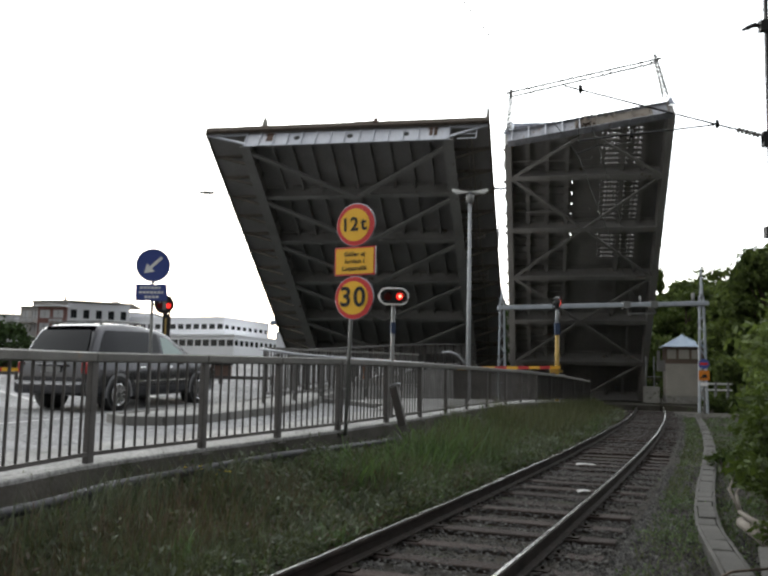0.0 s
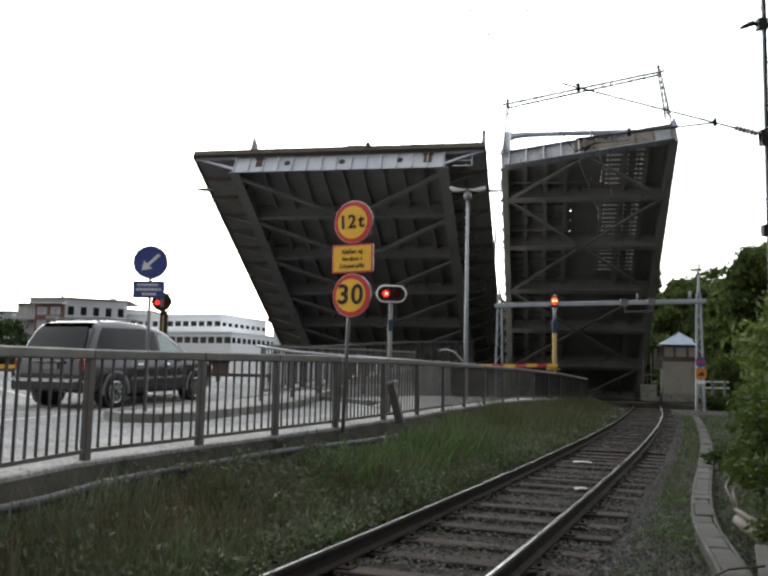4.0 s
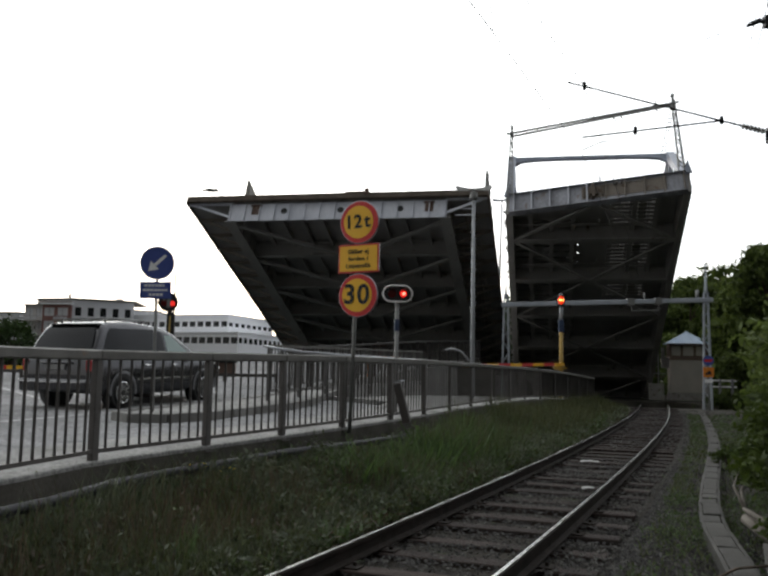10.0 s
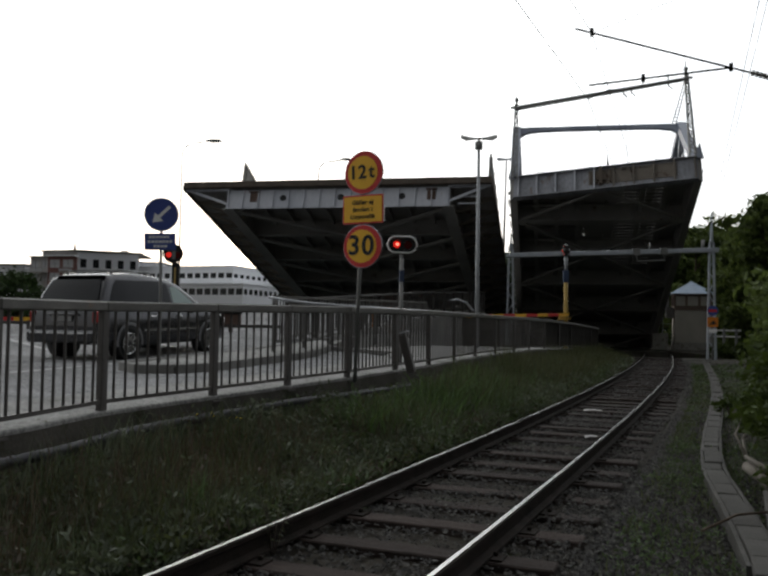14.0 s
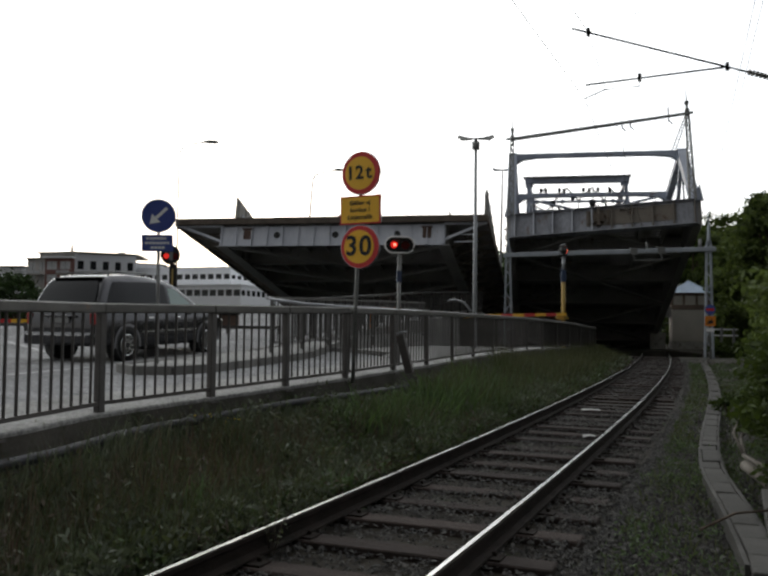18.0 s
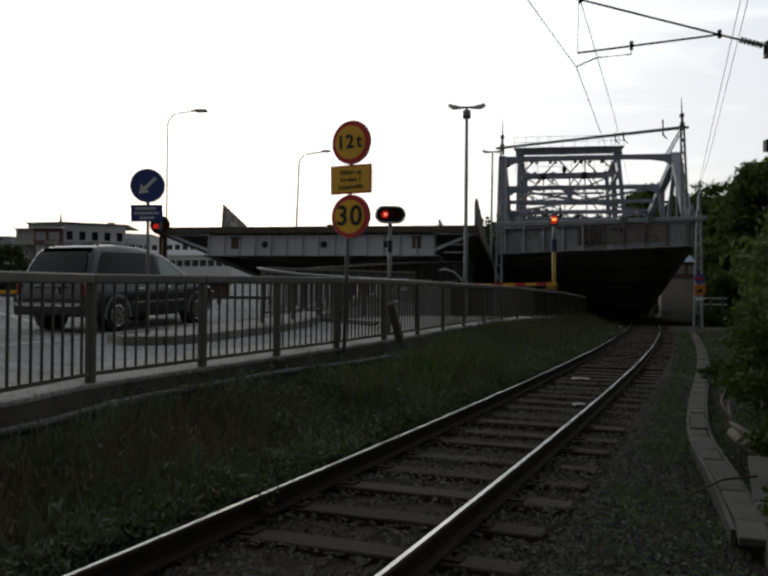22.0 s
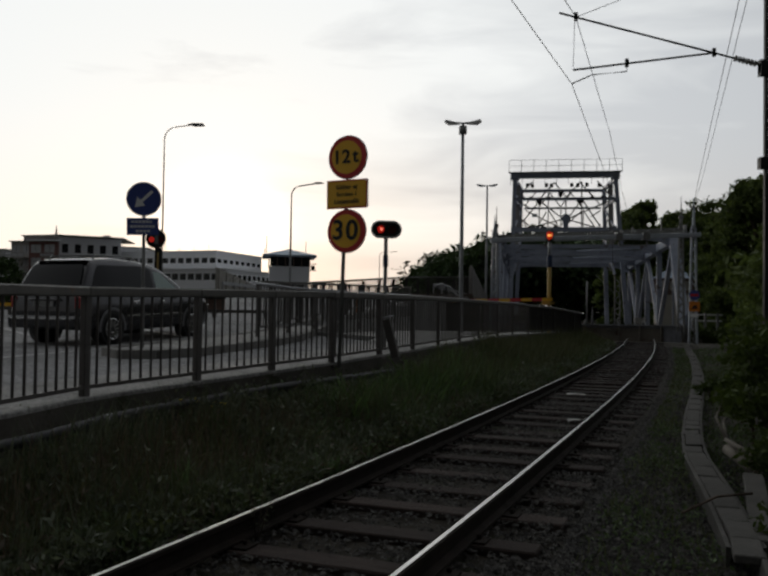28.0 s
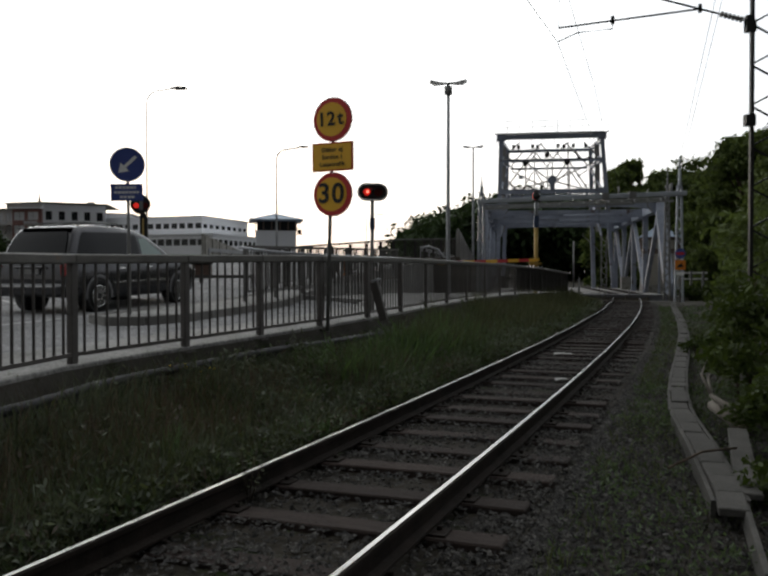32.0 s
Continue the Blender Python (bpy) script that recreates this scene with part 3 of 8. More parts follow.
# ---------------------------------------------------------------- railway track
def make_track():
    tr = thing("railway_track", None, "single railway track with worn wooden sleepers and shiny rails", "railway track", kind="structure")
    prof = [(-0.065, -0.165), (0.065, -0.165), (0.065, -0.15), (0.012, -0.13), (0.012, -0.05), (0.034, -0.035), (0.034, -0.006), (0.026, 0.0), (-0.026, 0.0), (-0.034, -0.006), (-0.034, -0.035), (-0.012, -0.05), (-0.012, -0.13), (-0.065, -0.15)]
    ys = list(np.arange(-14, 51.2, 0.8)) + [51.4]
    for side in (-1, 1):
        for nm, idx, mm in (("rail", list(range(14)), M["rail_side"]), ("rail_head", None, M["rail_top"])):
            v, f = [], []
            pr = prof if idx else [(-0.012, 0.0005), (0.016, 0.0005), (0.016, 0.003), (-0.012, 0.003)]
            n = len(pr)
            for y in ys:
                x, h = track_at(y)
                nx, ny = math.cos(h), -math.sin(h)
                for a, z in pr:
                    o = side * 0.7525 + a
                    v.append((x + nx * o, y + ny * o, z))
            for j in range(len(ys) - 1):
                for i in range(n):
                    i2 = (i + 1) % n
                    f.append((j * n + i, j * n + i2, (j + 1) * n + i2, (j + 1) * n + i))
            f.append(tuple(range(n)))
            raw(nm, v, f, mm, tr)
    bm = B()
    box(bm, -1.3, 1.3, -0.125, 0.125, -0.30, -0.165, None, 0.012)
    sl = part("sleeper", bm, M["sleeper"], tr)
    pl = B()
    for sd in (-1, 1):
        box(pl, sd * 0.7525 - 0.17, sd * 0.7525 + 0.17, -0.08, 0.08, -0.165, -0.15)
        for q in (-0.1, 0.1):
            tube(pl, [(sd * 0.7525 + q, 0.03, -0.15), (sd * 0.7525 + q, 0.03, -0.12)], 0.018, 6)
    pm = part("tie_plate", pl, M["rail_side"], sl)
    y = -13.0
    first = True
    while y < 51:
        x, h = track_at(y)
        m = pose(x + random.uniform(-0.03, 0.03), y, random.uniform(-0.045, -0.004), 0, 0, -math.degrees(h) + random.uniform(-0.8, 0.8))
        if first:
            sl.matrix_local = m
            first = False
        else:
            s = share("sleeper", sl.data, tr, m)
            if y < 22:
                share("tie_plate", pm.data, s, Matrix())
        y += 0.78
    # ballast stones between and beside the sleepers
    n = 46000
    yy = rng.uniform(1, 50, n) ** 1.0
    yy = np.where(rng.random(n) < 0.7, 2.5 + 15.5 * rng.random(n) ** 1.5, yy)
    oo = rng.uniform(-1.9, 3.4, n)
    oo = np.where(oo > 1.5, 1.5 + (oo - 1.5) * rng.random(n) ** 1.4 * 1.8, oo)
    sz = rng.uniform(0.009, 0.026, n) * np.where(yy > 20, 1.5, 1.0)
    base = np.array([(1, 0, 0), (-1, 0, 0), (0, 1, 0), (0, -1, 0), (0, 0, 1), (0, 0, -0.5)], float)
    tri = [(0, 2, 4), (2, 1, 4), (1, 3, 4), (3, 0, 4), (2, 0, 5), (1, 2, 5), (3, 1, 5), (0, 3, 5)]
    v, f = [], []
    for i in range(n):
        x, h = track_at(yy[i])
        a = rng.uniform(0, 6.28)
        ca, sa = math.cos(a), math.sin(a)
        p = base * (sz[i] * rng.uniform(0.7, 1.3), sz[i] * rng.uniform(0.7, 1.3), sz[i] * 0.7) + rng.normal(0, sz[i] * 0.15, (6, 3))
        z = ground_z(x + oo[i], yy[i]) + (0.03 + 0.035 * noise.noise(Vector((x * 2, yy[i] * 2, oo[i]))) if abs(oo[i]) < 1.45 else 0.005)
        k = len(v)
        for q in p:
            v.append((x + oo[i] + q[0] * ca - q[1] * sa, yy[i] + q[0] * sa + q[1] * ca, z + q[2] + 0.01))
        f += [(k + t[0], k + t[1], k + t[2]) for t in tri]
    # loose stones on the near verge
    n2 = 20000
    y2 = 3.2 + 7.5 * rng.random(n2) ** 1.2
    o2 = 1.0 + 2.9 * rng.random(n2)
    s2 = rng.uniform(0.008, 0.022, n2)
    for i in range(n2):
        x = track_x(y2[i]) + o2[i]
        z = ground_z(x, y2[i]) + 0.004
        p = base * s2[i] * rng.uniform(0.6, 1.3, 3) + rng.normal(0, s2[i] * 0.2, (6, 3)) + (x, y2[i], z)
        k = len(v)
        v += [tuple(q) for q in p]
        f += [(k + t[0], k + t[1], k + t[2]) for t in tri]
    ob = raw("ballast", v, f, M["gravel"], tr)
    tagged(ob, "grey-brown crushed stone between the sleepers", kind="stuff")


make_track()


# ---------------------------------------------------------------- long railing beside the track
def make_fence():
    fe = thing("railing", None, "long dark grey steel railing with upright bars", "railing", kind="structure")
    posts = [-10, -7, -4.4, -1.9, 0.6, 2.9, 5.0, 6.65, 8.23, 9.85, 11.33, 12.87, 14.9, 16.74, 18.92, 21.2, 23.5, 26.1, 28.7, 31.0, 33.4, 35.8, 38.2, 40.2, 42.0]
    bar = B()
    box(bar, -0.011, 0.011, -0.011, 0.011, 0.13, 1.01)
    bar_me = part("bar", bar, M["fence"], fe)
    bar_me.matrix_local = pose(fence_x(-9.9), -9.9, fence_z(-9.9))
    count = 0
    extra = B()
    for y in posts:
        b = B()
        big = abs(y - 14.9) < 0.1
        w = 0.095 if not big else 0.13
        box(b, -w / 2, w / 2, -0.035, 0.035, -0.04, 1.03, None, 0.006)
        box(b, -w / 2 - 0.05, w / 2 + 0.05, -0.08, 0.08, -0.04, -0.02)
        h = math.atan2(fence_x(y + 0.2) - fence_x(y - 0.2), 0.4)
        p = part("post", b, M["fence"], fe)
        p.matrix_local = pose(fence_x(y), y, fence_z(y), 0, 0, -math.degrees(h) + 90)
    for a, b in zip(posts, posts[1:]):
        pa, pb = Vector((fence_x(a), a, fence_z(a))), Vector((fence_x(b), b, fence_z(b)))
        t = B()
        beam(t, pa + Vector((0, 0, 1.055)), pb + Vector((0, 0, 1.055)), 0.10, 0.10, bevel=0.014)
        part("top_rail", t, M["fence_top"], fe)
        t = B()
        beam(t, pa + Vector((0, 0, 0.12)), pb + Vector((0, 0, 0.12)), 0.045, 0.04)
        part("bottom_rail", t, M["fence"], fe)
        n = max(2, round((pb - pa).length / 0.158))
        for k in range(1, n):
            q = pa.lerp(pb, k / n)
            if a >= 2.5 and count < 230:
                share("bar", bar_me.data, fe, Matrix.Translation(q))
                count += 1
            else:
                box(extra, q.x - 0.011, q.x + 0.011, q.y - 0.011, q.y + 0.011, q.z + 0.13, q.z + 1.01)
        if a >= 31:      # boarded screen towards the bridge end
            t = B()
            beam(t, pa + Vector((-0.06, 0, 0.6)), pb + Vector((-0.06, 0, 0.6)), 0.02, 0.86)
            part("screen_panel", t, M["fence"], fe, "dull grey sheet screen on the railing")
    tagged(part("bars_far", extra, M["fence"], fe), kind="stuff")


make_fence()


def make_parapet():
    """The road's own railing, behind the long one, at the edge of the rising road."""
    pa = thing("road_parapet", None, "grey steel road railing on a raised kerb", "railing", kind="structure")
    pts = [(np.interp(y, [22, 49], [-3.3, 4.2]), y) for y in np.linspace(22, 48.6, 15)]
    base = lambda y: road_z(y) + 0.12
    for x, y in pts:
        b = B()
        box(b, x - 0.05, x + 0.05, y - 0.05, y + 0.05, base(y) - 0.5, base(y) + 1.05)
        part("post", b, M["parapet_dark"], pa)
    for (x0, y0), (x1, y1) in zip(pts, pts[1:]):
        b = B()
        beam(b, (x0, y0, base(y0) + 1.1), (x1, y1, base(y1) + 1.1), 0.12, 0.06)
        part("top_rail", b, M["parapet_dark"], pa)
        b = B()
        beam(b, (x0, y0, base(y0) + 0.13), (x1, y1, base(y1) + 0.13), 0.05, 0.05)
        part("bottom_rail", b, M["fence"], pa)
        n = 8
        for k in range(1, n):
            x, y = x0 + (x1 - x0) * k / n, y0 + (y1 - y0) * k / n
            b = B()
            box(b, x - 0.014, x + 0.014, y - 0.014, y + 0.014, base(y) + 0.15, base(y) + 1.08)
            part("bar", b, M["parapet_dark"], pa)
        b = B()
        beam(b, (x0, y0, base(y0) - 0.12), (x1, y1, base(y1) - 0.12), 0.16, 0.22)
        part("kerb_beam", b, M["ledge"], pa)
    # the nearer railing on the island's kerb, with close upright bars and a pale handrail
    ra = thing("island_railing", None, "grey steel railing with close bars and pale handrail", "railing", kind="structure")
    a, c = Vector((-3.03, 18.4, 0.99)), Vector((0.43, 27.8, 1.17))
    n = 7
    for k in range(n + 1):
        q = a.lerp(c, k / n)
        b = B()
        box(b, q.x - 0.04, q.x + 0.04, q.y - 0.04, q.y + 0.04, road_z(q.y) - 0.05, q.z + 1.06)
        part("post", b, M["rail_mid"], ra)
        if k < n:
            e = a.lerp(c, (k + 1) / n)
            b = B()
            beam(b, q + Vector((0, 0, 1.085)), e + Vector((0, 0, 1.085)), 0.10, 0.055)
            part("top_rail", b, M["fence_top"], ra)
            b = B()
            beam(b, q + Vector((0, 0, 0.10)), e + Vector((0, 0, 0.10)), 0.05, 0.06)
            part("bottom_rail", b, M["rail_mid"], ra)
            for j in range(1, 11):
                w = q.lerp(e, j / 11)
                b = B()
                box(b, w.x - 0.014, w.x + 0.014, w.y - 0.014, w.y + 0.014, w.z + 0.12, w.z + 1.06)
                part("bar", b, M["rail_mid"], ra)
    b = B()
    tube(b, [(-3.12, 18.2, 2.06), (-2.75, 18.0, 2.0), (-2.2, 17.9, 1.93), (-1.0, 18.3, 1.87), (0.4, 20.2, 1.84)], 0.03, 8)
    part("curved_rail", b, M["galv"], ra, "pale bent tube rail")
    b = B()
    tube(b, [(1.15, 26.0, 2.28), (1.4, 26.4, 2.33), (1.7, 26.9, 2.25), (1.95, 27.2, 2.0)], 0.03, 8)
    part("end_hoop", b, M["galv"], pa)


make_parapet()


# ---------------------------------------------------------------- the two lifting bridge leaves
def frange(a, b, n):
    return [a + (b - a) * i / n for i in range(n + 1)]


def make_road_leaf():
    L, D = ROAD_L, -ROAD_DZ
    lf = thing("road_bridge_leaf", pose(*ROAD_HINGE, 0, 0, -ROAD_PSI), "lifting road bridge leaf, dark riveted steel underside with pale end girder", "bascule bridge")
    xl, xr, gl, gr = -9.95, 9.6, -6.9, 7.0
    tip = -L
    b = B()
    box(b, xl, xr, tip, 1.5, D - 0.22, D)
    part("deck", b, M["bridge_deck"], lf)
    b = B()
    box(b, xl, xr, tip - 0.12, tip + 0.14, D - 0.34, D + 0.05)
    for k in range(15):
        x = xl + 0.6 + k * 1.32
        box(b, x, x + 0.07, tip - 0.16, tip - 0.1, D - 0.4, D)
    part("edge_beam", b, M["edge_rust"], lf, "dark rusty toothed edge of the deck")
    for x in (gl, gr):
        b = B()
        box(b, x - 0.03, x + 0.03, tip + 0.3, 0, D - 1.6, D - 0.22)
        box(b, x - 0.35, x + 0.35, tip + 0.3, 0, D - 1.68, D - 1.6)
        for y in frange(tip + 1.0, -1, 18):
            box(b, x - 0.2, x + 0.2, y - 0.02, y + 0.02, D - 1.6, D - 0.22)
        part("main_girder", b, M["bridge_dark"], lf)
    b = B()
    box(b, gl - 0.1, gr + 0.1, tip + 0.22, tip + 0.3, D - 1.68, D - 0.42)
    fa = part("end_girder", b, M["bridge_white"], lf, "pale blue-white painted end girder")
    for x in frange(gl, gr, 14):
        b = B()
        box(b, x - 0.025, x + 0.025, tip + 0.12, tip + 0.22, D - 1.66, D - 0.42)
        part("rib", b, M["bridge_white"], fa)
    # solid black discs on the plate stand in for the shade inside drain holes
    for x in (-3.3, 0.4, 4.2):
        b = B()
        tube(b, [(x, tip + 0.20, D - 1.0), (x, tip + 0.26, D - 1.0)], 0.21, 16)
        part("hole_shade_disc", b, M["black"], fa)
    for x in (-5.2, 6.0):
        b = B()
        box(b, x - 0.26, x + 0.26, tip + 0.19, tip + 0.26, D - 1.25, D - 0.65)
        box(b, x - 0.34, x + 0.34, tip + 0.10, tip + 0.24, D - 0.62, D - 0.55)
        part("access_hatch", b, M["rust"], fa)
    ys = frange(tip + 0.7, 0.6, 6)
    for i, y in enumerate(ys):
        if i:
            b = B()
            ibeam(b, (gl, y, D - 0.85), (gr, y, D - 0.85), 0.35, 1.1, 0.04)
            part("cross_beam", b, M["bridge_dark"], lf)
        if i < 6:
            ym = ys[i + 1]
            for x in (gl, gr):
                b = B()
                beam(b, (x, y + 0.2, D - 1.5), ((gl + gr) / 2, ym, D - 1.5), 0.28, 0.14)
                part("wind_brace", b, M["bridge_dark"], lf)
    for x in frange(gl + 1.5, gr - 1.5, 8):
        b = B()
        ibeam(b, (x, tip + 0.4, D - 0.42), (x, -0.5, D - 0.42), 0.18, 0.4, 0.03)
        part("stringer", b, M["bridge_deck"], lf)
    for y in frange(tip + 0.3, -0.5, 14):
        for sx, g, e in ((-1, gl, xl), (1, gr, xr)):
            b = B()
            beam(b, (g, y, D - 1.35), (e - sx * 0.15, y, D - 0.3), 0.10, 0.16)
            beam(b, (g, y, D - 0.32), (e, y, D - 0.32), 0.12, 0.2)
            part("bracket", b, M["bridge_brown"] if y > tip + 1 else M["bridge_white"], lf)
    for e in (xl, xr):
        b = B()
        beam(b, (e, tip, D - 0.25), (e, 0, D - 0.25), 0.12, 0.34)
        part("edge_girder", b, M["bridge_brown"], lf)
    # service pipe and junction frame under the outer cantilever
    b = B()
    tube(b, [(8.4, tip + 1, D - 0.7), (8.4, -2, D - 0.7)], 0.06, 6)
    tube(b, [(8.1, tip + 1, D - 0.7), (8.1, -2, D - 0.7)], 0.04, 6)
    part("service_pipe", b, M["bridge_brown"], lf)
    for y in (tip + 0.4, tip + 5.0, tip + 9.5, tip + 14):
        b = B()
        beam(b, (7.6, y, D - 1.0), (8.8, y, D - 1.0), 0.06, 0.06)
        beam(b, (7.6, y, D - 1.45), (8.8, y, D - 1.45), 0.06, 0.06)
        beam(b, (8.8, y, D - 1.45), (8.8, y, D - 0.4), 0.06, 0.06)
        part("pipe_hanger", b, M["bridge_brown"] if y > tip + 1 else M["bridge_white"], lf)
    # wedge-shaped parapet ends standing on the deck
    for x, h, ln in ((-6.1, 1.5, 11.0), (9.45, 1.7, 14.0)):
        b = B()
        m = Matrix(((0, 1, 0, x - 0.06), (1, 0, 0, tip + 0.2), (0, 0, 1, D), (0, 0, 0, 1)))
        prism(b, [(0, 0), (ln, 0), (ln, 0.12), (0, h)], 0.12, m)
        wp = part("parapet_wedge", b, M["concrete"] if x < 0 else M["bridge_dark"], lf, "tapering grey side panel")
        for k in range(8):
            b = B()
            yy = tip + 0.4 + k * ln / 9
            hh = h - (h - 0.12) * (k + 0.2) / 9 - 0.08
            box(b, x - 0.12, x + 0.12, yy, yy + 0.06, D, D + hh)
            part("stiffener", b, M["concrete"] if x < 0 else M["bridge_dark"], wp)
    # low guard rail of the carriageway
    for x in (-6.0, 7.2):
        b = B()
        for y in frange(tip + 1, 0, 13):
            box(b, x - 0.04, x + 0.04, y - 0.04, y + 0.04, D, D + 0.6)
        beam(b, (x, tip + 1, D + 0.55), (x, 0, D + 0.55), 0.06, 0.22)
        part("guard_rail", b, M["galv"], lf)
    # two lamp posts standing on the leaf
    b = B()
    tube(b, [(9.45, -14.1, D), (9.45, -14.1, 8.4)], [0.10, 0.06], 8)
    part("lamp_post", b, M["galv"], lf)
    for d in (-1, 1):
        b = B()
        prism(b, [(0.0, 0.02), (d * 0.3, 0.05), (d * 0.72, 0.14), (d * 0.76, 0.06), (d * 0.55, -0.05), (d * 0.2, -0.03)], 0.24, Matrix.Translation((9.45, -14.22, 8.4)))
        part("lamp_head", b, M["galv_pale"], lf, "pale wing-shaped lamp head")
    lx, ly, lz = -3.38, -14.07, 8.73
    b = B()
    pts = [(lx - 2.1, ly, D), (lx - 2.1, ly, lz - 1.0)] + [(lx - 2.1 + 0.7 * (1 - math.cos(a)), ly, lz - 0.9 + 0.75 * math.sin(a)) for a in np.linspace(0.2, 1.4, 5)] + [(lx - 0.3, ly, lz)]
    tube(b, pts, [0.10] + [0.055] * (len(pts) - 1), 8)
    part("lamp_post", b, M["galv"], lf)
    b = B()
    prism(b, [(-0.4, 0.05), (-0.1, 0.12), (0.35, 0.10), (0.4, 0.0), (-0.1, -0.03)], 0.26, Matrix.Translation((lx, ly - 0.13, lz)))
    part("lamp_head", b, M["steel_grey"], lf, "grey lamp head on a curved arm")
    b = B()
    box(b, 0.6, 2.2, tip - 0.1, tip + 0.6, D, D + 0.16)
    box(b, 1.9, 2.15, tip - 0.2, tip + 0.1, D - 0.12, D + 0.3)
    part("latch", b, M["rust"], lf)
    return lf


def make_rail_leaf():
    L, D = RAIL_L, -RAIL_DZ
    lf = thing("rail_bridge_leaf", pose(*RAIL_HINGE, 0, 0, -RAIL_PSI), "lifting railway bridge leaf, blue-grey steel truss with dark floor", "bascule bridge")
    W = 5.86
    H = 5.82
    tl, tr = -L - 0.7, -L - 2.7       # ends of the left and right sides
    zb = D - 1.75
    ys = frange(-L + 1.8, -0.5, 4)
    fl = frange(-25.1, -0.6, 5)

    def end(x):
        return tl + (tr - tl) * (x + W) / (2 * W)
    # plated end girder
    b = B()
    beam(b, (-W, end(-W), D - 0.85), (W, end(W), D - 0.85), 0.08, 1.7)
    beam(b, (-W, end(-W), D - 0.02), (W, end(W), D - 0.02), 0.5, 0.06)
    beam(b, (-W, end(-W), D - 1.7), (W, end(W), D - 1.7), 0.5, 0.06)
    fa = part("end_girder", b, M["end_mottled"], lf, "pale riveted end girder streaked with rust")
    for k in range(10):
        x = -W + 0.3 + k * 1.25
        b = B()
        box(b, x - 0.04, x + 0.04, end(x) - 0.24, end(x) - 0.02, D - 1.68, D - 0.05)
        part("rib", b, M["bridge_white"] if k < 5 else M["bridge_brown"], fa)
    b = B()
    beam(b, (-0.9, end(-0.9) - 0.06, D - 0.75), (4.6, end(4.6) - 0.06, D - 0.75), 0.03, 1.1)
    part("rusty_plate", b, M["bridge_brown"], fa, "rust-brown plate")
    b = B()
    box(b, -0.35, 0.2, end(-0.2) - 0.3, end(-0.2) - 0.05, D - 1.1, D - 0.5)
    box(b, -0.25, -0.05, end(-0.2) - 0.4, end(-0.2) - 0.05, D - 1.4, D - 0.1)
    for q in (-0.8, -0.45, 0.4):
        box(b, q, q + 0.12, end(q) - 0.2, end(q) - 0.05, D - 1.2, D - 0.3)
    part("lock_gear", b, M["edge_rust"], fa)
    # side trusses
    for sx, e in ((-1, tl), (1, tr)):
        x = sx * W
        b = B()
        beam(b, (x, e + 0.05, D - 0.9), (x, 0, D - 0.9), 0.5, 1.6)
        part("bottom_chord", b, M["bridge_dark"], lf)
        b = B()
        beam(b, (x, ys[0], D + H), (x, ys[-1], D + H), 0.5, 0.55)
        part("top_chord", b, M["bridge_blue"], lf)
        b = B()
        beam(b, (x, e + 0.4, D - 0.1), (x, ys[0], D + H + 0.2), 0.6, 0.55, (0, 1, 0))
        part("end_post", b, M["bridge_blue"], lf)
        for i, y in enumerate(ys):
            b = B()
            w = 0.12 if i == 0 else 0.36
            beam(b, (x, y, D - 0.1), (x, y, D + H - 0.2), w, w * 0.8, (0, 1, 0))
            part("truss_post", b, M["bridge_blue"], lf)
            if i < len(ys) - 1:
                b = B()
                lo, hi = (y, ys[i + 1]) if i % 2 else (ys[i + 1], y)
                beam(b, (x, lo, D - 0.1), (x, hi, D + H - 0.2), 0.26, 0.34, (0, 1, 0))
                part("truss_diagonal", b, M["bridge_blue"], lf)
    # overhead frames with haunched corners
    for i, y in enumerate(ys):
        b = B()
        z = D + H
        pr = [(-W, z + 0.28), (W, z + 0.28), (W, z - 0.75), (W - 0.25, z - 0.5), (W - 0.75, z - 0.17), (W - 1.7, z - 0.04), (W - 3.0, z + 0.0), (-W + 3.0, z + 0.0), (-W + 1.7, z - 0.04), (-W + 0.75, z - 0.17), (-W + 0.25, z - 0.5), (-W, z - 0.75)]
        prism(b, pr, 0.3, Matrix.Translation((0, y - 0.15, 0)))
        part("portal_beam", b, M["bridge_blue"], lf)
    # crossed bracing and light cross members between the overhead frames
    for y0, y1 in zip(ys[1:], ys[2:]):
        ym = (y0 + y1) / 2
        for s in (-1, 1):
            b = B()
            beam(b, (s * W, y0, D + H + 0.1), (-s * W, y1, D + H + 0.1), 0.16, 0.16)
            part("overhead_brace", b, M["bridge_blue"], lf)
        b = B()
        beam(b, (-W, ym, D + H + 0.02), (W, ym, D + H + 0.02), 0.22, 0.26)
        part("overhead_strut", b, M["bridge_blue"], lf)
    # floor
    for i, y in enumerate(fl):
        b = B()
        ibeam(b, (-W, y, D - 1.0), (W, y, D - 1.0), 0.45, 1.35, 0.05)
        part("floor_beam", b, M["bridge_dark"], lf)
        y0 = fl[i - 1] if i else end(0) + 0.3
        for s in (-1, 1):       # the braces point up and down by turns
            b = B()
            ya, yb = (y, y0) if i % 2 == 0 else (y0, y)
            beam(b, (s * (W - 0.2), ya, D - 1.6), (0, yb, D - 1.6), 0.22, 0.12)
            part("floor_brace", b, M["bridge_dark"], lf)
    for x in (-4.4, -2.9, -1.4, 2.75, 4.25):
        b = B()
        ibeam(b, (x, end(x) + 0.2, D - 0.5), (x, -0.5, D - 0.5), 0.3, 0.6, 0.04)
        part("stringer", b, M["bridge_deck"], lf)
    b = B()
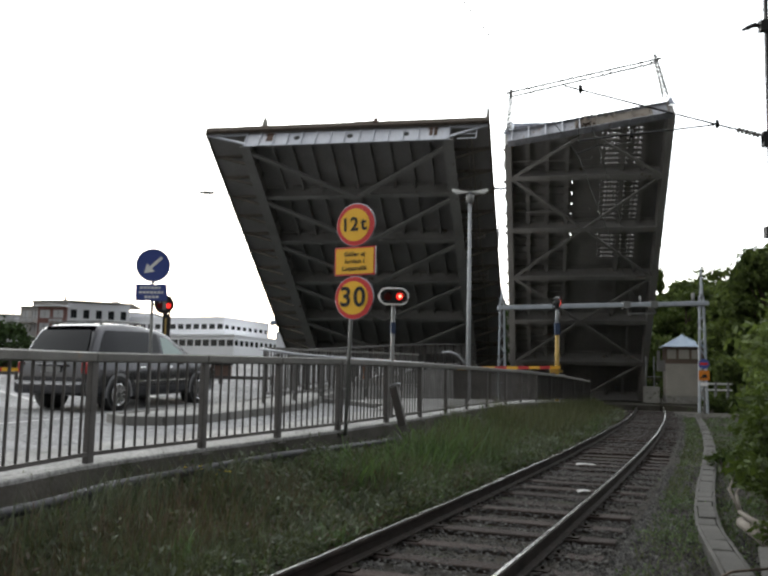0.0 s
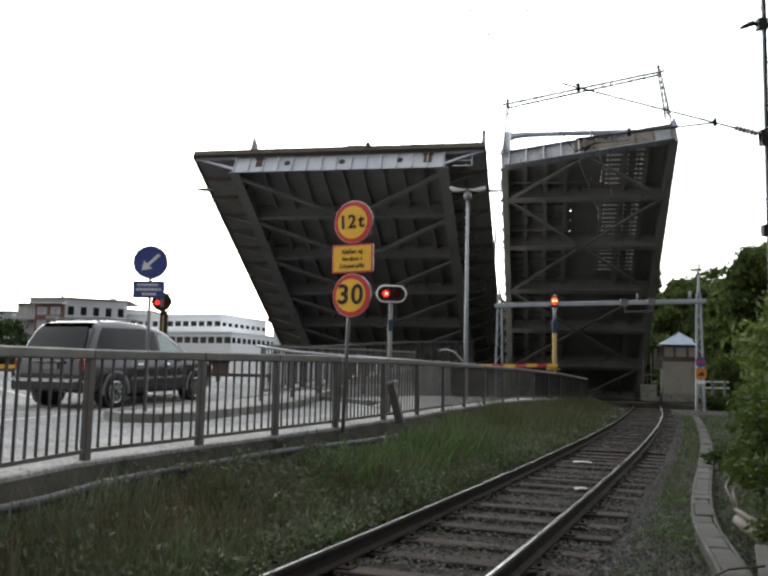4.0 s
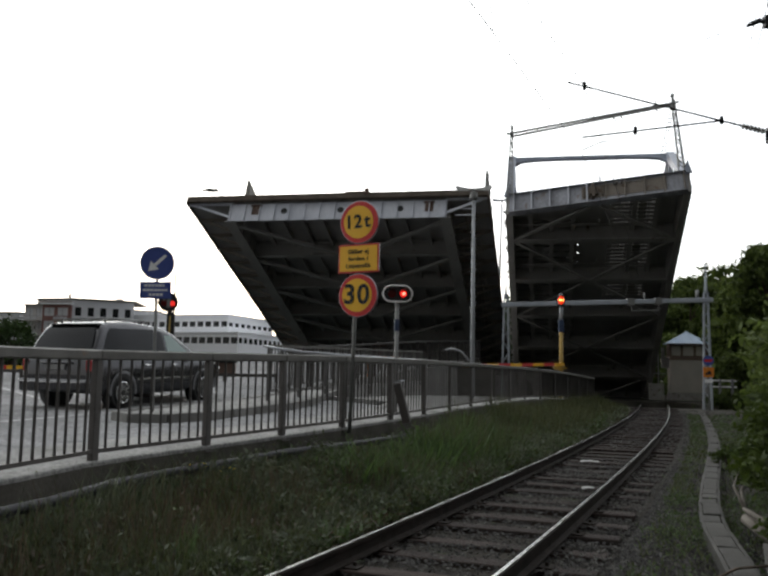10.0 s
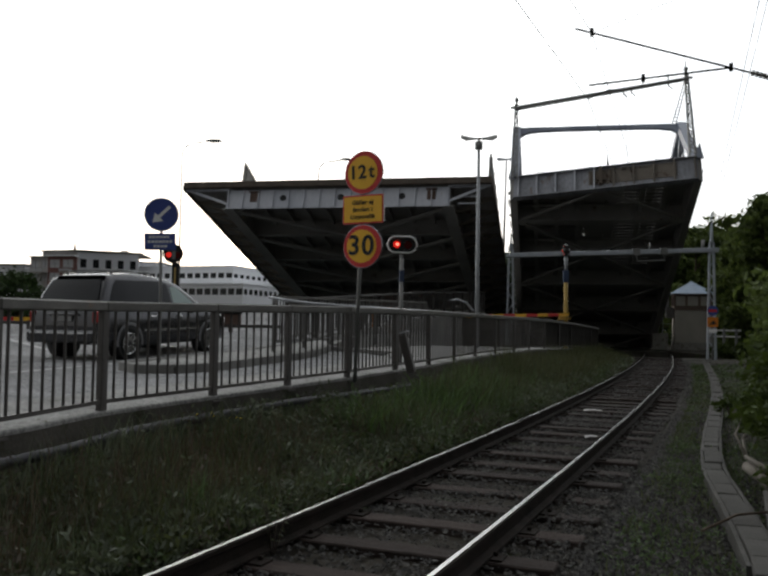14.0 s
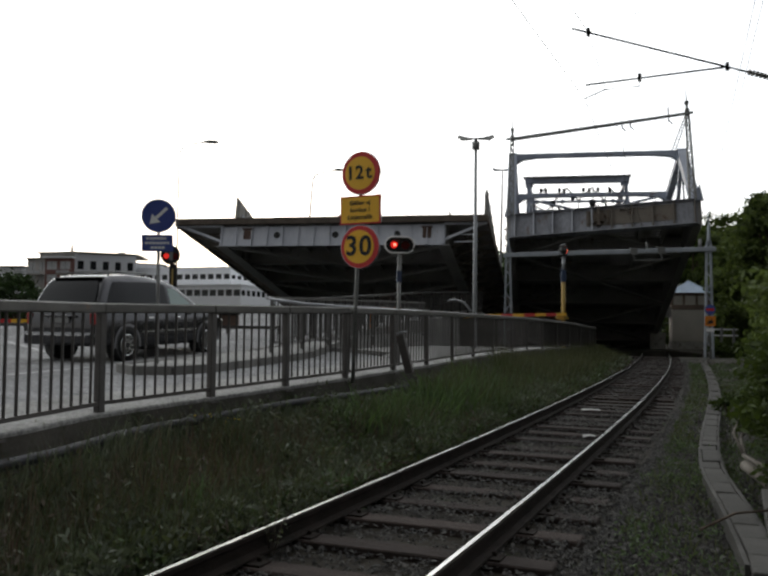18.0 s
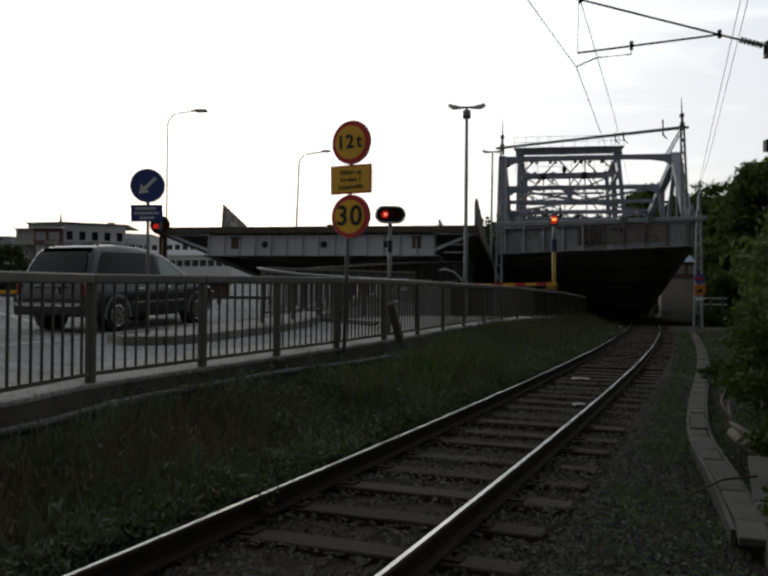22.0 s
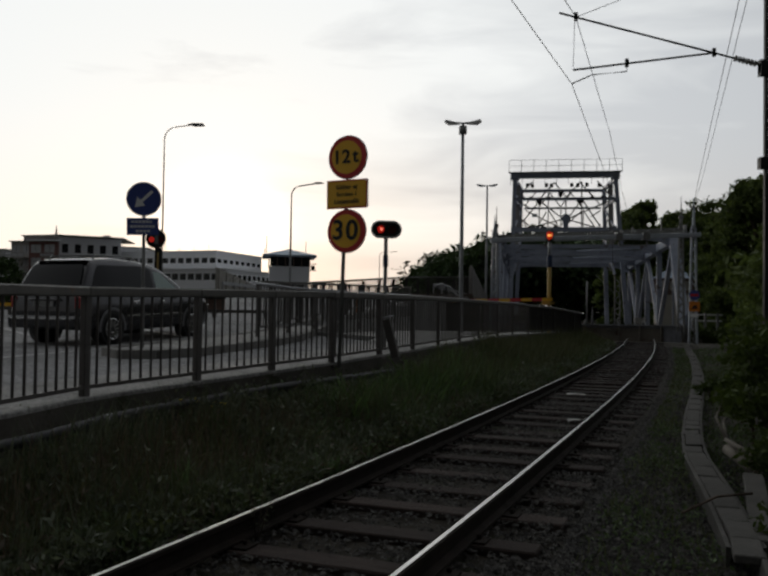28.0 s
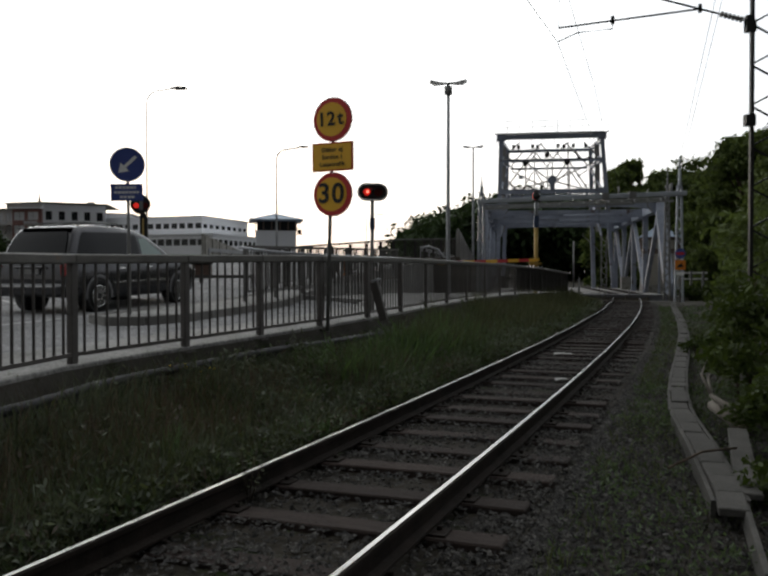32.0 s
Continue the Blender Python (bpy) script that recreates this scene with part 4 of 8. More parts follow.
    box(b, -W, -0.965, tl + 0.3, 1.0, D - 0.16, D - 0.1)
    for k in range(7):
        box(b, -0.975, -0.89, -24.6 + k * 1.0, -23.83 + k * 1.0, D - 0.16, D - 0.1)
    box(b, -0.975, -0.89, tl + 0.3, -24.4, D - 0.16, D - 0.1)
    box(b, -0.975, -0.89, -18.0, 1.0, D - 0.16, D - 0.1)
    part("floor_plate", b, M["bridge_deck"], lf)
    for k in range(34):
        y = -25.6 + k * 0.72
        b = B()
        box(b, -W + 0.3, -1.1, y, y + 0.10, D - 0.26, D - 0.16)
        part("floor_plank", b, M["bridge_dark"], lf)
    for y in (-26.3, -21.6):
        b = B()
        tube(b, [(-W + 0.2, y, D - 1.1), (0.4, y, D - 1.1), (0.45, y, D - 0.7)], 0.05, 6)
        part("service_pipe", b, M["bridge_dark"], lf)
    b = B()
    box(b, -0.9, 1.2, tr + 1.2, 1.0, D - 0.16, D - 0.1)
    box(b, 4.4, W, tr + 0.5, 1.0, D - 0.16, D - 0.1)
    part("walkway_plate", b, M["bridge_deck"], lf)
    b = B()
    box(b, 1.2, 4.4, 0, 0.27, D - 0.37, D - 0.1)
    bs = part("bridge_sleeper", b, M["bridge_deck"], lf)
    bs.matrix_local = pose(0, tr + 0.9, 0)
    for k in range(1, 31):      # deep bridge sleepers with narrow open gaps
        share("bridge_sleeper", bs.data, lf, pose(0, tr + 0.9 + k * 0.425, 0))
    b = B()
    box(b, 1.2, 4.4, tr + 0.9 + 30 * 0.425, 1.0, D - 0.16, D - 0.1)
    part("floor_plate", b, M["bridge_deck"], lf)
    for x0, x1 in ((1.2, 1.5), (1.68, 1.8), (1.95, 2.02), (2.2, 2.27), (2.45, 2.6), (2.7, 2.98), (3.1, 3.6), (3.72, 3.85), (4.15, 4.4)):
        b = B()
        box(b, x0, x1, tr + 0.4, 0.5, D - 0.34, D - 0.29)
        part("floor_strip", b, M["bridge_deck"], lf)
    for x in (2.75, 4.25):
        b = B()
        box(b, x - 0.035, x + 0.035, end(x) + 0.1, 1.0, D - 0.1, D + 0.05)
        part("rail", b, M["rail_side"], lf)
    # catenary masts and yoke at the free end
    tops = []
    for x, v in ((-W + 0.05, tl - 0.95), (W - 0.4, tr - 1.3)):
        b = B()
        y = v + 0.5
        zt = D + (5.6 if x < 0 else 5.8)
        for dx, dy in ((-1, -1), (-1, 1), (1, -1), (1, 1)):
            beam(b, (x + dx * 0.18, y + dy * 0.18, D - 0.4), (x + dx * 0.10, y + dy * 0.10, zt), 0.08, 0.08, (0, 1, 0))
        for k in range(14):
            z = D - 0.2 + k * (zt - D) / 14
            r = 0.18 - 0.09 * k / 14
            s = 1 if k % 2 else -1
            for dy in (-1, 1):
                beam(b, (x - s * r, y + dy * r, z), (x + s * r, y + dy * r, z + 0.42), 0.05, 0.05, (0, 1, 0))
            for dx in (-1, 1):
                beam(b, (x + dx * r, y - s * r, z), (x + dx * r, y + s * r, z + 0.42), 0.03, 0.03, (0, 1, 0))
        part("catenary_mast", b, M["steel_grey"], lf, "slim grey lattice mast")
        b = B()
        tube(b, [(x, y, zt - 0.1), (x, y, zt + 0.75), (x, y, zt + 1.0), (x, y, zt + 2.1)], [0.10, 0.09, 0.05, 0.015], 6)
        box(b, x - 0.13, x + 0.13, y - 0.13, y + 0.13, zt + 0.75, zt + 0.9)
        box(b, x - 0.14, x + 0.14, y - 0.14, y + 0.14, zt + 0.1, zt + 0.3)
        part("mast_tip", b, M["steel_grey"], lf)
        tops.append(Vector((x, y, zt)))
    b = B()
    lo, hi = Vector((0, -0.22, -0.06)), Vector((0, 0.24, 0.14))
    beam(b, tops[0] + lo + Vector((-0.4, 0, 0)), tops[1] + lo + Vector((0.35, 0, 0)), 0.13, 0.13)
    beam(b, tops[0] + hi + Vector((-0.1, 0, 0)), tops[1] + hi, 0.13, 0.13)
    for k in range(15):
        p = tops[0].lerp(tops[1], (k + 0.5) / 15)
        beam(b, p + lo, p + hi, 0.06, 0.06, (1, 0, 0))
    part("catenary_yoke", b, M["steel_grey"], lf, "long lattice cross beam between masts")
    for k, dz in ((0.645, 0.2), (0.69, 0.2), (0.90, 0.7)):
        p = tops[0].lerp(tops[1], k)
        b = B()
        tube(b, [p + Vector((0, 0, -0.4)), p + Vector((0, 0, dz))], 0.05, 6)
        tube(b, [p + Vector((0, 0, -0.3)), p + Vector((0.25, 0.1, -0.55))], 0.04, 6)
        part("insulator", b, M["bridge_dark"], lf)
    b = B()
    foot, head = Vector((W - 0.5, ys[0], D + H + 0.3)), tops[1] + Vector((-0.05, 0.05, -0.1))
    for d in (-0.14, 0.14):
        beam(b, foot + Vector((d, 0, 0)), head + Vector((d * 0.6, 0, 0)), 0.05, 0.05, (0, 1, 0))
    for k in range(1, 12):
        q = foot.lerp(head, k / 12)
        beam(b, q - Vector((0.13, 0, 0)), q + Vector((0.13, 0, 0)), 0.05, 0.05, (0, 1, 0))
    part("mast_stay", b, M["galv"], lf, "ladder-like grey stay of the mast")
    # small brackets that break the outer edges of the floor
    for sx, e in ((-1, tl), (1, tr)):
        y = e + 1.0
        while y < -1.5:
            ln, out = random.uniform(0.25, 0.9), random.uniform(0.04, 0.12)
            b = B()
            box(b, sx * (W + 0.26), sx * (W + 0.26 + out), y, y + ln, D - 0.55, D - 0.45)
            box(b, sx * (W + 0.25), sx * (W + 0.29), y + 0.08, y + 0.16, D - 0.9, D - 0.5)
            part("edge_bracket", b, M["bridge_dark"], lf)
            b = B()
            box(b, sx * (W + 0.42), sx * (W + 0.47), y - 0.25, y + ln + 0.1, D - 0.53, D - 0.45)
            box(b, sx * (W + 0.25), sx * (W + 0.45), y + ln * 0.4, y + ln * 0.4 + 0.14, D - 0.53, D - 0.45)
            part("edge_strip", b, M["bridge_dark"], lf)
            y += ln + random.uniform(0.3, 1.1)
    for x, h in ((0.35, 1.1), (-0.1, 0.3), (1.9, 0.25), (3.4, 0.35)):
        b = B()
        tube(b, [(x, end(x), D), (x, end(x), D + h * 0.5), (x, end(x), D + h)], [0.09, 0.06, 0.015], 6)
        part("end_spike", b, M["steel_grey"], lf)
    for sx, e in ((-1, tl), (1, tr)):
        b = B()
        prism(b, [(-0.3, 0), (0.3, 0), (0.12, 1.2), (-0.2, 0.5)], 0.12, Matrix.Translation((sx * (W + 0.1), e - 0.1, D - 0.1)))
        part("corner_plate", b, M["bridge_blue"], lf)
    p = tops[0].lerp(tops[1], 0.66)
    b = B()
    tube(b, [p + Vector((0, 0, -0.2)), (p.x, p.y + 1.6, D + H + 0.2), (p.x, p.y + 0.9, D - 0.5)], 0.014, 5)
    part("drop_wire", b, M["wire"], lf)
    return lf


road_leaf = make_road_leaf()
rail_leaf = make_rail_leaf()

# ---------------------------------------------------------------- fixed bridge works
def make_tower():
    """The tall lattice frame that stands on the rail leaf and moves with it."""
    place = Matrix.Translation((-0.613, -7.453, -1.132)) @ Matrix.Scale(0.896, 4)

    def part_on(name, bm, material, label=""):
        bmesh.ops.transform(bm, matrix=place, verts=bm.verts)
        return part(name, bm, material, rail_leaf, label)
    W, Ht, dp, V = 4.95, 15.35, 6.2, 4.35
    for s, foot in ((-1, 5.3), (1, 6.15)):
        b = B()
        beam(b, (s * foot, 0, 0.3), (s * W, 0, Ht), 0.40, 0.45, (0, 1, 0))
        part_on("tower_front_post", b, M["bridge_blue"])
        b = B()
        beam(b, (s * (V + 0.5), dp + 1.0, 0), (s * V, dp, Ht - 0.3), 0.42, 0.45, (0, 1, 0))
        part_on("tower_rear_post", b, M["bridge_blue"])
        for z0, z1 in ((5.5, 10.1), (10.1, 13.0), (13.0, 15.0)):
            b = B()
            beam(b, (s * W, 0.2, z0), (s * V, dp, z1), 0.2, 0.2)
            part_on("tower_side_brace", b, M["bridge_blue"])
        for z in (10.1, 13.0, 15.0):
            b = B()
            beam(b, (s * W, 0, z), (s * V, dp, z), 0.3, 0.4)
            part_on("tower_side_beam", b, M["bridge_blue"])
        b = B()
        ibeam(b, (s * (W - 0.1), 2.2, 6.0), (s * (W - 0.25), 2.6, Ht - 0.2), 0.5, 0.3, 0.06, (0, 1, 0))
        part_on("tower_middle_post", b, M["bridge_dark"])
    for y, h, d in ((0, Ht + 0.08, 0.45), (dp, Ht - 0.45, 0.3)):
        w = W + 0.35 if y == 0 else V
        b = B()
        beam(b, (-w, y, h), (w, y, h), 0.4, d)
        part_on("tower_top_beam", b, M["bridge_blue"])
        b = B()
        beam(b, (-w + 0.3, y, 13.0), (w - 0.3, y, 13.0), 0.2, 0.2)
        part_on("tower_middle_beam", b, M["bridge_blue"])
        b = B()
        beam(b, (-w, y, 9.95), (w, y, 9.95), 0.4, 0.45)
        part_on("tower_lower_beam", b, M["bridge_blue"])
    # thin lattice bars and tie rods between the beams
    bars = ((-2.5, 12.9, -4.6, 10.2), (-2.3, 12.8, -0.4, 11.3), (1.6, 12.9, 0.5, 11.3), (1.9, 12.8, 3.6, 10.2), (-0.3, 11.0, -3.8, 10.1),
            (0.4, 11.1, 4.4, 12.9), (-2.5, 13.0, -2.5, 10.1), (1.7, 14.9, 1.7, 10.1), (0.15, 13.0, 0.15, 11.3), (-3.2, 14.9, -4.6, 13.4),
            (-2.5, 13.1, -1.0, 14.8), (-1.0, 14.8, 0.2, 13.3), (0.2, 13.3, 1.5, 14.8), (1.5, 14.8, 3.0, 13.1), (3.2, 14.9, 4.6, 13.4),
            (-4.6, 11.4, -3.2, 10.1), (4.6, 11.6, 3.9, 10.1), (0.4, 11.0, 3.4, 10.1), (-0.6, 10.1, 0.1, 10.9), (-4.6, 12.9, -3.4, 12.2))
    for x0, z0, x1, z1 in bars:
        b = B()
        beam(b, (x0, 0.4, z0), (x1, 0.4, z1), 0.12, 0.12, (0, 1, 0))
        part_on("tower_lattice_bar", b, M["bridge_dark"])
        k = V / W
        b = B()
        beam(b, (-x0 * k, dp, z0 - 0.15), (-x1 * k, dp, z1 - 0.15), 0.11, 0.11, (0, 1, 0))
        part_on("tower_lattice_bar", b, M["bridge_dark"])
    for x, z, r in ((-2.5, 12.85, 0.28), (1.6, 12.9, 0.30), (-0.4, 13.55, 0.2)):
        b = B()
        tube(b, [(x, -0.1, z), (x, 0.6, z)], r, 12)
        box(b, x - r * 1.1, x + r * 1.1, 0.0, 0.5, z - 0.12, z + 0.28)
        part_on("gear_box", b, M["black"])
    b = B()
    tube(b, [(0.15, -0.05, 11.1), (0.15, 0.35, 11.1)], 0.46, 16)
    box(b, -0.1, 0.4, 0.0, 0.3, 9.9, 11.1)
    part_on("sheave", b, M["bridge_blue"])
    b = B()
    tube(b, [(-W, 0.3, 13.2), (W, 0.3, 13.2)], 0.07, 8)
    part_on("drive_shaft", b, M["bridge_dark"])
    for x, z in ((-4.1, 13.2), (-3.4, 13.2), (-1.5, 13.2), (2.7, 13.2), (3.7, 13.2), (-3.7, 14.55), (-3.2, 14.5), (-1.8, 14.55), (-1.3, 14.5), (0.7, 14.55), (1.3, 14.5), (2.2, 14.55), (3.4, 14.5)):
        b = B()
        box(b, x - 0.16, x + 0.16, 0.15, 0.5, z - 0.22, z + 0.16, None, 0.03)
        part_on("shaft_bearing", b, M["black"])
    b = B()
    box(b, -3.2, -2.7, 0.1, 0.2, 11.25, 11.6)
    part_on("notice_plate", b, M["galv_pale"])
    for y in (-0.5, dp + 0.5):
        for x in frange(-W - 0.6, W + 0.6, 9):
            b = B()
            tube(b, [(x, y, Ht + 0.3), (x, y, Ht + 1.6)], 0.025, 5)
            part_on("tower_railing_post", b, M["galv"])
        for z in (1.0, 1.6):
            b = B()
            tube(b, [(-W - 0.6, y, Ht + z), (W + 0.6, y, Ht + z)], 0.02, 5)
            part_on("tower_railing_bar", b, M["galv"])
    b = B()
    box(b, -W - 0.6, W + 0.6, -0.6, 0.1, Ht + 0.36, Ht + 0.40)
    part_on("tower_walkway", b, M["bridge_dark"])
    for s in (-1, 1):
        b = B()
        box(b, s * W - 0.42, s * W + 0.42, -0.4, 0.8, Ht - 0.25, Ht + 0.42, None, 0.05)
        part_on("bearing_box", b, M["bridge_blue"])


def make_far_masts():
    # masts of the line going on behind the tower
    for x, y, zt, lat in ((24.0, 92.0, 5.8, True), (20.7, 92.0, 5.2, False)):
        m = thing("far_catenary_mast", pose(x, y, -0.25), "dark steel catenary mast behind the bridge", "mast")
        if lat:
            for d in (-0.28, 0.28):
                b = B()
                box(b, d - 0.05, d + 0.05, -0.06, 0.06, 0, zt)
                part("leg", b, M["steel_grey"], m)
            for k in range(9):
                b = B()
                z = 0.2 + k * 0.6
                beam(b, (-0.28 if k % 2 else 0.28, 0, z), (0.28 if k % 2 else -0.28, 0, z + 0.58), 0.06, 0.06, (0, 1, 0))
                part("lacing_bar", b, M["galv"], m)
            b = B()
            beam(b, (-0.3, 0, 3.9), (-2.4, -0.2, 5.9), 0.08, 0.08, (0, 1, 0))
            part("stay", b, M["steel_grey"], m)
        else:
            b = B()
            tube(b, [(0, 0, 0), (0, 0, zt)], 0.1, 8)
            part("pole", b, M["steel_grey"], m)


make_tower()
make_far_masts()


def make_gantry():
    ga = thing("catenary_portal", None, "galvanised steel catenary portal across the track", "gantry")
    Y = 50.0
    legs = ((5.76, 0.0, 5.65), (17.5, 0.0, 6.15))
    for x, z0, z1 in legs:
        b = B()
        tip = z1 + (1.0 if x < 10 else 1.7)
        for d in (-1, 1):
            beam(b, (x + d * 0.24, Y, z0 - 0.3), (x + d * 0.1, Y, z1 + 0.5), 0.10, 0.16, (0, 1, 0))
        for k in range(9):
            z = z0 + 0.3 + k * 0.68
            s = 1 if k % 2 else -1
            beam(b, (x - s * 0.2, Y, z), (x + s * 0.2, Y, z + 0.6), 0.05, 0.08, (0, 1, 0))
        tube(b, [(x, Y, z1 + 0.4), (x, Y, z1 + 0.7), (x, Y, tip), (x, Y, tip + 0.6)], [0.13, 0.1, 0.06, 0.012], 6)
        part("leg", b, M["galv_pale"], ga)
    b = B()
    beam(b, (5.5, Y, 5.72), (17.9, Y, 6.22), 0.28, 0.26, bevel=0.02)
    part("cross_beam", b, M["galv_pale"], ga)
    for x in (13.1, 14.7):
        b = B()
        z = 5.72 + (x - 5.5) / 12.4 * 0.5
        box(b, x - 0.2, x + 0.2, Y - 0.2, Y + 0.2, z - 0.2, z + 0.2)
        tube(b, [(x, Y, z - 0.2), (x + 0.1, Y, z - 0.5)], 0.05, 6)
        part("wire_support", b, M["steel_grey"], ga)
    b = B()
    beam(b, (13.1, Y, 5.5), (14.8, Y, 5.58), 0.06, 0.08)
    part("hanger_bar", b, M["steel_grey"], ga)
    for x, z, r in ((13.9, 6.0, 0.06), (17.0, 6.2, 0.1)):
        b = B()
        tube(b, [(x, Y, z), (x, Y, z + 0.6)], r, 6)
        part("insulator", b, M["steel_grey"], ga)


make_gantry()


def make_hut():
    h = thing("keeper_hut", pose(24.3, 74.5, 0.4, 0, 0, -12) @ Matrix.Scale(0.84, 4), "small plastered bridge hut with wooden upper storey and metal pyramid roof", "hut")
    w = 1.75
    b = B()
    box(b, -w, w, -w, w, 0, 3.3, None, 0.03)
    part("wall", b, M["hut_wall"], h)
    b = B()
    box(b, -w - 0.05, w + 0.05, -w - 0.05, w + 0.05, 3.3, 3.75)
    box(b, -w - 0.05, w + 0.05, -w - 0.05, w + 0.05, 4.75, 5.1)
    for x in (-w, -0.62, 0.62, w):
        box(b, x - 0.11, x + 0.11, -w - 0.05, -w + 0.1, 3.75, 4.75)
        box(b, -w - 0.05, -w + 0.1, x - 0.11, x + 0.11, 3.75, 4.75)
        box(b, w - 0.1, w + 0.05, x - 0.11, x + 0.11, 3.75, 4.75)
    part("upper_storey", b, M["hut_wood"], h, "brown boarded upper storey")
    for x0, x1 in ((-1.62, -0.75), (-0.5, 0.5), (0.75, 1.62)):
        b = B()
        box(b, x0, x1, -w + 0.0, -w + 0.04, 3.78, 4.72)
        wn = part("window", b, M["hut_wall"], h, "pale curtained window")
    b = B()
    e = w + 0.45
    vs = [bm_v for bm_v in (b.verts.new((-e, -e, 5.0)), b.verts.new((e, -e, 5.0)), b.verts.new((e, e, 5.0)), b.verts.new((-e, e, 5.0)), b.verts.new((0, 0, 6.35)))]
    for i in range(4):
        b.faces.new((vs[i], vs[(i + 1) % 4], vs[4]))
    b.faces.new(list(reversed(vs[:4])))
    rf = part("roof", b, M["roof_green"], h, "blue-grey sheet metal pyramid roof")
    for k in range(-4, 5):
        b = B()
        x = k * 0.5
        beam(b, (x, -e, 5.03), (x * 0.03, -0.03, 6.36 - abs(x) * 0.02), 0.03, 0.04)
        part("seam", b, M["roof_green"], rf)
    b = B()
    box(b, -2.5, -1.8, -1.2, 0.6, 2.5, 3.6)
    box(b, -2.6, -2.3, -1.5, -1.2, 3.0, 4.6)
    part("balcony_box", b, M["bridge_dark"], h)
    b = B()
    box(b, -1.8, 1.8, -1.8, 1.8, -1.0, 0.0)
    part("foundation", b, M["concrete"], h)
    b = B()
    box(b, -3.9, -2.4, -1.6, 0.4, -0.9, 0.9)
    part("plinth", b, M["concrete"], h)
    for x in (-3.7, -2.9):
        b = B()
        tube(b, [(x, -1.2, 0.9), (x, -1.2, 4.0)], 0.06, 6)
        tube(b, [(x, -1.2, 1.9), (x + 0.8, -1.2, 1.9)], 0.04, 6)
        part("stand_pipe", b, M["galv"], h)


make_hut()


# ---------------------------------------------------------------- signs and signals
def text_part(name, body, size, material, parent, m, extrude=0.003):
    cu = bpy.data.curves.new(name, "FONT")
    cu.offset = size * 0.018
    cu.space_character = 1.12
    cu.body, cu.size, cu.align_x, cu.align_y, cu.extrude = body, size, "CENTER", "CENTER", extrude
    tmp = bpy.data.objects.new(name, cu)
    me = bpy.data.meshes.new_from_object(tmp)
    bpy.data.objects.remove(tmp)
    bpy.data.curves.remove(cu)
    me.materials.clear()
    me.materials.append(material)
    ob = new(name, me)
    ob.parent = parent
    ob.matrix_local = m
    return ob


FLAT = Matrix.Rotation(radians(90), 4, "X")


def disc(bm, cx, cz, r, y0, y1, n=40):
    prism(bm, ellipse(cx, cz, r, r, n), y1 - y0, Matrix.Translation((0, y0, 0)))
    return bm


def make_speed_sign():
    x, y, z0 = -0.80, 12.78, fence_z(12.78)
    s = thing("road_sign_post", pose(x, y, 0, 0, 0, -25), "grey post with two round yellow limit signs and a yellow plate", "road sign")
    b = B()
    tube(b, [(-0.10, 0.06, z0 - 0.05), (-0.05, 0.06, 2.4), (0.02, 0.06, 4.1)], 0.03, 10)
    part("post", b, M["steel_grey"], s)
    R = 0.325
    for nm, txt, zc, tilt, sz, gap in (("weight_limit_disc", "12t", 3.82, -2, 0.29, 1.22), ("speed_limit_disc", "30", 2.69, 1, 0.42, 0.98)):
        b = B()
        disc(b, 0, 0, R, 0.0, 0.03)
        d = part(nm, b, M["sign_red"], s, "round yellow sign with red border, black " + txt)
        d.matrix_local = pose(0.02, 0, zc, 0, tilt, 0)
        b = B()
        disc(b, -0.012, 0, R - 0.07, -0.006, -0.001)
        part("yellow_face", b, M["sign_yellow"], d)
        b = B()
        tube(b, [(R * math.cos(a), 0.02, R * math.sin(a)) for a in np.linspace(0, 2 * math.pi, 33)], 0.013, 6, False)
        part("rim", b, M["galv_pale"], d)
        # the characters stand one by one on the face
        w = {"1": 0.34, "2": 0.56, "t": 0.34, "3": 0.56, "0": 0.60}
        full = sum(w[c] for c in txt) * sz * gap
        at = -full / 2 - 0.015
        for c in txt:
            cw = w[c] * sz * gap
            text_part("numeral", c, sz, M["black"], d, Matrix.Translation((at + cw / 2, -0.012, 0)) @ FLAT)
            at += cw
    b = B()
    box(b, -0.35, 0.35, 0, 0.02, -0.22, 0.22, None, 0.004)
    d = part("text_plate", b, M["sign_red"], s, "yellow text plate with red border")
    d.matrix_local = pose(0.02, 0, 3.255, 0, -0.5, 0)
    for k in range(9):
        b = B()
        zz = -0.19 + k * 0.046
        box(b, 0.351, 0.355, 0.0, 0.035, zz, zz + 0.026)
        part("edge_slot", b, M["white"], d)
    b = B()
    box(b, -0.325, 0.325, -0.005, -0.001, -0.195, 0.195)
    part("yellow_face", b, M["sign_yellow"], d)
    for i, t in enumerate(("Gäller ej", "fordon i", "Linjetrafik")):
        text_part("words", t, 0.092, M["black"], d, Matrix.Translation((0, -0.010, 0.105 - 0.11 * i)) @ FLAT, 0.002)
    for zc in (3.82, 3.255, 2.69):
        b = B()
        box(b, -0.2, 0.2, 0.022, 0.05, zc - 0.02, zc + 0.02)
        part("clamp", b, M["galv"], s)


make_speed_sign()


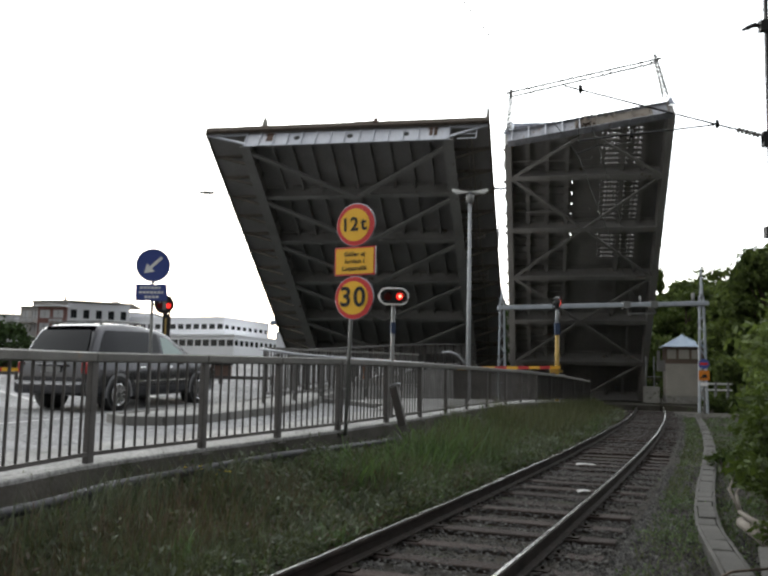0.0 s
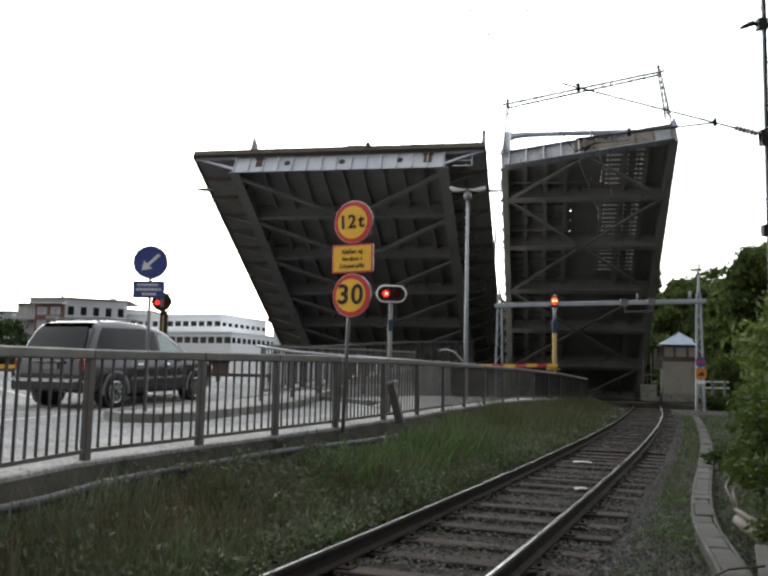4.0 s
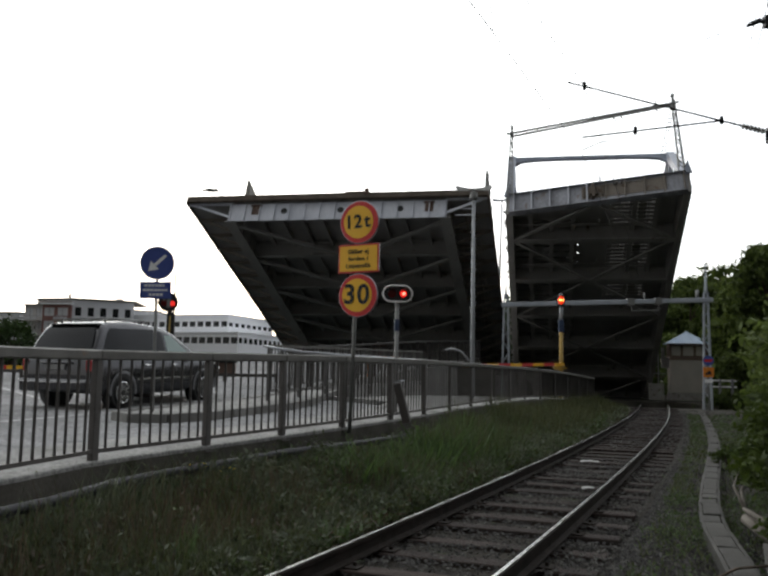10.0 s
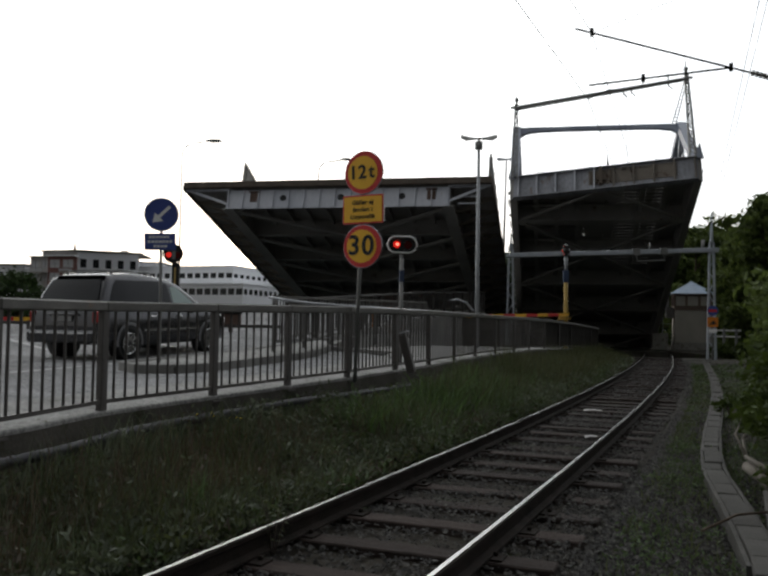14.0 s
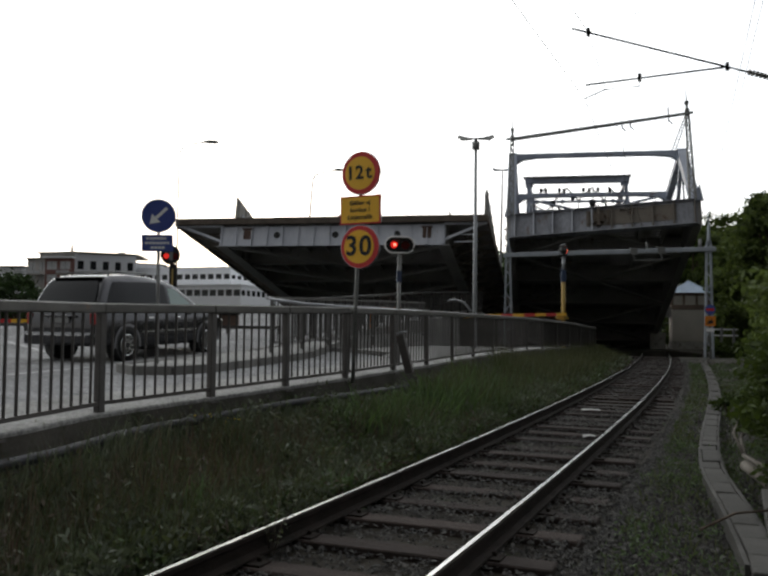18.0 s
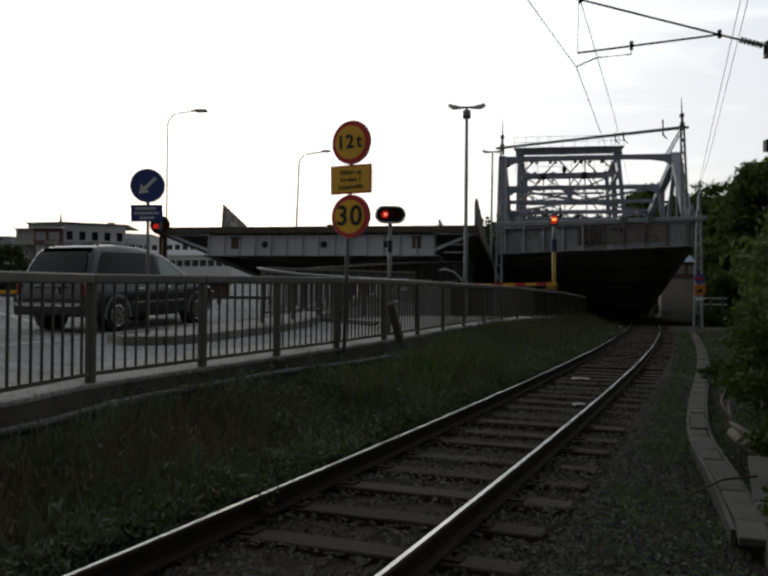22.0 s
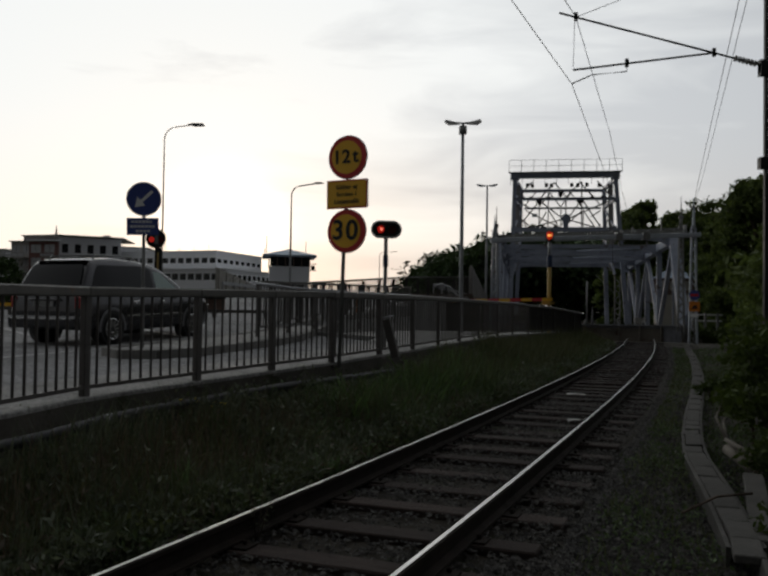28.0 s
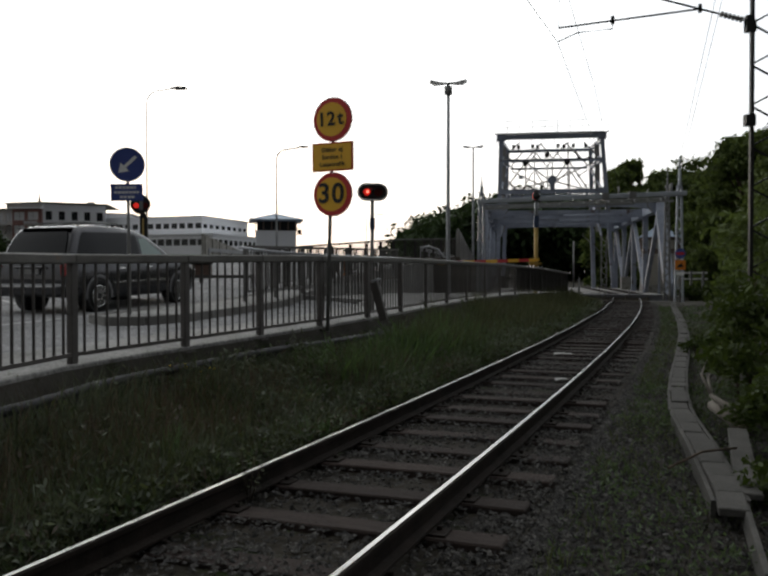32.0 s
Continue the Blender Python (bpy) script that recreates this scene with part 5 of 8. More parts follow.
def make_arrow_sign():
    x, y = -4.62, 15.2
    z0 = road_z(y) + 0.12
    s = thing("keep_left_sign", pose(x, y, 0, 0, 0, 14), "blue round sign with white arrow and small blue plate", "road sign")
    b = B()
    tube(b, [(0.03, 0.05, z0), (0.0, 0.05, 3.7)], 0.03, 10)
    part("post", b, M["steel_grey"], s)
    b = B()
    R = 0.31
    disc(b, 0, 0, R, 0, 0.022)
    d = part("disc", b, M["sign_blue"], s)
    d.matrix_local = pose(0, 0, 3.45)
    b = B()
    tube(b, [((R - 0.008) * math.cos(a), -0.002, (R - 0.008) * math.sin(a)) for a in np.linspace(0, 2 * math.pi, 33)], 0.008, 6, False)
    part("rim", b, M["white"], d)
    b = B()
    m = Matrix.Translation((0, -0.006, 0)) @ Matrix.Rotation(radians(45), 4, "Y")
    prism(b, [(-0.028, 0.21), (-0.028, -0.06), (-0.105, -0.06), (0, -0.22), (0.105, -0.06), (0.028, -0.06), (0.028, 0.21)], 0.005, m)
    part("arrow", b, M["white"], d, "white arrow pointing down to the left")
    b = B()
    box(b, -0.28, 0.28, 0, 0.02, -0.155, 0.155, None, 0.004)
    d = part("text_plate", b, M["sign_blue"], s, "small blue plate with three white lines")
    d.matrix_local = pose(-0.01, 0, 2.95, 0, -2, 0)
    for i, (a, c) in enumerate(((-0.2, 0.16), (-0.22, 0.21), (-0.12, 0.13))):
        b = B()
        zz = 0.085 - i * 0.085
        k = a
        while k < c:
            box(b, k, min(c, k + 0.05), -0.005, -0.001, zz - 0.022, zz + 0.022)
            k += 0.065
        part("text_bar", b, M["white"], d)


make_arrow_sign()


def make_signal(name, x, y, zl, base, yaw, label, poled=True, material="steel_grey"):
    s = thing(name, pose(x, y, 0, 0, 0, yaw), label, "traffic light")
    b = B()
    tube(b, [(0, 0.05, base), (0, 0.05, zl - 0.15)], 0.038, 10)
    part("post", b, M[material], s)
    out = []
    for a in np.linspace(-90, 90, 13):
        out.append((0.13 + 0.155 * math.cos(radians(a)), 0.155 * math.sin(radians(a))))
    for a in np.linspace(90, 270, 13):
        out.append((-0.13 + 0.155 * math.cos(radians(a)), 0.155 * math.sin(radians(a))))
    b = B()
    prism(b, out, 0.08, Matrix.Translation((0, 0, zl)))
    hd = part("head", b, M["black"], s)
    b = B()
    tube(b, [(px * 1.0, 0.0, zl + pz) for px, pz in out + out[:1]], 0.02, 6, False)
    part("border", b, M["white"], hd)
    for cx in (0.11, -0.11):
        b = B()
        tube(b, [(cx, -0.012, zl), (cx, 0.01, zl)], 0.082, 16)
        part("lens", b, M["red_glass"], hd, "dark red lens")
        b = B()
        for k in range(9):
            a0, a1 = radians(20 + k * 15.5), radians(20 + (k + 1) * 15.5)
            vs = [b.verts.new((cx + 0.085 * math.cos(a), yy, zl + 0.085 * math.sin(a))) for a in (a0, a1) for yy in (0.0, -0.14)]
            b.faces.new((vs[0], vs[1], vs[3], vs[2]))
        ho = part("hood", b, M["black"], hd)
    b = B()
    box(b, -0.045, 0.045, 0.0, 0.1, zl - 0.72, zl - 0.5)
    part("control_box", b, M["dull_blue"], s, "small dull blue box on the post")
    # the light that jumps from lens to lens
    b = B()
    tube(b, [(0, -0.003, 0), (0, 0.0, 0)], 0.066, 16)
    fl = part("light", b, M["red_lamp"], s, "glowing red light flashing from side to side")
    fl.matrix_local = pose(0.11, -0.0135, zl)
    b = B()
    tube(b, [(0.012, -0.006, 0.004), (0.012, -0.0035, 0.004)], 0.03, 10)
    part("bright_core", b, M["red_core"], fl)
    return fl


BARRIER_FLASH = make_signal("barrier_signal", -0.22, 16.3, 3.06, 0.7, 8, "red flashing signal with white border on a grey post")


def make_road_signal():
    x, y = -5.25, 18.2
    s = thing("median_signal", pose(x * 1.33, y * 1.33, -0.79, 0, 0, 16) @ Matrix.Scale(1.33, 4), "round black traffic signal with red light on a yellow-grey post", "traffic light")
    b = B()
    tube(b, [(0.05, 0.05, 1.2), (0.05, 0.05, 2.9)], 0.055, 10)
    part("post", b, M["yellow_pole"], s)
    b = B()
    box(b, -0.02, 0.14, 0.0, 0.12, 2.3, 3.0)
    part("control_box", b, M["black"], s)
    b = B()
    disc(b, 0, 3.2, 0.205, 0, 0.09, 28)
    hd = part("head", b, M["black"], s)
    for cx in (-0.09, 0.09):
        b = B()
        tube(b, [(cx, -0.015, 3.17), (cx, 0.0, 3.17)], 0.068, 14)
        part("lens", b, M["red_glass"], hd, "dark red lens")
    b = B()
    tube(b, [(0, -0.003, 0), (0, 0.0, 0)], 0.055, 14)
    fl = part("light", b, M["red_lamp"], s, "glowing red light flashing from side to side")
    fl.matrix_local = pose(0.09, -0.0165, 3.17)
    b = B()
    tube(b, [(-0.09, -0.1, 3.235), (-0.09, 0.02, 3.24)], 0.02, 6)
    box(b, -0.03, 0.05, -0.03, 0.0, 3.08, 3.26)
    part("hood", b, M["steel_grey"], hd)
    b = B()
    tube(b, [(r * math.cos(a), 0.0, 3.2 + r * math.sin(a)) for r in (0.205,) for a in np.linspace(0, 2 * math.pi, 25)], 0.012, 5, False)
    part("rim", b, M["rust"], hd, "dull red rim")
    return fl


MEDIAN_FLASH = make_road_signal()


def make_barrier():
    x, y = 6.40, 35.5
    s = thing("warning_light_pole", pose(x, y, -0.2), "yellow warning light pole with round lamp beside the railing", "signal post")
    b = B()
    tube(b, [(0, 0, 0.3), (0, 0, 4.0)], 0.085, 10)
    part("post", b, M["yellow_pole"], s)
    b = B()
    tube(b, [(0, 0, 4.0), (0, 0, 4.75)], 0.075, 10)
    part("upper_post", b, M["galv"], s)
    b = B()
    box(b, -0.10, 0.10, -0.1, 0.1, 3.6, 4.1)
    part("control_box", b, M["dull_blue"], s)
    b = B()
    tube(b, [(0, 0, 4.70), (0, 0, 4.76)], 0.17, 14)
    tube(b, [(0, 0, 5.10), (0, 0, 5.15), (0, 0, 5.22)], [0.17, 0.12, 0.03], 14)
    for a in (20, 160, 270):
        tube(b, [(0.19 * math.cos(radians(a)), 0.19 * math.sin(radians(a)), 4.73), (0.17 * math.cos(radians(a)), 0.17 * math.sin(radians(a)), 5.12)], 0.012, 5)
    part("lamp_housing", b, M["black"], s)
    b = B()
    box(b, -0.22, 0.22, -0.05, 0.05, 2.05, 2.13)
    box(b, -0.3, 0.05, -0.08, 0.08, 2.02, 2.2)
    part("boom_cradle", b, M["yellow_pole"], s)
    # the turning beacon: one side glows, the other is dark
    def sector(a0, span):
        b = B()
        n = 10
        prev = None
        for i in range(n + 1):
            a = radians(a0 + span * i / n)
            ring = [b.verts.new((r * math.cos(a), r * math.sin(a), z)) for r, z in ((0.04, -0.17), (0.125, -0.12), (0.172, 0.0), (0.125, 0.12), (0.04, 0.17))]
            if prev:
                for k in range(4):
                    b.faces.new((prev[k], ring[k], ring[k + 1], prev[k + 1]))
            prev = ring
        return b
    bc = part("beacon", sector(220, 100), M["amber_lamp"], s, "glowing red side of a turning beacon")
    bc.matrix_local = pose(0, 0.0, 4.93)
    core = sector(240, 60)
    for v in core.verts:
        v.co = Vector((v.co.x * 1.06, v.co.y * 1.06, v.co.z * 0.55))
    part("bright_core", core, M["amber_core"], bc, "bright yellow-red heart of the light")
    part("beacon_back", sector(320, 260), M["black"], bc, "dark back of the turning beacon")
    bm2 = thing("barrier_boom", pose(0, 0, 0), "red and yellow striped barrier boom lying level", "barrier")
    a0, a1 = Vector((2.0, 31.5, 1.87)), Vector((6.5, 35.4, 2.05))
    for k in range(9):
        a, c = a0.lerp(a1, k / 9), a0.lerp(a1, (k + 1) / 9)
        b = B()
        beam(b, a, c, 0.05, 0.13)
        part("stripe", b, M["sign_red"] if k % 2 else M["sign_yellow"], bm2)
    bm4 = thing("barrier_boom", None, "red and yellow barrier boom resting on the guard rail", "barrier")
    for k in range(4):
        b = B()
        beam(b, (-15.5 + k * 0.85, 27.0, 1.495), (-14.65 + k * 0.85, 27.0, 1.495), 0.05, 0.12)
        part("stripe", b, M["sign_yellow"] if k % 2 else M["sign_red"], bm4)
    bm3 = thing("barrier_drive", None, "orange barrier drive box behind the road railing", "barrier box")
    b = B()
    box(b, -1.6, -0.3, 29.8, 30.2, 1.96, 2.13)
    for q in (-1.4, -0.5):
        box(b, q - 0.05, q + 0.05, 29.95, 30.05, 1.2, 1.97)
    part("drive_box", b, M["orange"], bm3, "orange barrier drive box")
    return bc


BEACON = make_barrier()


def make_flat_signs():
    s = thing("track_sign_post", pose(17.15, 48.8, 0, 0, 0, -18), "post with round blue and red sign above orange plate", "road sign")
    b = B()
    tube(b, [(0, 0.05, -0.3), (0, 0.05, 2.9)], 0.04, 8)
    part("post", b, M["steel_grey"], s)
    b = B()
    disc(b, 0, 2.62, 0.29, 0, 0.02, 24)
    d = part("disc", b, M["sign_blue"], s)
    b = B()
    box(b, -0.22, 0.22, -0.006, -0.001, 2.55, 2.69)
    part("cross_bar", b, M["sign_red"], d)
    b = B()
    box(b, -0.29, 0.29, 0, 0.02, 1.68, 2.24)
    d = part("plate", b, M["orange"], s)
    b = B()
    prism(b, [(-0.2, 1.8), (0.2, 1.84), (0.08, 2.06), (-0.08, 1.98)], 0.004, Matrix.Translation((0, -0.006, 0)))
    part("symbol", b, M["black"], d)
    b = B()
    box(b, -0.22, 0.22, 0, 0.02, 1.36, 1.56)
    part("lower_plate", b, M["white"], s)


make_flat_signs()


# ---------------------------------------------------------------- street lamps
def make_lamp(x, y, z0, z1, kind, yaw, arm=2.2, label="tall grey street lamp", thick=1.0):
    s = thing("street_lamp", pose(x, y, 0, 0, 0, yaw), label, "street lamp", "street lamps")
    b = B()
    if kind == "double":
        tube(b, [(0, 0, z0), (0, 0, z1 * 0.4), (0, 0, z1)], [0.09 * thick, 0.075 * thick, 0.055 * thick], 10)
        part("post", b, M["galv"], s)
        b = B()
        tube(b, [(0, 0, z1 - 0.38), (0, 0, z1 - 0.1)], 0.14, 12)
        part("collar", b, M["steel_grey"], s)
        for d in (-1, 1):
            b = B()
            out = [(0.0, 0.02), (d * 0.25, 0.04), (d * 0.62, 0.13), (d * 0.66, 0.06), (d * 0.5, -0.04), (d * 0.2, -0.02)]
            prism(b, out, 0.22, Matrix.Translation((0, -0.11, z1)))
            part("lamp_head", b, M["white"], s, "pale wing-shaped lamp head")
    else:
        r = 0.8
        pts = [(0, 0, z0), (0, 0, z1 * 0.5), (0, 0, z1 - r)]
        for a in np.linspace(10, 80, 6):
            pts.append((r - r * math.cos(radians(a)), 0, z1 - r + r * math.sin(radians(a))))
        pts.append((arm, 0, z1 + 0.12))
        tube(b, pts, [0.12 * thick, 0.10 * thick] + [0.065 * thick] * (len(pts) - 2), 8)
        part("post", b, M["steel_grey"], s)
        b = B()
        out = [(arm - 0.1, 0.06), (arm + 0.3, 0.15), (arm + 0.85, 0.13), (arm + 0.95, 0.0), (arm + 0.3, -0.03)]
        prism(b, out, 0.3, Matrix.Translation((0, -0.15, z1 + 0.1)))
        part("lamp_head", b, M["steel_grey"], s, "grey lamp head on a curved arm")
    return s


make_lamp(2.28, 30.0, 0.6, 8.2, "double", -6)
make_lamp(-14.60, 52.0, 1.0, 12.7, "single", 2, 1.55, thick=0.55)
make_lamp(-4.0, 190.0, 2.0, 14.5, "single", 0, 3)
make_lamp(2.0, 260.0, 2.0, 14.0, "single", 180, 3)

# ---------------------------------------------------------------- the van and other cars
def loft(bm, rings, close=True):
    vs = [[bm.verts.new(p) for p in r] for r in rings]
    n = len(vs[0])
    for a, b in zip(vs, vs[1:]):
        for i in range(n if close else n - 1):
            f = bm.faces.new((a[i], a[(i + 1) % n], b[(i + 1) % n], b[i]))
            f.smooth = True
    bm.faces.new(list(reversed(vs[0])))
    bm.faces.new(vs[-1])
    bmesh.ops.recalc_face_normals(bm, faces=bm.faces)
    return bm


def wheel(parent, x, y, r, side):
    b = B()
    pr = [(-0.1, r * 0.66), (-0.11, r * 0.9), (-0.08, r), (0.08, r), (0.11, r * 0.9), (0.1, r * 0.66)]
    n = 24
    rings = [[b.verts.new((o, rr * math.cos(2 * math.pi * k / n), rr * math.sin(2 * math.pi * k / n))) for o, rr in pr] for k in range(n)]
    for k in range(n):
        a, c = rings[k], rings[(k + 1) % n]
        for i in range(5):
            f = b.faces.new((a[i], a[i + 1], c[i + 1], c[i]))
            f.smooth = True
    ty = part("tyre", b, M["tyre"], parent)
    ty.matrix_local = pose(x, y, r)
    b = B()
    tube(b, [(side * 0.055, 0, 0), (side * 0.085, 0, 0)], 0.06, 12)
    for k in range(10):
        a = k * math.pi / 5
        beam(b, (side * 0.075, 0.04 * math.cos(a), 0.04 * math.sin(a)), (side * 0.085, r * 0.62 * math.cos(a), r * 0.62 * math.sin(a)), 0.03, 0.045, (1, 0, 0))
    tube(b, [(side * 0.085, r * 0.64 * math.cos(a), r * 0.64 * math.sin(a)) for a in np.linspace(0, 2 * math.pi, 25)], 0.022, 5, False)
    part("rim", b, M["chrome"], ty, "silver spoked rim")
    b = B()
    tube(b, [(-side * 0.02, 0, 0), (side * 0.03, 0, 0)], r * 0.62, 18)
    part("brake_drum", b, M["black"], ty)


def curve(table, q):
    return float(np.interp(q, [a for a, _ in table], [b for _, b in table]))


VAN_SIDE = [(0.28, 0.90), (0.40, 0.965), (0.60, 0.995), (0.85, 0.985), (1.00, 0.96), (1.06, 0.935), (1.35, 0.87), (1.60, 0.805), (1.74, 0.75), (1.82, 0.70)]
VAN_TOP = [(0.0, 0.72), (0.03, 0.95), (0.08, 1.06), (0.30, 1.43), (0.46, 1.69), (0.58, 1.785), (0.80, 1.835), (1.4, 1.855), (2.1, 1.82), (2.6, 1.75), (2.95, 1.63), (3.4, 1.37), (3.8, 1.13), (3.95, 1.065), (4.3, 1.01), (4.7, 0.90), (4.95, 0.76), (5.08, 0.60)]
VAN_TAPER = [(0.0, 0.90), (0.08, 0.935), (0.4, 0.975), (1.0, 1.0), (3.7, 1.0), (4.3, 0.975), (4.7, 0.915), (4.95, 0.81), (5.08, 0.68)]
VAN_SILL = [(0.0, 0.50), (0.1, 0.40), (0.5, 0.32), (1.0, 0.29), (4.0, 0.28), (4.8, 0.30), (5.08, 0.40)]


def van_x(y, z):
    return curve(VAN_SIDE, z) * curve(VAN_TAPER, y)


def glass_patch(pts, material, parent, name):
    """A smooth pane through a grid of points."""
    b = B()
    g = [[b.verts.new(q) for q in row] for row in pts]
    for r0, r1 in zip(g, g[1:]):
        for k in range(len(r0) - 1):
            f = b.faces.new((r0[k], r0[k + 1], r1[k + 1], r1[k]))
            f.smooth = True
    return part(name, b, material, parent)


def make_van(m, label, paint):
    v = thing("minivan", m, label, "van")
    rings = []
    ys = sorted({round(float(q), 3) for q in [a for a, _ in VAN_TOP] + list(np.linspace(0.15, 5.0, 26))})
    for y in ys:
        h, lo = curve(VAN_TOP, y), curve(VAN_SILL, y)
        zs = np.linspace(lo, min(h, 1.82) - 0.02, 13)
        half = [(van_x(y, float(z)), float(z)) for z in zs]
        xe = half[-1][0]
        half += [(xe * 0.955, h - 0.006), (xe * 0.85, h + 0.004), (xe * 0.5, h + 0.016)]
        rings.append([(x, y, z) for x, z in half] + [(-x, y, z) for x, z in reversed(half)])
    b = B()
    loft(b, rings)
    part("body", b, paint, v)
    for s in (-1, 1):
        rows = []
        for k in np.linspace(0, 1, 9):
            row = []
            for y in np.linspace(0.42 + 0.34 * k ** 2.2 + 0.10 * (1 - min(1, k / 0.15)) ** 2, 2.56 - 0.05 * k, 14):
                z = 1.075 + k * (min(1.70, curve(VAN_TOP, float(y)) - 0.115) - 1.075)
                row.append((s * (van_x(float(y), float(z)) + 0.007), float(y), float(z)))
            rows.append(row)
        glass_patch(rows, M["glass_car"], v, "side_window")
        rows = []
        for z in np.linspace(1.07, 1.575, 7):
            k = (z - 1.07) / 0.505
            rows.append([(s * (van_x(float(y), float(z)) + 0.007), float(y), float(z)) for y in np.linspace(2.63 - 0.03 * k, 3.62 - 0.78 * k, 8)])
        glass_patch(rows, M["glass_daylit"], v, "front_side_window")
        b = B()
        tube(b, [(s * (van_x(y, 1.055) + 0.012), y, 1.055) for y in (0.5, 1.0, 1.8, 2.6, 3.5, 3.75)], 0.011, 5)
        part("belt_trim", b, M["black"], v)
    rows = []
    for z in np.linspace(1.10, 1.70, 9):
        k = (z - 1.10) / 0.60
        y = curve([(1.06, 0.08), (1.43, 0.30), (1.69, 0.46), (1.785, 0.58)], float(z)) - 0.004
        w = van_x(y, float(z)) - 0.062 - 0.05 * k ** 3
        rows.append([(float(x), y - 0.045 + 0.02 * (x / w) ** 2, float(z) + 0.01) for x in np.linspace(-w, w, 10)])
    glass_patch(rows, M["glass_car"], v, "rear_window")
    rows = []
    for y in np.linspace(2.86, 3.86, 8):
        h = curve(VAN_TOP, float(y))
        w = van_x(float(y), min(h, 1.7)) * 0.9
        rows.append([(float(x), float(y), h + 0.022) for x in np.linspace(-w, w, 8)])
    glass_patch(rows, M["glass_daylit"], v, "windscreen")
    for s in (-1, 1):
        b = B()
        tube(b, [(s * 0.60, 0.78, 1.83), (s * 0.60, 0.9, 1.915), (s * 0.60, 2.1, 1.90), (s * 0.60, 2.25, 1.80)], 0.018, 6)
        part("roof_rail", b, M["steel_grey"], v)
    for y in (1.0, 1.75):
        b = B()
        beam(b, (-0.60, y, 1.915), (0.60, y, 1.915), 0.06, 0.025)
        part("roof_bar", b, M["steel_grey"], v)
    b = B()
    box(b, -0.68, 0.68, 0.42, 0.62, 1.775, 1.80, None, 0.008)
    part("spoiler", b, paint, v)
    for s in (-1, 1):
        b = B()
        box(b, s * 0.855 - 0.06, s * 0.855 + 0.065, -0.005, 0.16, 0.80, 1.04, None, 0.02)
        part("tail_lamp", b, M["plastic_red"], v, "red tail lamp")
        b = B()
        box(b, s * 1.07 - 0.11, s * 1.07 + 0.07, 3.42, 3.54, 1.02, 1.18, None, 0.03)
        part("wing_mirror", b, M["black"], v)
        b = B()
        for y0, y1 in ((1.45, 2.55), (2.59, 3.55)):
            box(b, s * 0.998 - 0.01, s * 0.998 + 0.014, y0, y1, 0.60, 0.64)
        part("side_moulding", b, M["chrome"], v, "thin bright side moulding")
        for yy in (1.68, 2.68):
            b = B()
            box(b, s * 0.98 - 0.01, s * 0.98 + 0.03, yy, yy + 0.2, 0.90, 0.925, None, 0.006)
            part("door_handle", b, M["chrome"], v)
        for yy in (1.43, 2.57, 3.62):
            b = B()
            tube(b, [(s * (van_x(yy, z) - 0.002), yy, z) for z in (0.34, 0.5, 0.7, 0.9, 1.04)], 0.007, 4)
            part("door_seam", b, M["black"], v)
        b = B()
        box(b, s * 0.74 - 0.13, s * 0.74 + 0.13, 4.78, 4.93, 0.66, 0.82, None, 0.03)
        part("headlamp", b, M["chrome"], v)
    b = B()
    box(b, -0.93, 0.93, -0.11, 0.14, 0.38, 0.64, None, 0.05)
    part("rear_bumper", b, paint, v)
    b = B()
    box(b, -0.80, 0.80, -0.122, -0.10, 0.575, 0.60)
    part("bumper_trim", b, M["chrome"], v)
    b = B()
    box(b, -0.26, 0.26, -0.022, 0.03, 0.83, 0.95, None, 0.005)
    part("number_plate", b, M["steel_grey"], v)
    b = B()
    box(b, -0.42, 0.42, -0.035, 0.05, 0.965, 1.0, None, 0.008)
    part("tailgate_trim", b, M["car_trim"], v)
    for x, y, s in ((0.895, 0.98, 1), (-0.895, 0.98, -1), (0.895, 4.0, 1), (-0.895, 4.0, -1)):
        wheel(v, x, y, 0.345, s)
        b = B()
        ring = []
        for k in range(17):
            a = math.pi * (k / 16 * 1.1 - 0.05)
            ring.append([b.verts.new((s * (0.985 + o), y + rr * math.cos(a), 0.36 + rr * math.sin(a))) for o, rr in ((0.0, 0.375), (0.018, 0.39), (0.012, 0.445))])
        for p, q in zip(ring, ring[1:]):
            b.faces.new((p[0], p[1], q[1], q[0]))
            b.faces.new((p[1], p[2], q[2], q[1]))
        part("wheel_arch", b, M["car_trim"], v)
        b = B()
        tube(b, [(s * 0.70, y, 0.37), (s * 0.994, y, 0.37)], 0.385, 24)
        part("wheel_well", b, M["black"], v)
    return v


make_van(Matrix.Translation((-7.28, 17.35, 0.635)) @ Matrix.Rotation(radians(-21.5), 4, "Z") @ Matrix.Rotation(radians(1.9), 4, "X") @ Matrix.Diagonal((1, 0.95, 1, 1)), "dark grey minivan waiting on the road, seen from behind", M["car_paint"])


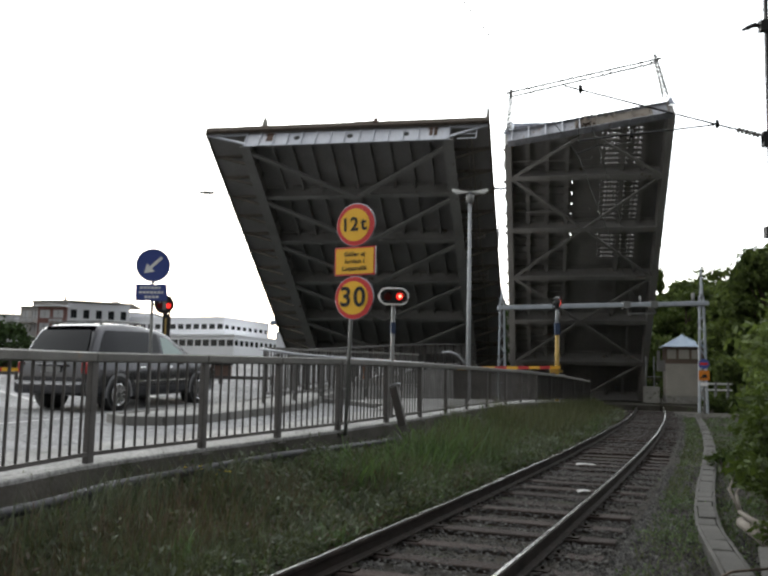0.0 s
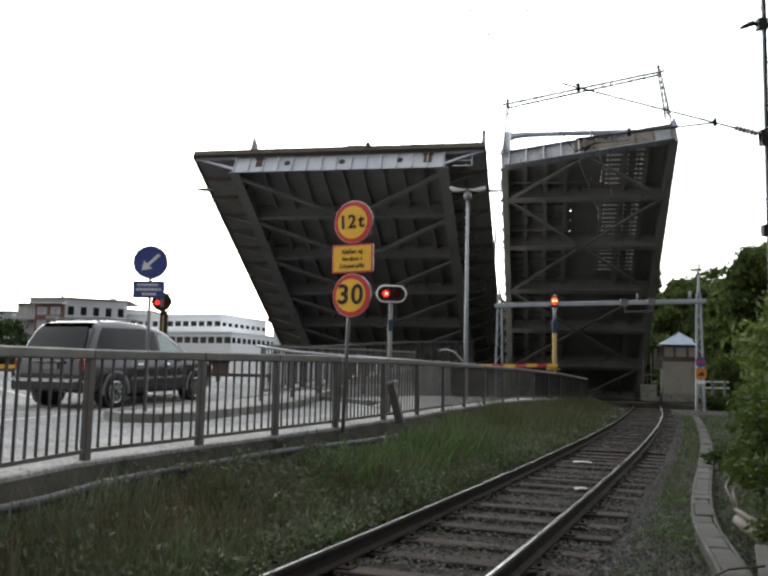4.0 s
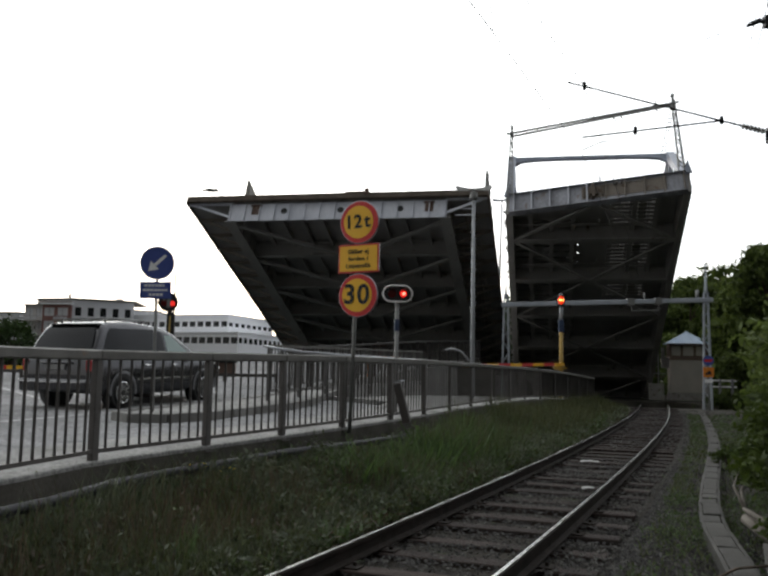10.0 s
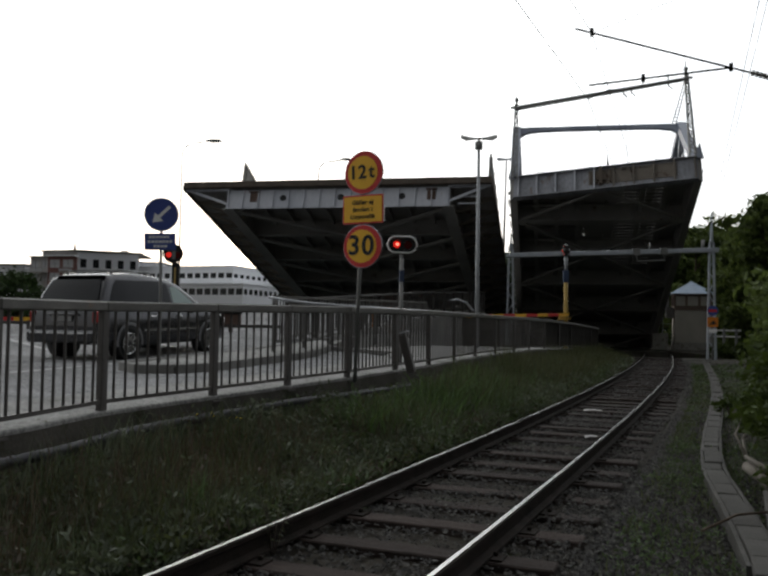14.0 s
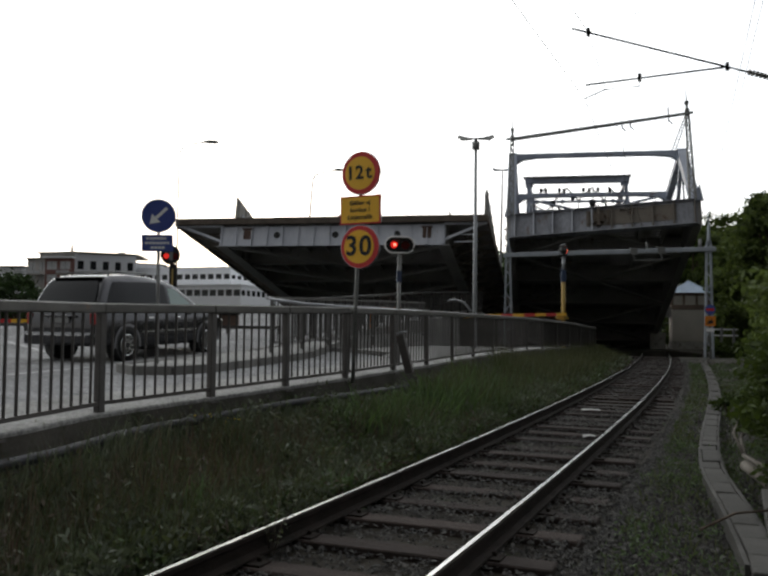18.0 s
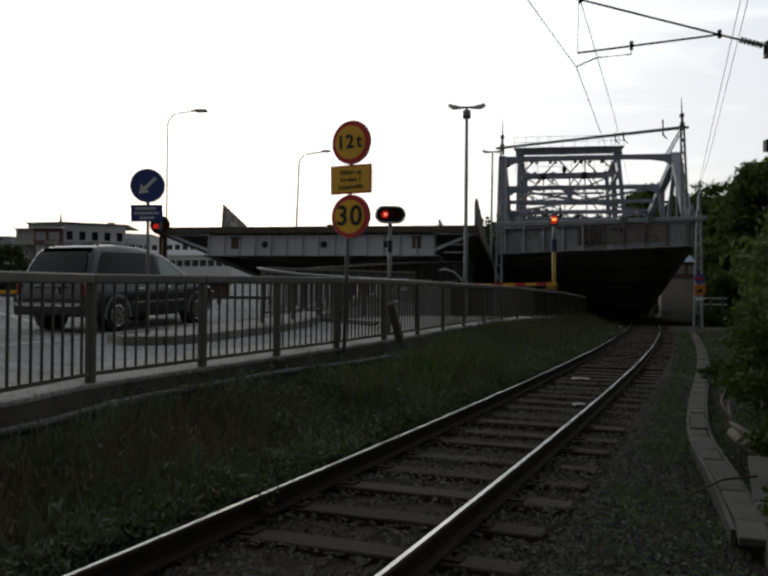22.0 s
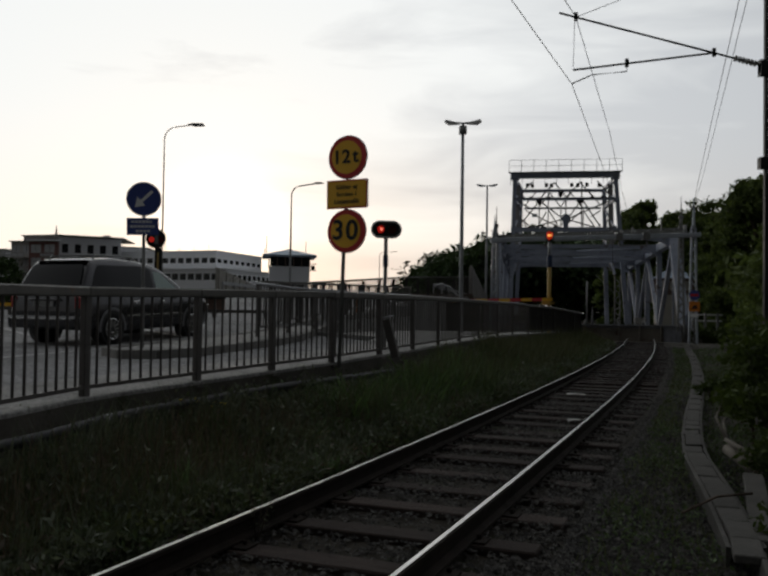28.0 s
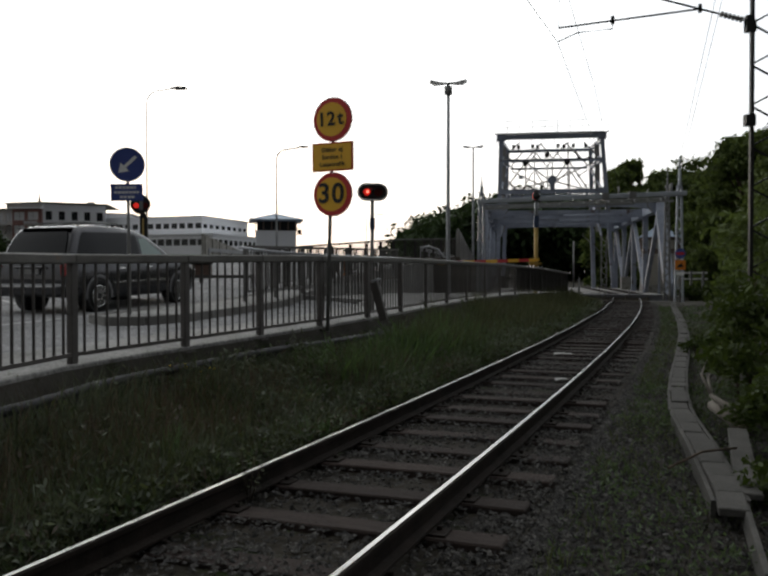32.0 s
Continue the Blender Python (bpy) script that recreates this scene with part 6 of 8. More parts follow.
def make_drive_cabinet():
    c = thing("barrier_cabinet", pose(-6.5, 30.0, road_z(30) - 0.05, 0, 0, 10), "dark squat barrier drive cabinet at the roadside", "cabinet")
    b = B()
    box(b, -0.36, 0.36, -0.25, 0.25, 0, 0.5, None, 0.03)
    part("casing", b, M["rust"], c)
    b = B()
    box(b, -0.4, 0.4, -0.29, 0.29, 0.5, 0.56, None, 0.01)
    part("lid", b, M["black"], c)
    g = thing("guard_rail", None, "low dark steel guard rail across the road's far side", "guard rail", kind="structure")
    x0, x1, n = -24.0, -4.2, 12
    for i in range(n):
        a, d = x0 + (x1 - x0) * i / n, x0 + (x1 - x0) * (i + 1) / n
        b = B()
        beam(b, (a, 27.0, 1.38), (d, 27.0, 1.38), 0.06, 0.10)
        part("upper_rail", b, M["fence"], g)
        b = B()
        beam(b, (a, 27.0, 1.08), (d, 27.0, 1.08), 0.06, 0.16)
        part("lower_rail", b, M["fence"], g)
        b = B()
        box(b, d - 0.06, d + 0.06, 26.95, 27.05, 0.9, 1.45)
        part("post", b, M["fence"], g)


make_drive_cabinet()


# ---------------------------------------------------------------- traffic island
def make_island():
    s = thing("traffic_island", None, "low kerbed traffic island on the road", "traffic island", kind="structure")
    pts = [(-5.2, 15.0), (-4.7, 14.4), (-4.1, 14.5), (-3.6, 15.2), (-2.3, 19.5), (-1.9, 22.5), (-2.6, 22.8), (-3.7, 19.8), (-5.0, 15.6)]
    b = B()
    lo = [b.verts.new((x, y, road_z(y) - 0.1)) for x, y in pts]
    hi = [b.verts.new((x, y, road_z(y) + 0.13)) for x, y in pts]
    b.faces.new(hi)
    n = len(pts)
    for i in range(n):
        b.faces.new((lo[i], lo[(i + 1) % n], hi[(i + 1) % n], hi[i]))
    bmesh.ops.recalc_face_normals(b, faces=b.faces)
    part("paved_top", b, M["paving"], s)
    for i in range(n):
        a, c = Vector((*pts[i], 0)), Vector((*pts[(i + 1) % n], 0))
        k = max(1, round((c - a).length / 0.9))
        for j in range(k):
            p, q = a.lerp(c, j / k), a.lerp(c, (j + 0.97) / k)
            b = B()
            beam(b, (p.x, p.y, road_z(p.y) + 0.04), (q.x, q.y, road_z(q.y) + 0.04), 0.14, 0.24, bevel=0.015)
            part("kerb_stone", b, M["kerb"], s)


make_island()


# ---------------------------------------------------------------- buildings
def facade(parent, a, c, z0, z1, rows, n, w, h, wallmat, inset=0.12, panes="glass_dark"):
    """A wall from a to c with real window recesses, as strips."""
    a, c = Vector((*a, 0)), Vector((*c, 0))
    ln = (c - a).length
    m = Matrix.Translation((a.x, a.y, 0)) @ Matrix.Rotation(math.atan2(c.y - a.y, c.x - a.x), 4, "Z")
    step = ln / n
    xs = [0.0]
    for i in range(n):
        xs += [i * step + (step - w) / 2, i * step + (step + w) / 2]
    xs.append(ln)
    zs = [z0]
    for r in rows:
        zs += [r, r + h]
    zs.append(z1)
    b = B()
    for i in range(len(xs) - 1):
        for j in range(len(zs) - 1):
            if i % 2 and j % 2:
                continue
            q = [(xs[i], zs[j]), (xs[i + 1], zs[j]), (xs[i + 1], zs[j + 1]), (xs[i], zs[j + 1])]
            b.faces.new([b.verts.new(m @ Vector((x, 0, z))) for x, z in q])
    for r in rows:
        for i in range(n):
            x0, x1 = xs[1 + 2 * i], xs[2 + 2 * i]
            for q in (((x0, r), (x1, r)), ((x1, r), (x1, r + h)), ((x1, r + h), (x0, r + h)), ((x0, r + h), (x0, r))):
                (xa, za), (xb, zb) = q
                b.faces.new([b.verts.new(m @ Vector(p)) for p in ((xa, 0, za), (xa, inset, za), (xb, inset, zb), (xb, 0, zb))])
    part("wall", b, wallmat, parent)
    first = None
    for r in rows:
        for i in range(n):
            if first is None:
                wb = B()
                box(wb, 0, w, 0, 0.05, 0, h)
                first = part("window", wb, M[panes], parent)
                mesh = first.data
                first.matrix_local = m @ Matrix.Translation((xs[1 + 2 * i], inset, r))
            else:
                share("window", mesh, parent, m @ Matrix.Translation((xs[1 + 2 * i], inset, r)))
    fb = B()
    box(fb, w / 2 - 0.025, w / 2 + 0.025, -0.04, 0, 0, h)
    mull = part("mullion", fb, M["black"], first).data
    for ob in [o for o in parent.children if o.name.startswith("window") and o is not first and o.data is mesh]:
        share("mullion", mull, ob, Matrix())
    return m


def block(parent, name, corners, z0, z1, material, overhang=0.0):
    b = B()
    cx = sum(p[0] for p in corners) / len(corners)
    cy = sum(p[1] for p in corners) / len(corners)
    cs = [(cx + (x - cx) * (1 + overhang), cy + (y - cy) * (1 + overhang)) for x, y in corners]
    lo = [b.verts.new((x, y, z0)) for x, y in cs]
    hi = [b.verts.new((x, y, z1)) for x, y in cs]
    b.faces.new(hi)
    b.faces.new(list(reversed(lo)))
    for i in range(len(cs)):
        j = (i + 1) % len(cs)
        b.faces.new((lo[i], lo[j], hi[j], hi[i]))
    bmesh.ops.recalc_face_normals(b, faces=b.faces)
    return part(name, b, material, parent)


def make_white_building():
    h = thing("office_building", None, "long white flat-roofed building with rows of dark windows", "building")
    A, Bc, C = (-74.6, 202), (-40.6, 188.5), (-34.1, 211)
    facade(h, A, Bc, 0, 14.0, [5.4, 8.5, 11.5], 17, 1.62, 1.2, M["white_wall"])
    facade(h, Bc, C, 0, 14.0, [5.4, 8.5, 11.6], 8, 1.9, 0.85, M["white_wall"])
    D = (-67.6, 224)
    block(h, "core", [(-74.3, 202.6), (-40.8, 189.2), (-34.8, 211), (-67.6, 223)], 0, 13.8, M["white_wall"])
    block(h, "roof", [A, Bc, C, D], 13.95, 14.35, M["white_wall"], 0.01)
    for i in range(9):
        b = B()
        x, y = A[0] + (Bc[0] - A[0]) * i / 9, A[1] + (Bc[1] - A[1]) * i / 9
        tube(b, [(x + 1, y + 3, 14.3), (x + 1, y + 3, 15.2 + (i % 3) * 0.5)], 0.06, 5)
        part("roof_vent", b, M["steel_grey"], h)
    lo = thing("annex_building", None, "low white annex with a strip of windows", "building")
    facade(lo, (-62.0, 191.6), (-36.9, 182.0), 0, 9.8, [3.9, 7.5], 13, 1.72, 1.4, M["white_wall"])
    facade(lo, (-36.9, 182.0), (-30.6, 203.0), 0, 9.8, [3.9, 7.6], 9, 1.7, 1.2, M["white_wall"])
    block(lo, "core", [(-61.6, 192.2), (-37.3, 182.9), (-31.4, 202.6), (-56, 204)], 0, 9.6, M["white_wall"])
    block(lo, "roof", [(-62.2, 191.4), (-36.8, 181.7), (-30.2, 203.2), (-56, 206)], 9.75, 10.1, M["white_wall"])


make_white_building()


def make_apartments():
    h = thing("apartment_building", None, "grey and brown flat-roofed apartment block with balconies", "apartment building")
    A, Bc, C = (-88.9, 192.4), (-77.1, 190.4), (-65.0, 197.2)
    facade(h, A, (-83.8, 191.4), 0, 15.9, [3.9, 7.1, 10.3, 13.2], 2, 1.7, 1.9, M["taupe_wall"], panes="pale_pane")
    facade(h, (-83.8, 190.2), (-77.1, 189.0), 0, 15.9, [3.9, 7.1, 10.3, 13.3], 2, 2.6, 1.9, M["brown_wall"], panes="pale_pane")
    block(h, "bay", [(-83.8, 190.7), (-77.1, 189.5), (-77.0, 191.0), (-83.7, 192.2)], 0, 15.85, M["brown_wall"])
    facade(h, Bc, C, 0, 17.0, [3.9, 7.1, 10.3, 13.5], 5, 1.35, 2.0, M["grey_wall"])
    block(h, "core", [(-88.7, 193.1), (-76.9, 191.2), (-65.4, 197.8), (-68, 213), (-88, 212)], 0, 15.8, M["grey_wall"])
    block(h, "penthouse", [(-86.6, 193.6), (-76.8, 191.3), (-65.4, 197.9), (-69, 208), (-84, 208)], 15.8, 17.3, M["taupe_wall"])
    block(h, "roof", [(-87.0, 193.2), (-77.2, 189.9), (-64.5, 197.0), (-67, 214), (-87, 213)], 17.3, 17.55, M["concrete"])
    block(h, "eave_board", [(-84.3, 189.6), (-76.8, 188.2), (-76.6, 190.3), (-84.1, 191.7)], 15.95, 16.25, M["white_wall"])
    block(h, "lower_roof", [(-89.3, 191.8), (-84.0, 190.8), (-84.0, 193.3), (-89.3, 194.2)], 15.9, 16.1, M["concrete"])
    for x, y, w in ((-87.6, 190.6, 2.9), (-78.3, 188.0, 1.5)):
        for z in (5.6, 8.8, 12.0):
            b = B()
            box(b, x - w, x + w, y - 1.2, y + 1.2, z, z + 0.28)
            bl = part("balcony", b, M["concrete"], h)
            for j in range(5):
                b = B()
                box(b, x - w + j * w / 2 - 0.04, x - w + j * w / 2 + 0.04, y - 1.2, y - 1.15, z + 0.28, z + 1.25)
                part("railing_post", b, M["galv"], bl)
            b = B()
            box(b, x - w, x + w, y - 1.22, y - 1.14, z + 1.25, z + 1.36)
            part("handrail", b, M["galv"], bl)
            b = B()
            box(b, x - w, x + w, y - 1.14, y - 1.12, z + 0.4, z + 0.95)
            part("railing_panel", b, M["pale_pane"], bl)
    b = B()
    tube(b, [(-80.0, 196, 17.2), (-80.0, 196, 18.2), (-80.0, 196, 20.2)], [0.5, 0.28, 0.03], 6)
    part("spire", b, M["roof_dark"], h)
    b = B()
    box(b, -70, -68.5, 199, 200, 17.2, 18.2)
    part("chimney", b, M["grey_wall"], h)
    h2 = thing("apartment_wing", None, "darker grey stepped wing of the apartment block", "apartment building")
    facade(h2, (-66.9, 200.0), (-60.7, 203.0), 0, 15.5, [6.2, 9.4, 12.6], 3, 1.5, 2.0, M["grey_wall"])
    block(h2, "core", [(-66.8, 200.7), (-60.9, 203.6), (-62, 214), (-68, 210)], 0, 15.3, M["grey_wall"])
    block(h2, "roof", [(-67.4, 199.6), (-60.3, 202.8), (-61.5, 214.5), (-68, 211)], 15.5, 15.75, M["concrete"])
    h3 = thing("far_house", None, "distant pale house behind the apartment block", "building")
    facade(h3, (-126, 240), (-111.6, 238), 0, 17, [10.2, 13.6], 5, 1.4, 1.4, M["grey_wall"])
    block(h3, "core", [(-126, 240.7), (-111.8, 238.7), (-111.6, 250), (-126, 252)], 0, 16.8, M["grey_wall"])
    block(h3, "roof", [(-126.5, 239.5), (-111.2, 237.5), (-111.2, 250.5), (-126.5, 252.5)], 16.9, 17.3, M["roof_dark"])


make_apartments()


def make_control_tower():
    h = thing("bridge_control_tower", pose(-13.4, 104, 0, 0, 0, 9), "pale square bridge control tower with window band and shallow roof", "control tower")
    w = 2.45
    b = B()
    box(b, -w, w, -w, w, 0, 6.6, None, 0.04)
    part("wall", b, M["grey_wall"], h)
    b = B()
    box(b, -w + 0.15, w - 0.15, -w + 0.15, w - 0.15, 6.6, 7.8)
    part("window_band", b, M["glass_dark"], h)
    for k in range(6):
        x = -w + k * (2 * w) / 5
        for yy in (-w, w):
            b = B()
            box(b, x - 0.05, x + 0.05, yy - 0.05, yy + 0.05, 6.55, 7.85)
            part("mullion", b, M["hut_wood"], h)
        for xx in (-w, w):
            b = B()
            box(b, xx - 0.05, xx + 0.05, x - 0.05, x + 0.05, 6.55, 7.85)
            part("mullion", b, M["hut_wood"], h)
    b = B()
    e = 3.25
    q = [b.verts.new((sx * e, sy * e, 7.75)) for sx, sy in ((-1, -1), (1, -1), (1, 1), (-1, 1))]
    q2 = [b.verts.new((sx * e, sy * e, 7.95)) for sx, sy in ((-1, -1), (1, -1), (1, 1), (-1, 1))]
    t = b.verts.new((0, 0, 8.85))
    b.faces.new(list(reversed(q)))
    for i in range(4):
        b.faces.new((q[i], q[(i + 1) % 4], q2[(i + 1) % 4], q2[i]))
        b.faces.new((q2[i], q2[(i + 1) % 4], t))
    part("roof", b, M["roof_green"], h)
    for x, z in ((-4.6, 10.6), (3.6, 10.0), (-5.0, 9.0)):
        b = B()
        tube(b, [(x * 0.6, 2.0, 7.6), (x * 0.6, 2.0, z)], 0.05, 5)
        part("aerial", b, M["galv"], h)
    b = B()
    for z in (6.2, 7.0):
        tube(b, [(w, -1, z), (w + 0.9, -1, z)], 0.05, 5)
    box(b, w + 0.2, w + 0.7, -1.3, -0.7, 6.3, 6.8)
    part("camera_bracket", b, M["black"], h)


make_control_tower()


# ---------------------------------------------------------------- trees, bushes, far woods
def leaf_cloud(centres, radii, n, size, flat=0.75, seed=1):
    """Quads scattered through round clumps, denser at the skin."""
    g = np.random.default_rng(seed)
    c = np.asarray(centres, float)
    r = np.asarray(radii, float)
    w = r ** 2
    idx = g.choice(len(c), n, p=w / w.sum())
    d = g.normal(size=(n, 3))
    d /= np.linalg.norm(d, axis=1)[:, None]
    rad = r[idx] * (g.random(n) ** 0.5) * g.uniform(0.75, 1.3, n)
    p = c[idx] + d * rad[:, None] * (1, 1, flat)
    a = g.normal(size=(n, 3))
    a /= np.linalg.norm(a, axis=1)[:, None]
    b = np.cross(a, g.normal(size=(n, 3)))
    b /= np.linalg.norm(b, axis=1)[:, None]
    s = size * g.uniform(0.6, 1.4, n)[:, None]
    v = np.stack([p - a * s, p + b * s * 0.45, p + a * s, p - b * s * 0.45], 1).reshape(-1, 3)
    f = np.arange(4 * n).reshape(-1, 4)
    return v.tolist(), f.tolist()


def make_tree(x, y, z, height, spread, seed, leaves=9000, size=0.16, label="broad leafy tree with dark green crown", material="leaf_tree", low=0.22):
    g = random.Random(seed)
    t = thing("tree", pose(x, y, z), label, "tree", "trees by the bridge")
    b = B()
    tube(b, [(0, 0, -0.3), (0.1, 0, height * 0.2), (0, 0.1, height * 0.5), (0.1, 0.1, height * 0.85)], [height * 0.03, height * 0.022, height * 0.014, 0.03], 8)
    part("trunk", b, M["bark"], t)
    cs, rs = [], []
    for k in range(120):
        u = g.uniform(low, 1.0)
        a = g.uniform(0, 6.28)
        w = spread * (1.0 - 0.75 * max(0, u - 0.45) / 0.55) * (0.75 + 0.25 * min(1, u / 0.4)) * g.uniform(0.35, 1.0)
        p = (math.cos(a) * w, math.sin(a) * w, height * u - spread * 0.1)
        cs.append(p)
        rs.append(spread * g.uniform(0.09, 0.27))
        if k < 26:
            b = B()
            tube(b, [(0, 0, height * max(0.15, u * 0.6)), (p[0] * 0.5, p[1] * 0.5, p[2] * 0.8 + 0.4), p], [height * 0.011, height * 0.007, 0.015], 5)
            part("limb", b, M["bark"], t)
    v, f = leaf_cloud(cs, rs, leaves, size, 0.7, seed)
    ob = raw("crown", v, f, M[material], t)
    return t


make_tree(26.9, 63.0, -0.2, 12.3, 4.6, 3, 34000, 0.22, low=0.02)
make_tree(31.0, 58.0, -0.2, 12.8, 5.6, 4, 34000, 0.22, low=0.02)
make_tree(24.0, 50.0, -0.2, 8.8, 3.8, 5, 26000, 0.17, low=0.02)
make_tree(20.2, 39.0, -0.2, 7.4, 3.6, 6, 18000, 0.14, low=0.06)
make_tree(15.6, 30.0, -0.2, 5.8, 3.0, 8, 18000, 0.11, low=0.06)
make_tree(30.5, 92.0, -0.2, 13.0, 5.0, 9, 24000, 0.26, low=0.06)
make_tree(26.6, 96.0, -0.2, 13.5, 4.5, 29, 20000, 0.26, low=0.04)
make_tree(34.0, 78.0, -0.2, 14.0, 5.0, 28, 24000, 0.26, low=0.02)
make_tree(28.2, 71.0, -0.2, 10.5, 3.2, 41, 14000, 0.22, low=0.15)
make_tree(30.8, 80.5, -0.2, 11.5, 3.4, 43, 14000, 0.24, low=0.1)
make_tree(42.5, 112.0, -0.2, 15.5, 5.5, 44, 12000, 0.3, low=0.05)
make_tree(36.5, 80.0, -0.2, 15.5, 6.0, 19, 20000, 0.26, low=0.06)
make_tree(36.0, 100.0, -0.2, 15.5, 5.5, 10, 9000, 0.25)
make_tree(40.5, 140.0, -0.2, 20.2, 5.5, 11, 16000, 0.4, low=0.1)
make_tree(46.0, 135.0, -0.2, 17.0, 7.0, 12, 14000, 0.4, low=0.1)
make_tree(-16.2, 34.0, 0.5, 3.0, 2.0, 13, 5000, 0.10, "small garden tree beside the road", "leaf_far")


def make_woods():
    g = np.random.default_rng(21)
    cs, rs = [], []
    for k in range(560):
        u = g.random()
        y = g.uniform(170, 420)
        x = np.interp(u, [0, 1], [0.016, 0.34]) * y
        top = np.interp(x / y, [0.014, 0.029, 0.05, 0.095, 0.113, 0.15, 0.34], [0.030, 0.052, 0.066, 0.080, 0.088, 0.098, 0.085]) * y + 1.5
        cs.append((x, y, g.uniform(0.0, 1.0) ** 0.6 * (top - 4.5) + 1))
        rs.append(g.uniform(3.0, 6.5))
    v, f = leaf_cloud(cs, rs, 120000, 0.85, 0.8, 5)
    tagged(raw("far_woods", v, f, M["leaf_far"]), "wooded hillside beyond the bridges", "woods", kind="stuff")
    bm = B()
    vs = []
    for j, y in enumerate((175, 260, 380, 600)):
        for i in range(14):
            r = 0.012 + i * 0.031
            vs.append(bm.verts.new((r * y, y, max(0.5, np.interp(r, [0.012, 0.03, 0.05, 0.11, 0.15, 0.42], [0.010, 0.034, 0.05, 0.072, 0.084, 0.078]) * y - 2.5))))
    for j in range(3):
        for i in range(13):
            bm.faces.new((vs[j * 14 + i], vs[j * 14 + i + 1], vs[(j + 1) * 14 + i + 1], vs[(j + 1) * 14 + i]))
    tagged(part("hillside", bm, M["hill"], None), "dark wooded hillside", "hill", kind="structure")
    cs = [(x, 700 + 60 * math.sin(x * 0.05), 3 + 3.0 * math.sin(x * 0.03) ** 2) for x in range(-420, 60, 9)]
    v, f = leaf_cloud(cs, [7.5] * len(cs), 9000, 1.8, 0.7, 8)
    tagged(raw("far_treeline", v, f, M["leaf_far"]), "low distant treeline along the horizon", "woods", kind="stuff")


make_woods()


# unseen leaf belt behind the camera, added to darken reflections in glass and paint
def make_unseen_woods():
    g = np.random.default_rng(77)
    cs = [(float(x) + g.uniform(-3, 3), -48 + g.uniform(-6, 6), g.uniform(1, 10)) for x in np.arange(-90, 90, 2.2)]
    v, f = leaf_cloud(cs, [g.uniform(2.5, 4.5) for _ in cs], 26000, 1.2, 0.9, 9)
    tagged(raw("woods_behind", v, f, M["leaf_far"]), "added unseen leaves behind the viewpoint that darken reflections", "woods", kind="stuff")


make_unseen_woods()


def make_bush(name, spots, n, size, seed, label, material="leaf_bush"):
    t = thing(name, None, label, "bush")
    g = random.Random(seed)
    for (x, y, z), r in spots:
        gx, gy = x + g.uniform(0.2, 0.5), y + g.uniform(-0.2, 0.3)
        b = B()
        tube(b, [(gx, gy, -0.3), ((gx + x) / 2, y, z * 0.6), (x, y, z)], [0.02, 0.014, 0.006], 5)
        part("branch", b, M["bark"], t)
    v, f = leaf_cloud([s[0] for s in spots], [s[1] for s in spots], n, size, 0.65, seed)
    raw("foliage", v, f, M[material], t)


gb = random.Random(5)
spots = []
for k in range(36):
    y = gb.uniform(9.5, 14.5)
    dx = gb.uniform(-0.15, 1.3)
    spots.append(((y * 0.41 + dx, y, gb.uniform(0.2, 1.1 + dx * 0.9)), gb.uniform(0.2, 0.42)))
spots += [((6.05 + 0.16 * k, 16.9 + 0.08 * k, 0.02 + 0.03 * k), 0.17 + 0.02 * k) for k in range(6)]
make_bush("trackside_bush", spots, 10000, 0.056, 31, "bright green leafy bush hanging over the cable duct")
spots = []
for k in range(26):
    y = gb.uniform(6.2, 9.3)
    spots.append(((y * 0.405 + gb.uniform(0.25, 1.15), y, gb.uniform(-0.1, 1.25) - (9.3 - y) * 0.18), gb.uniform(0.16, 0.34)))
make_bush("low_bush", spots, 7000, 0.042, 32, "low leafy shrub with yellowing leaves beside the duct")
spots = []
for k in range(30):
    y = gb.uniform(15, 28)
    spots.append(((y * 0.405 + gb.uniform(0.2, 3.5), y, gb.uniform(0.3, 3.6)), gb.uniform(0.5, 0.9)))
make_bush("scrub", spots, 11000, 0.09, 33, "dense dark scrub along the railway", "leaf_tree")
spots = []
for k in range(40):
    y = gb.uniform(57, 68)
    spots.append(((y * 0.365 + gb.uniform(0.3, 7.5), y, gb.uniform(0.0, 2.8)), gb.uniform(0.8, 1.4)))
make_bush("hedge", spots, 14000, 0.17, 34, "dense dark hedge behind the white railing", "leaf_tree")


spots = []
for k in range(26):
    y = gb.uniform(50.5, 54)
    spots.append(((y * 0.353 + gb.uniform(0.2, 5.5), y, gb.uniform(-0.1, 0.6)), gb.uniform(0.4, 0.7)))
make_bush("low_scrub", spots, 6000, 0.12, 35, "low green scrub in front of the white railing", "leaf_bush")


def make_white_rail():
    t = thing("white_railing", None, "short white metal railing beside the hut", "railing")
    for x in (19.6, 20.4, 21.2):
        b = B()
        box(b, x - 0.07, x + 0.07, 55.9, 56.1, -0.4, 1.62, None, 0.02)
        part("post", b, M["steel_grey"], t)
    for z in (1.1, 1.5):
        b = B()
        beam(b, (19.5, 56, z), (21.5, 56, z), 0.06, 0.10)
        part("rail", b, M["white"], t)


make_white_rail()


# ---------------------------------------------------------------- grass and weeds
def patch(x, y, s=0.8):
    return 0.5 + 0.5 * noise.noise(Vector((x * s, y * s, 3.3)))


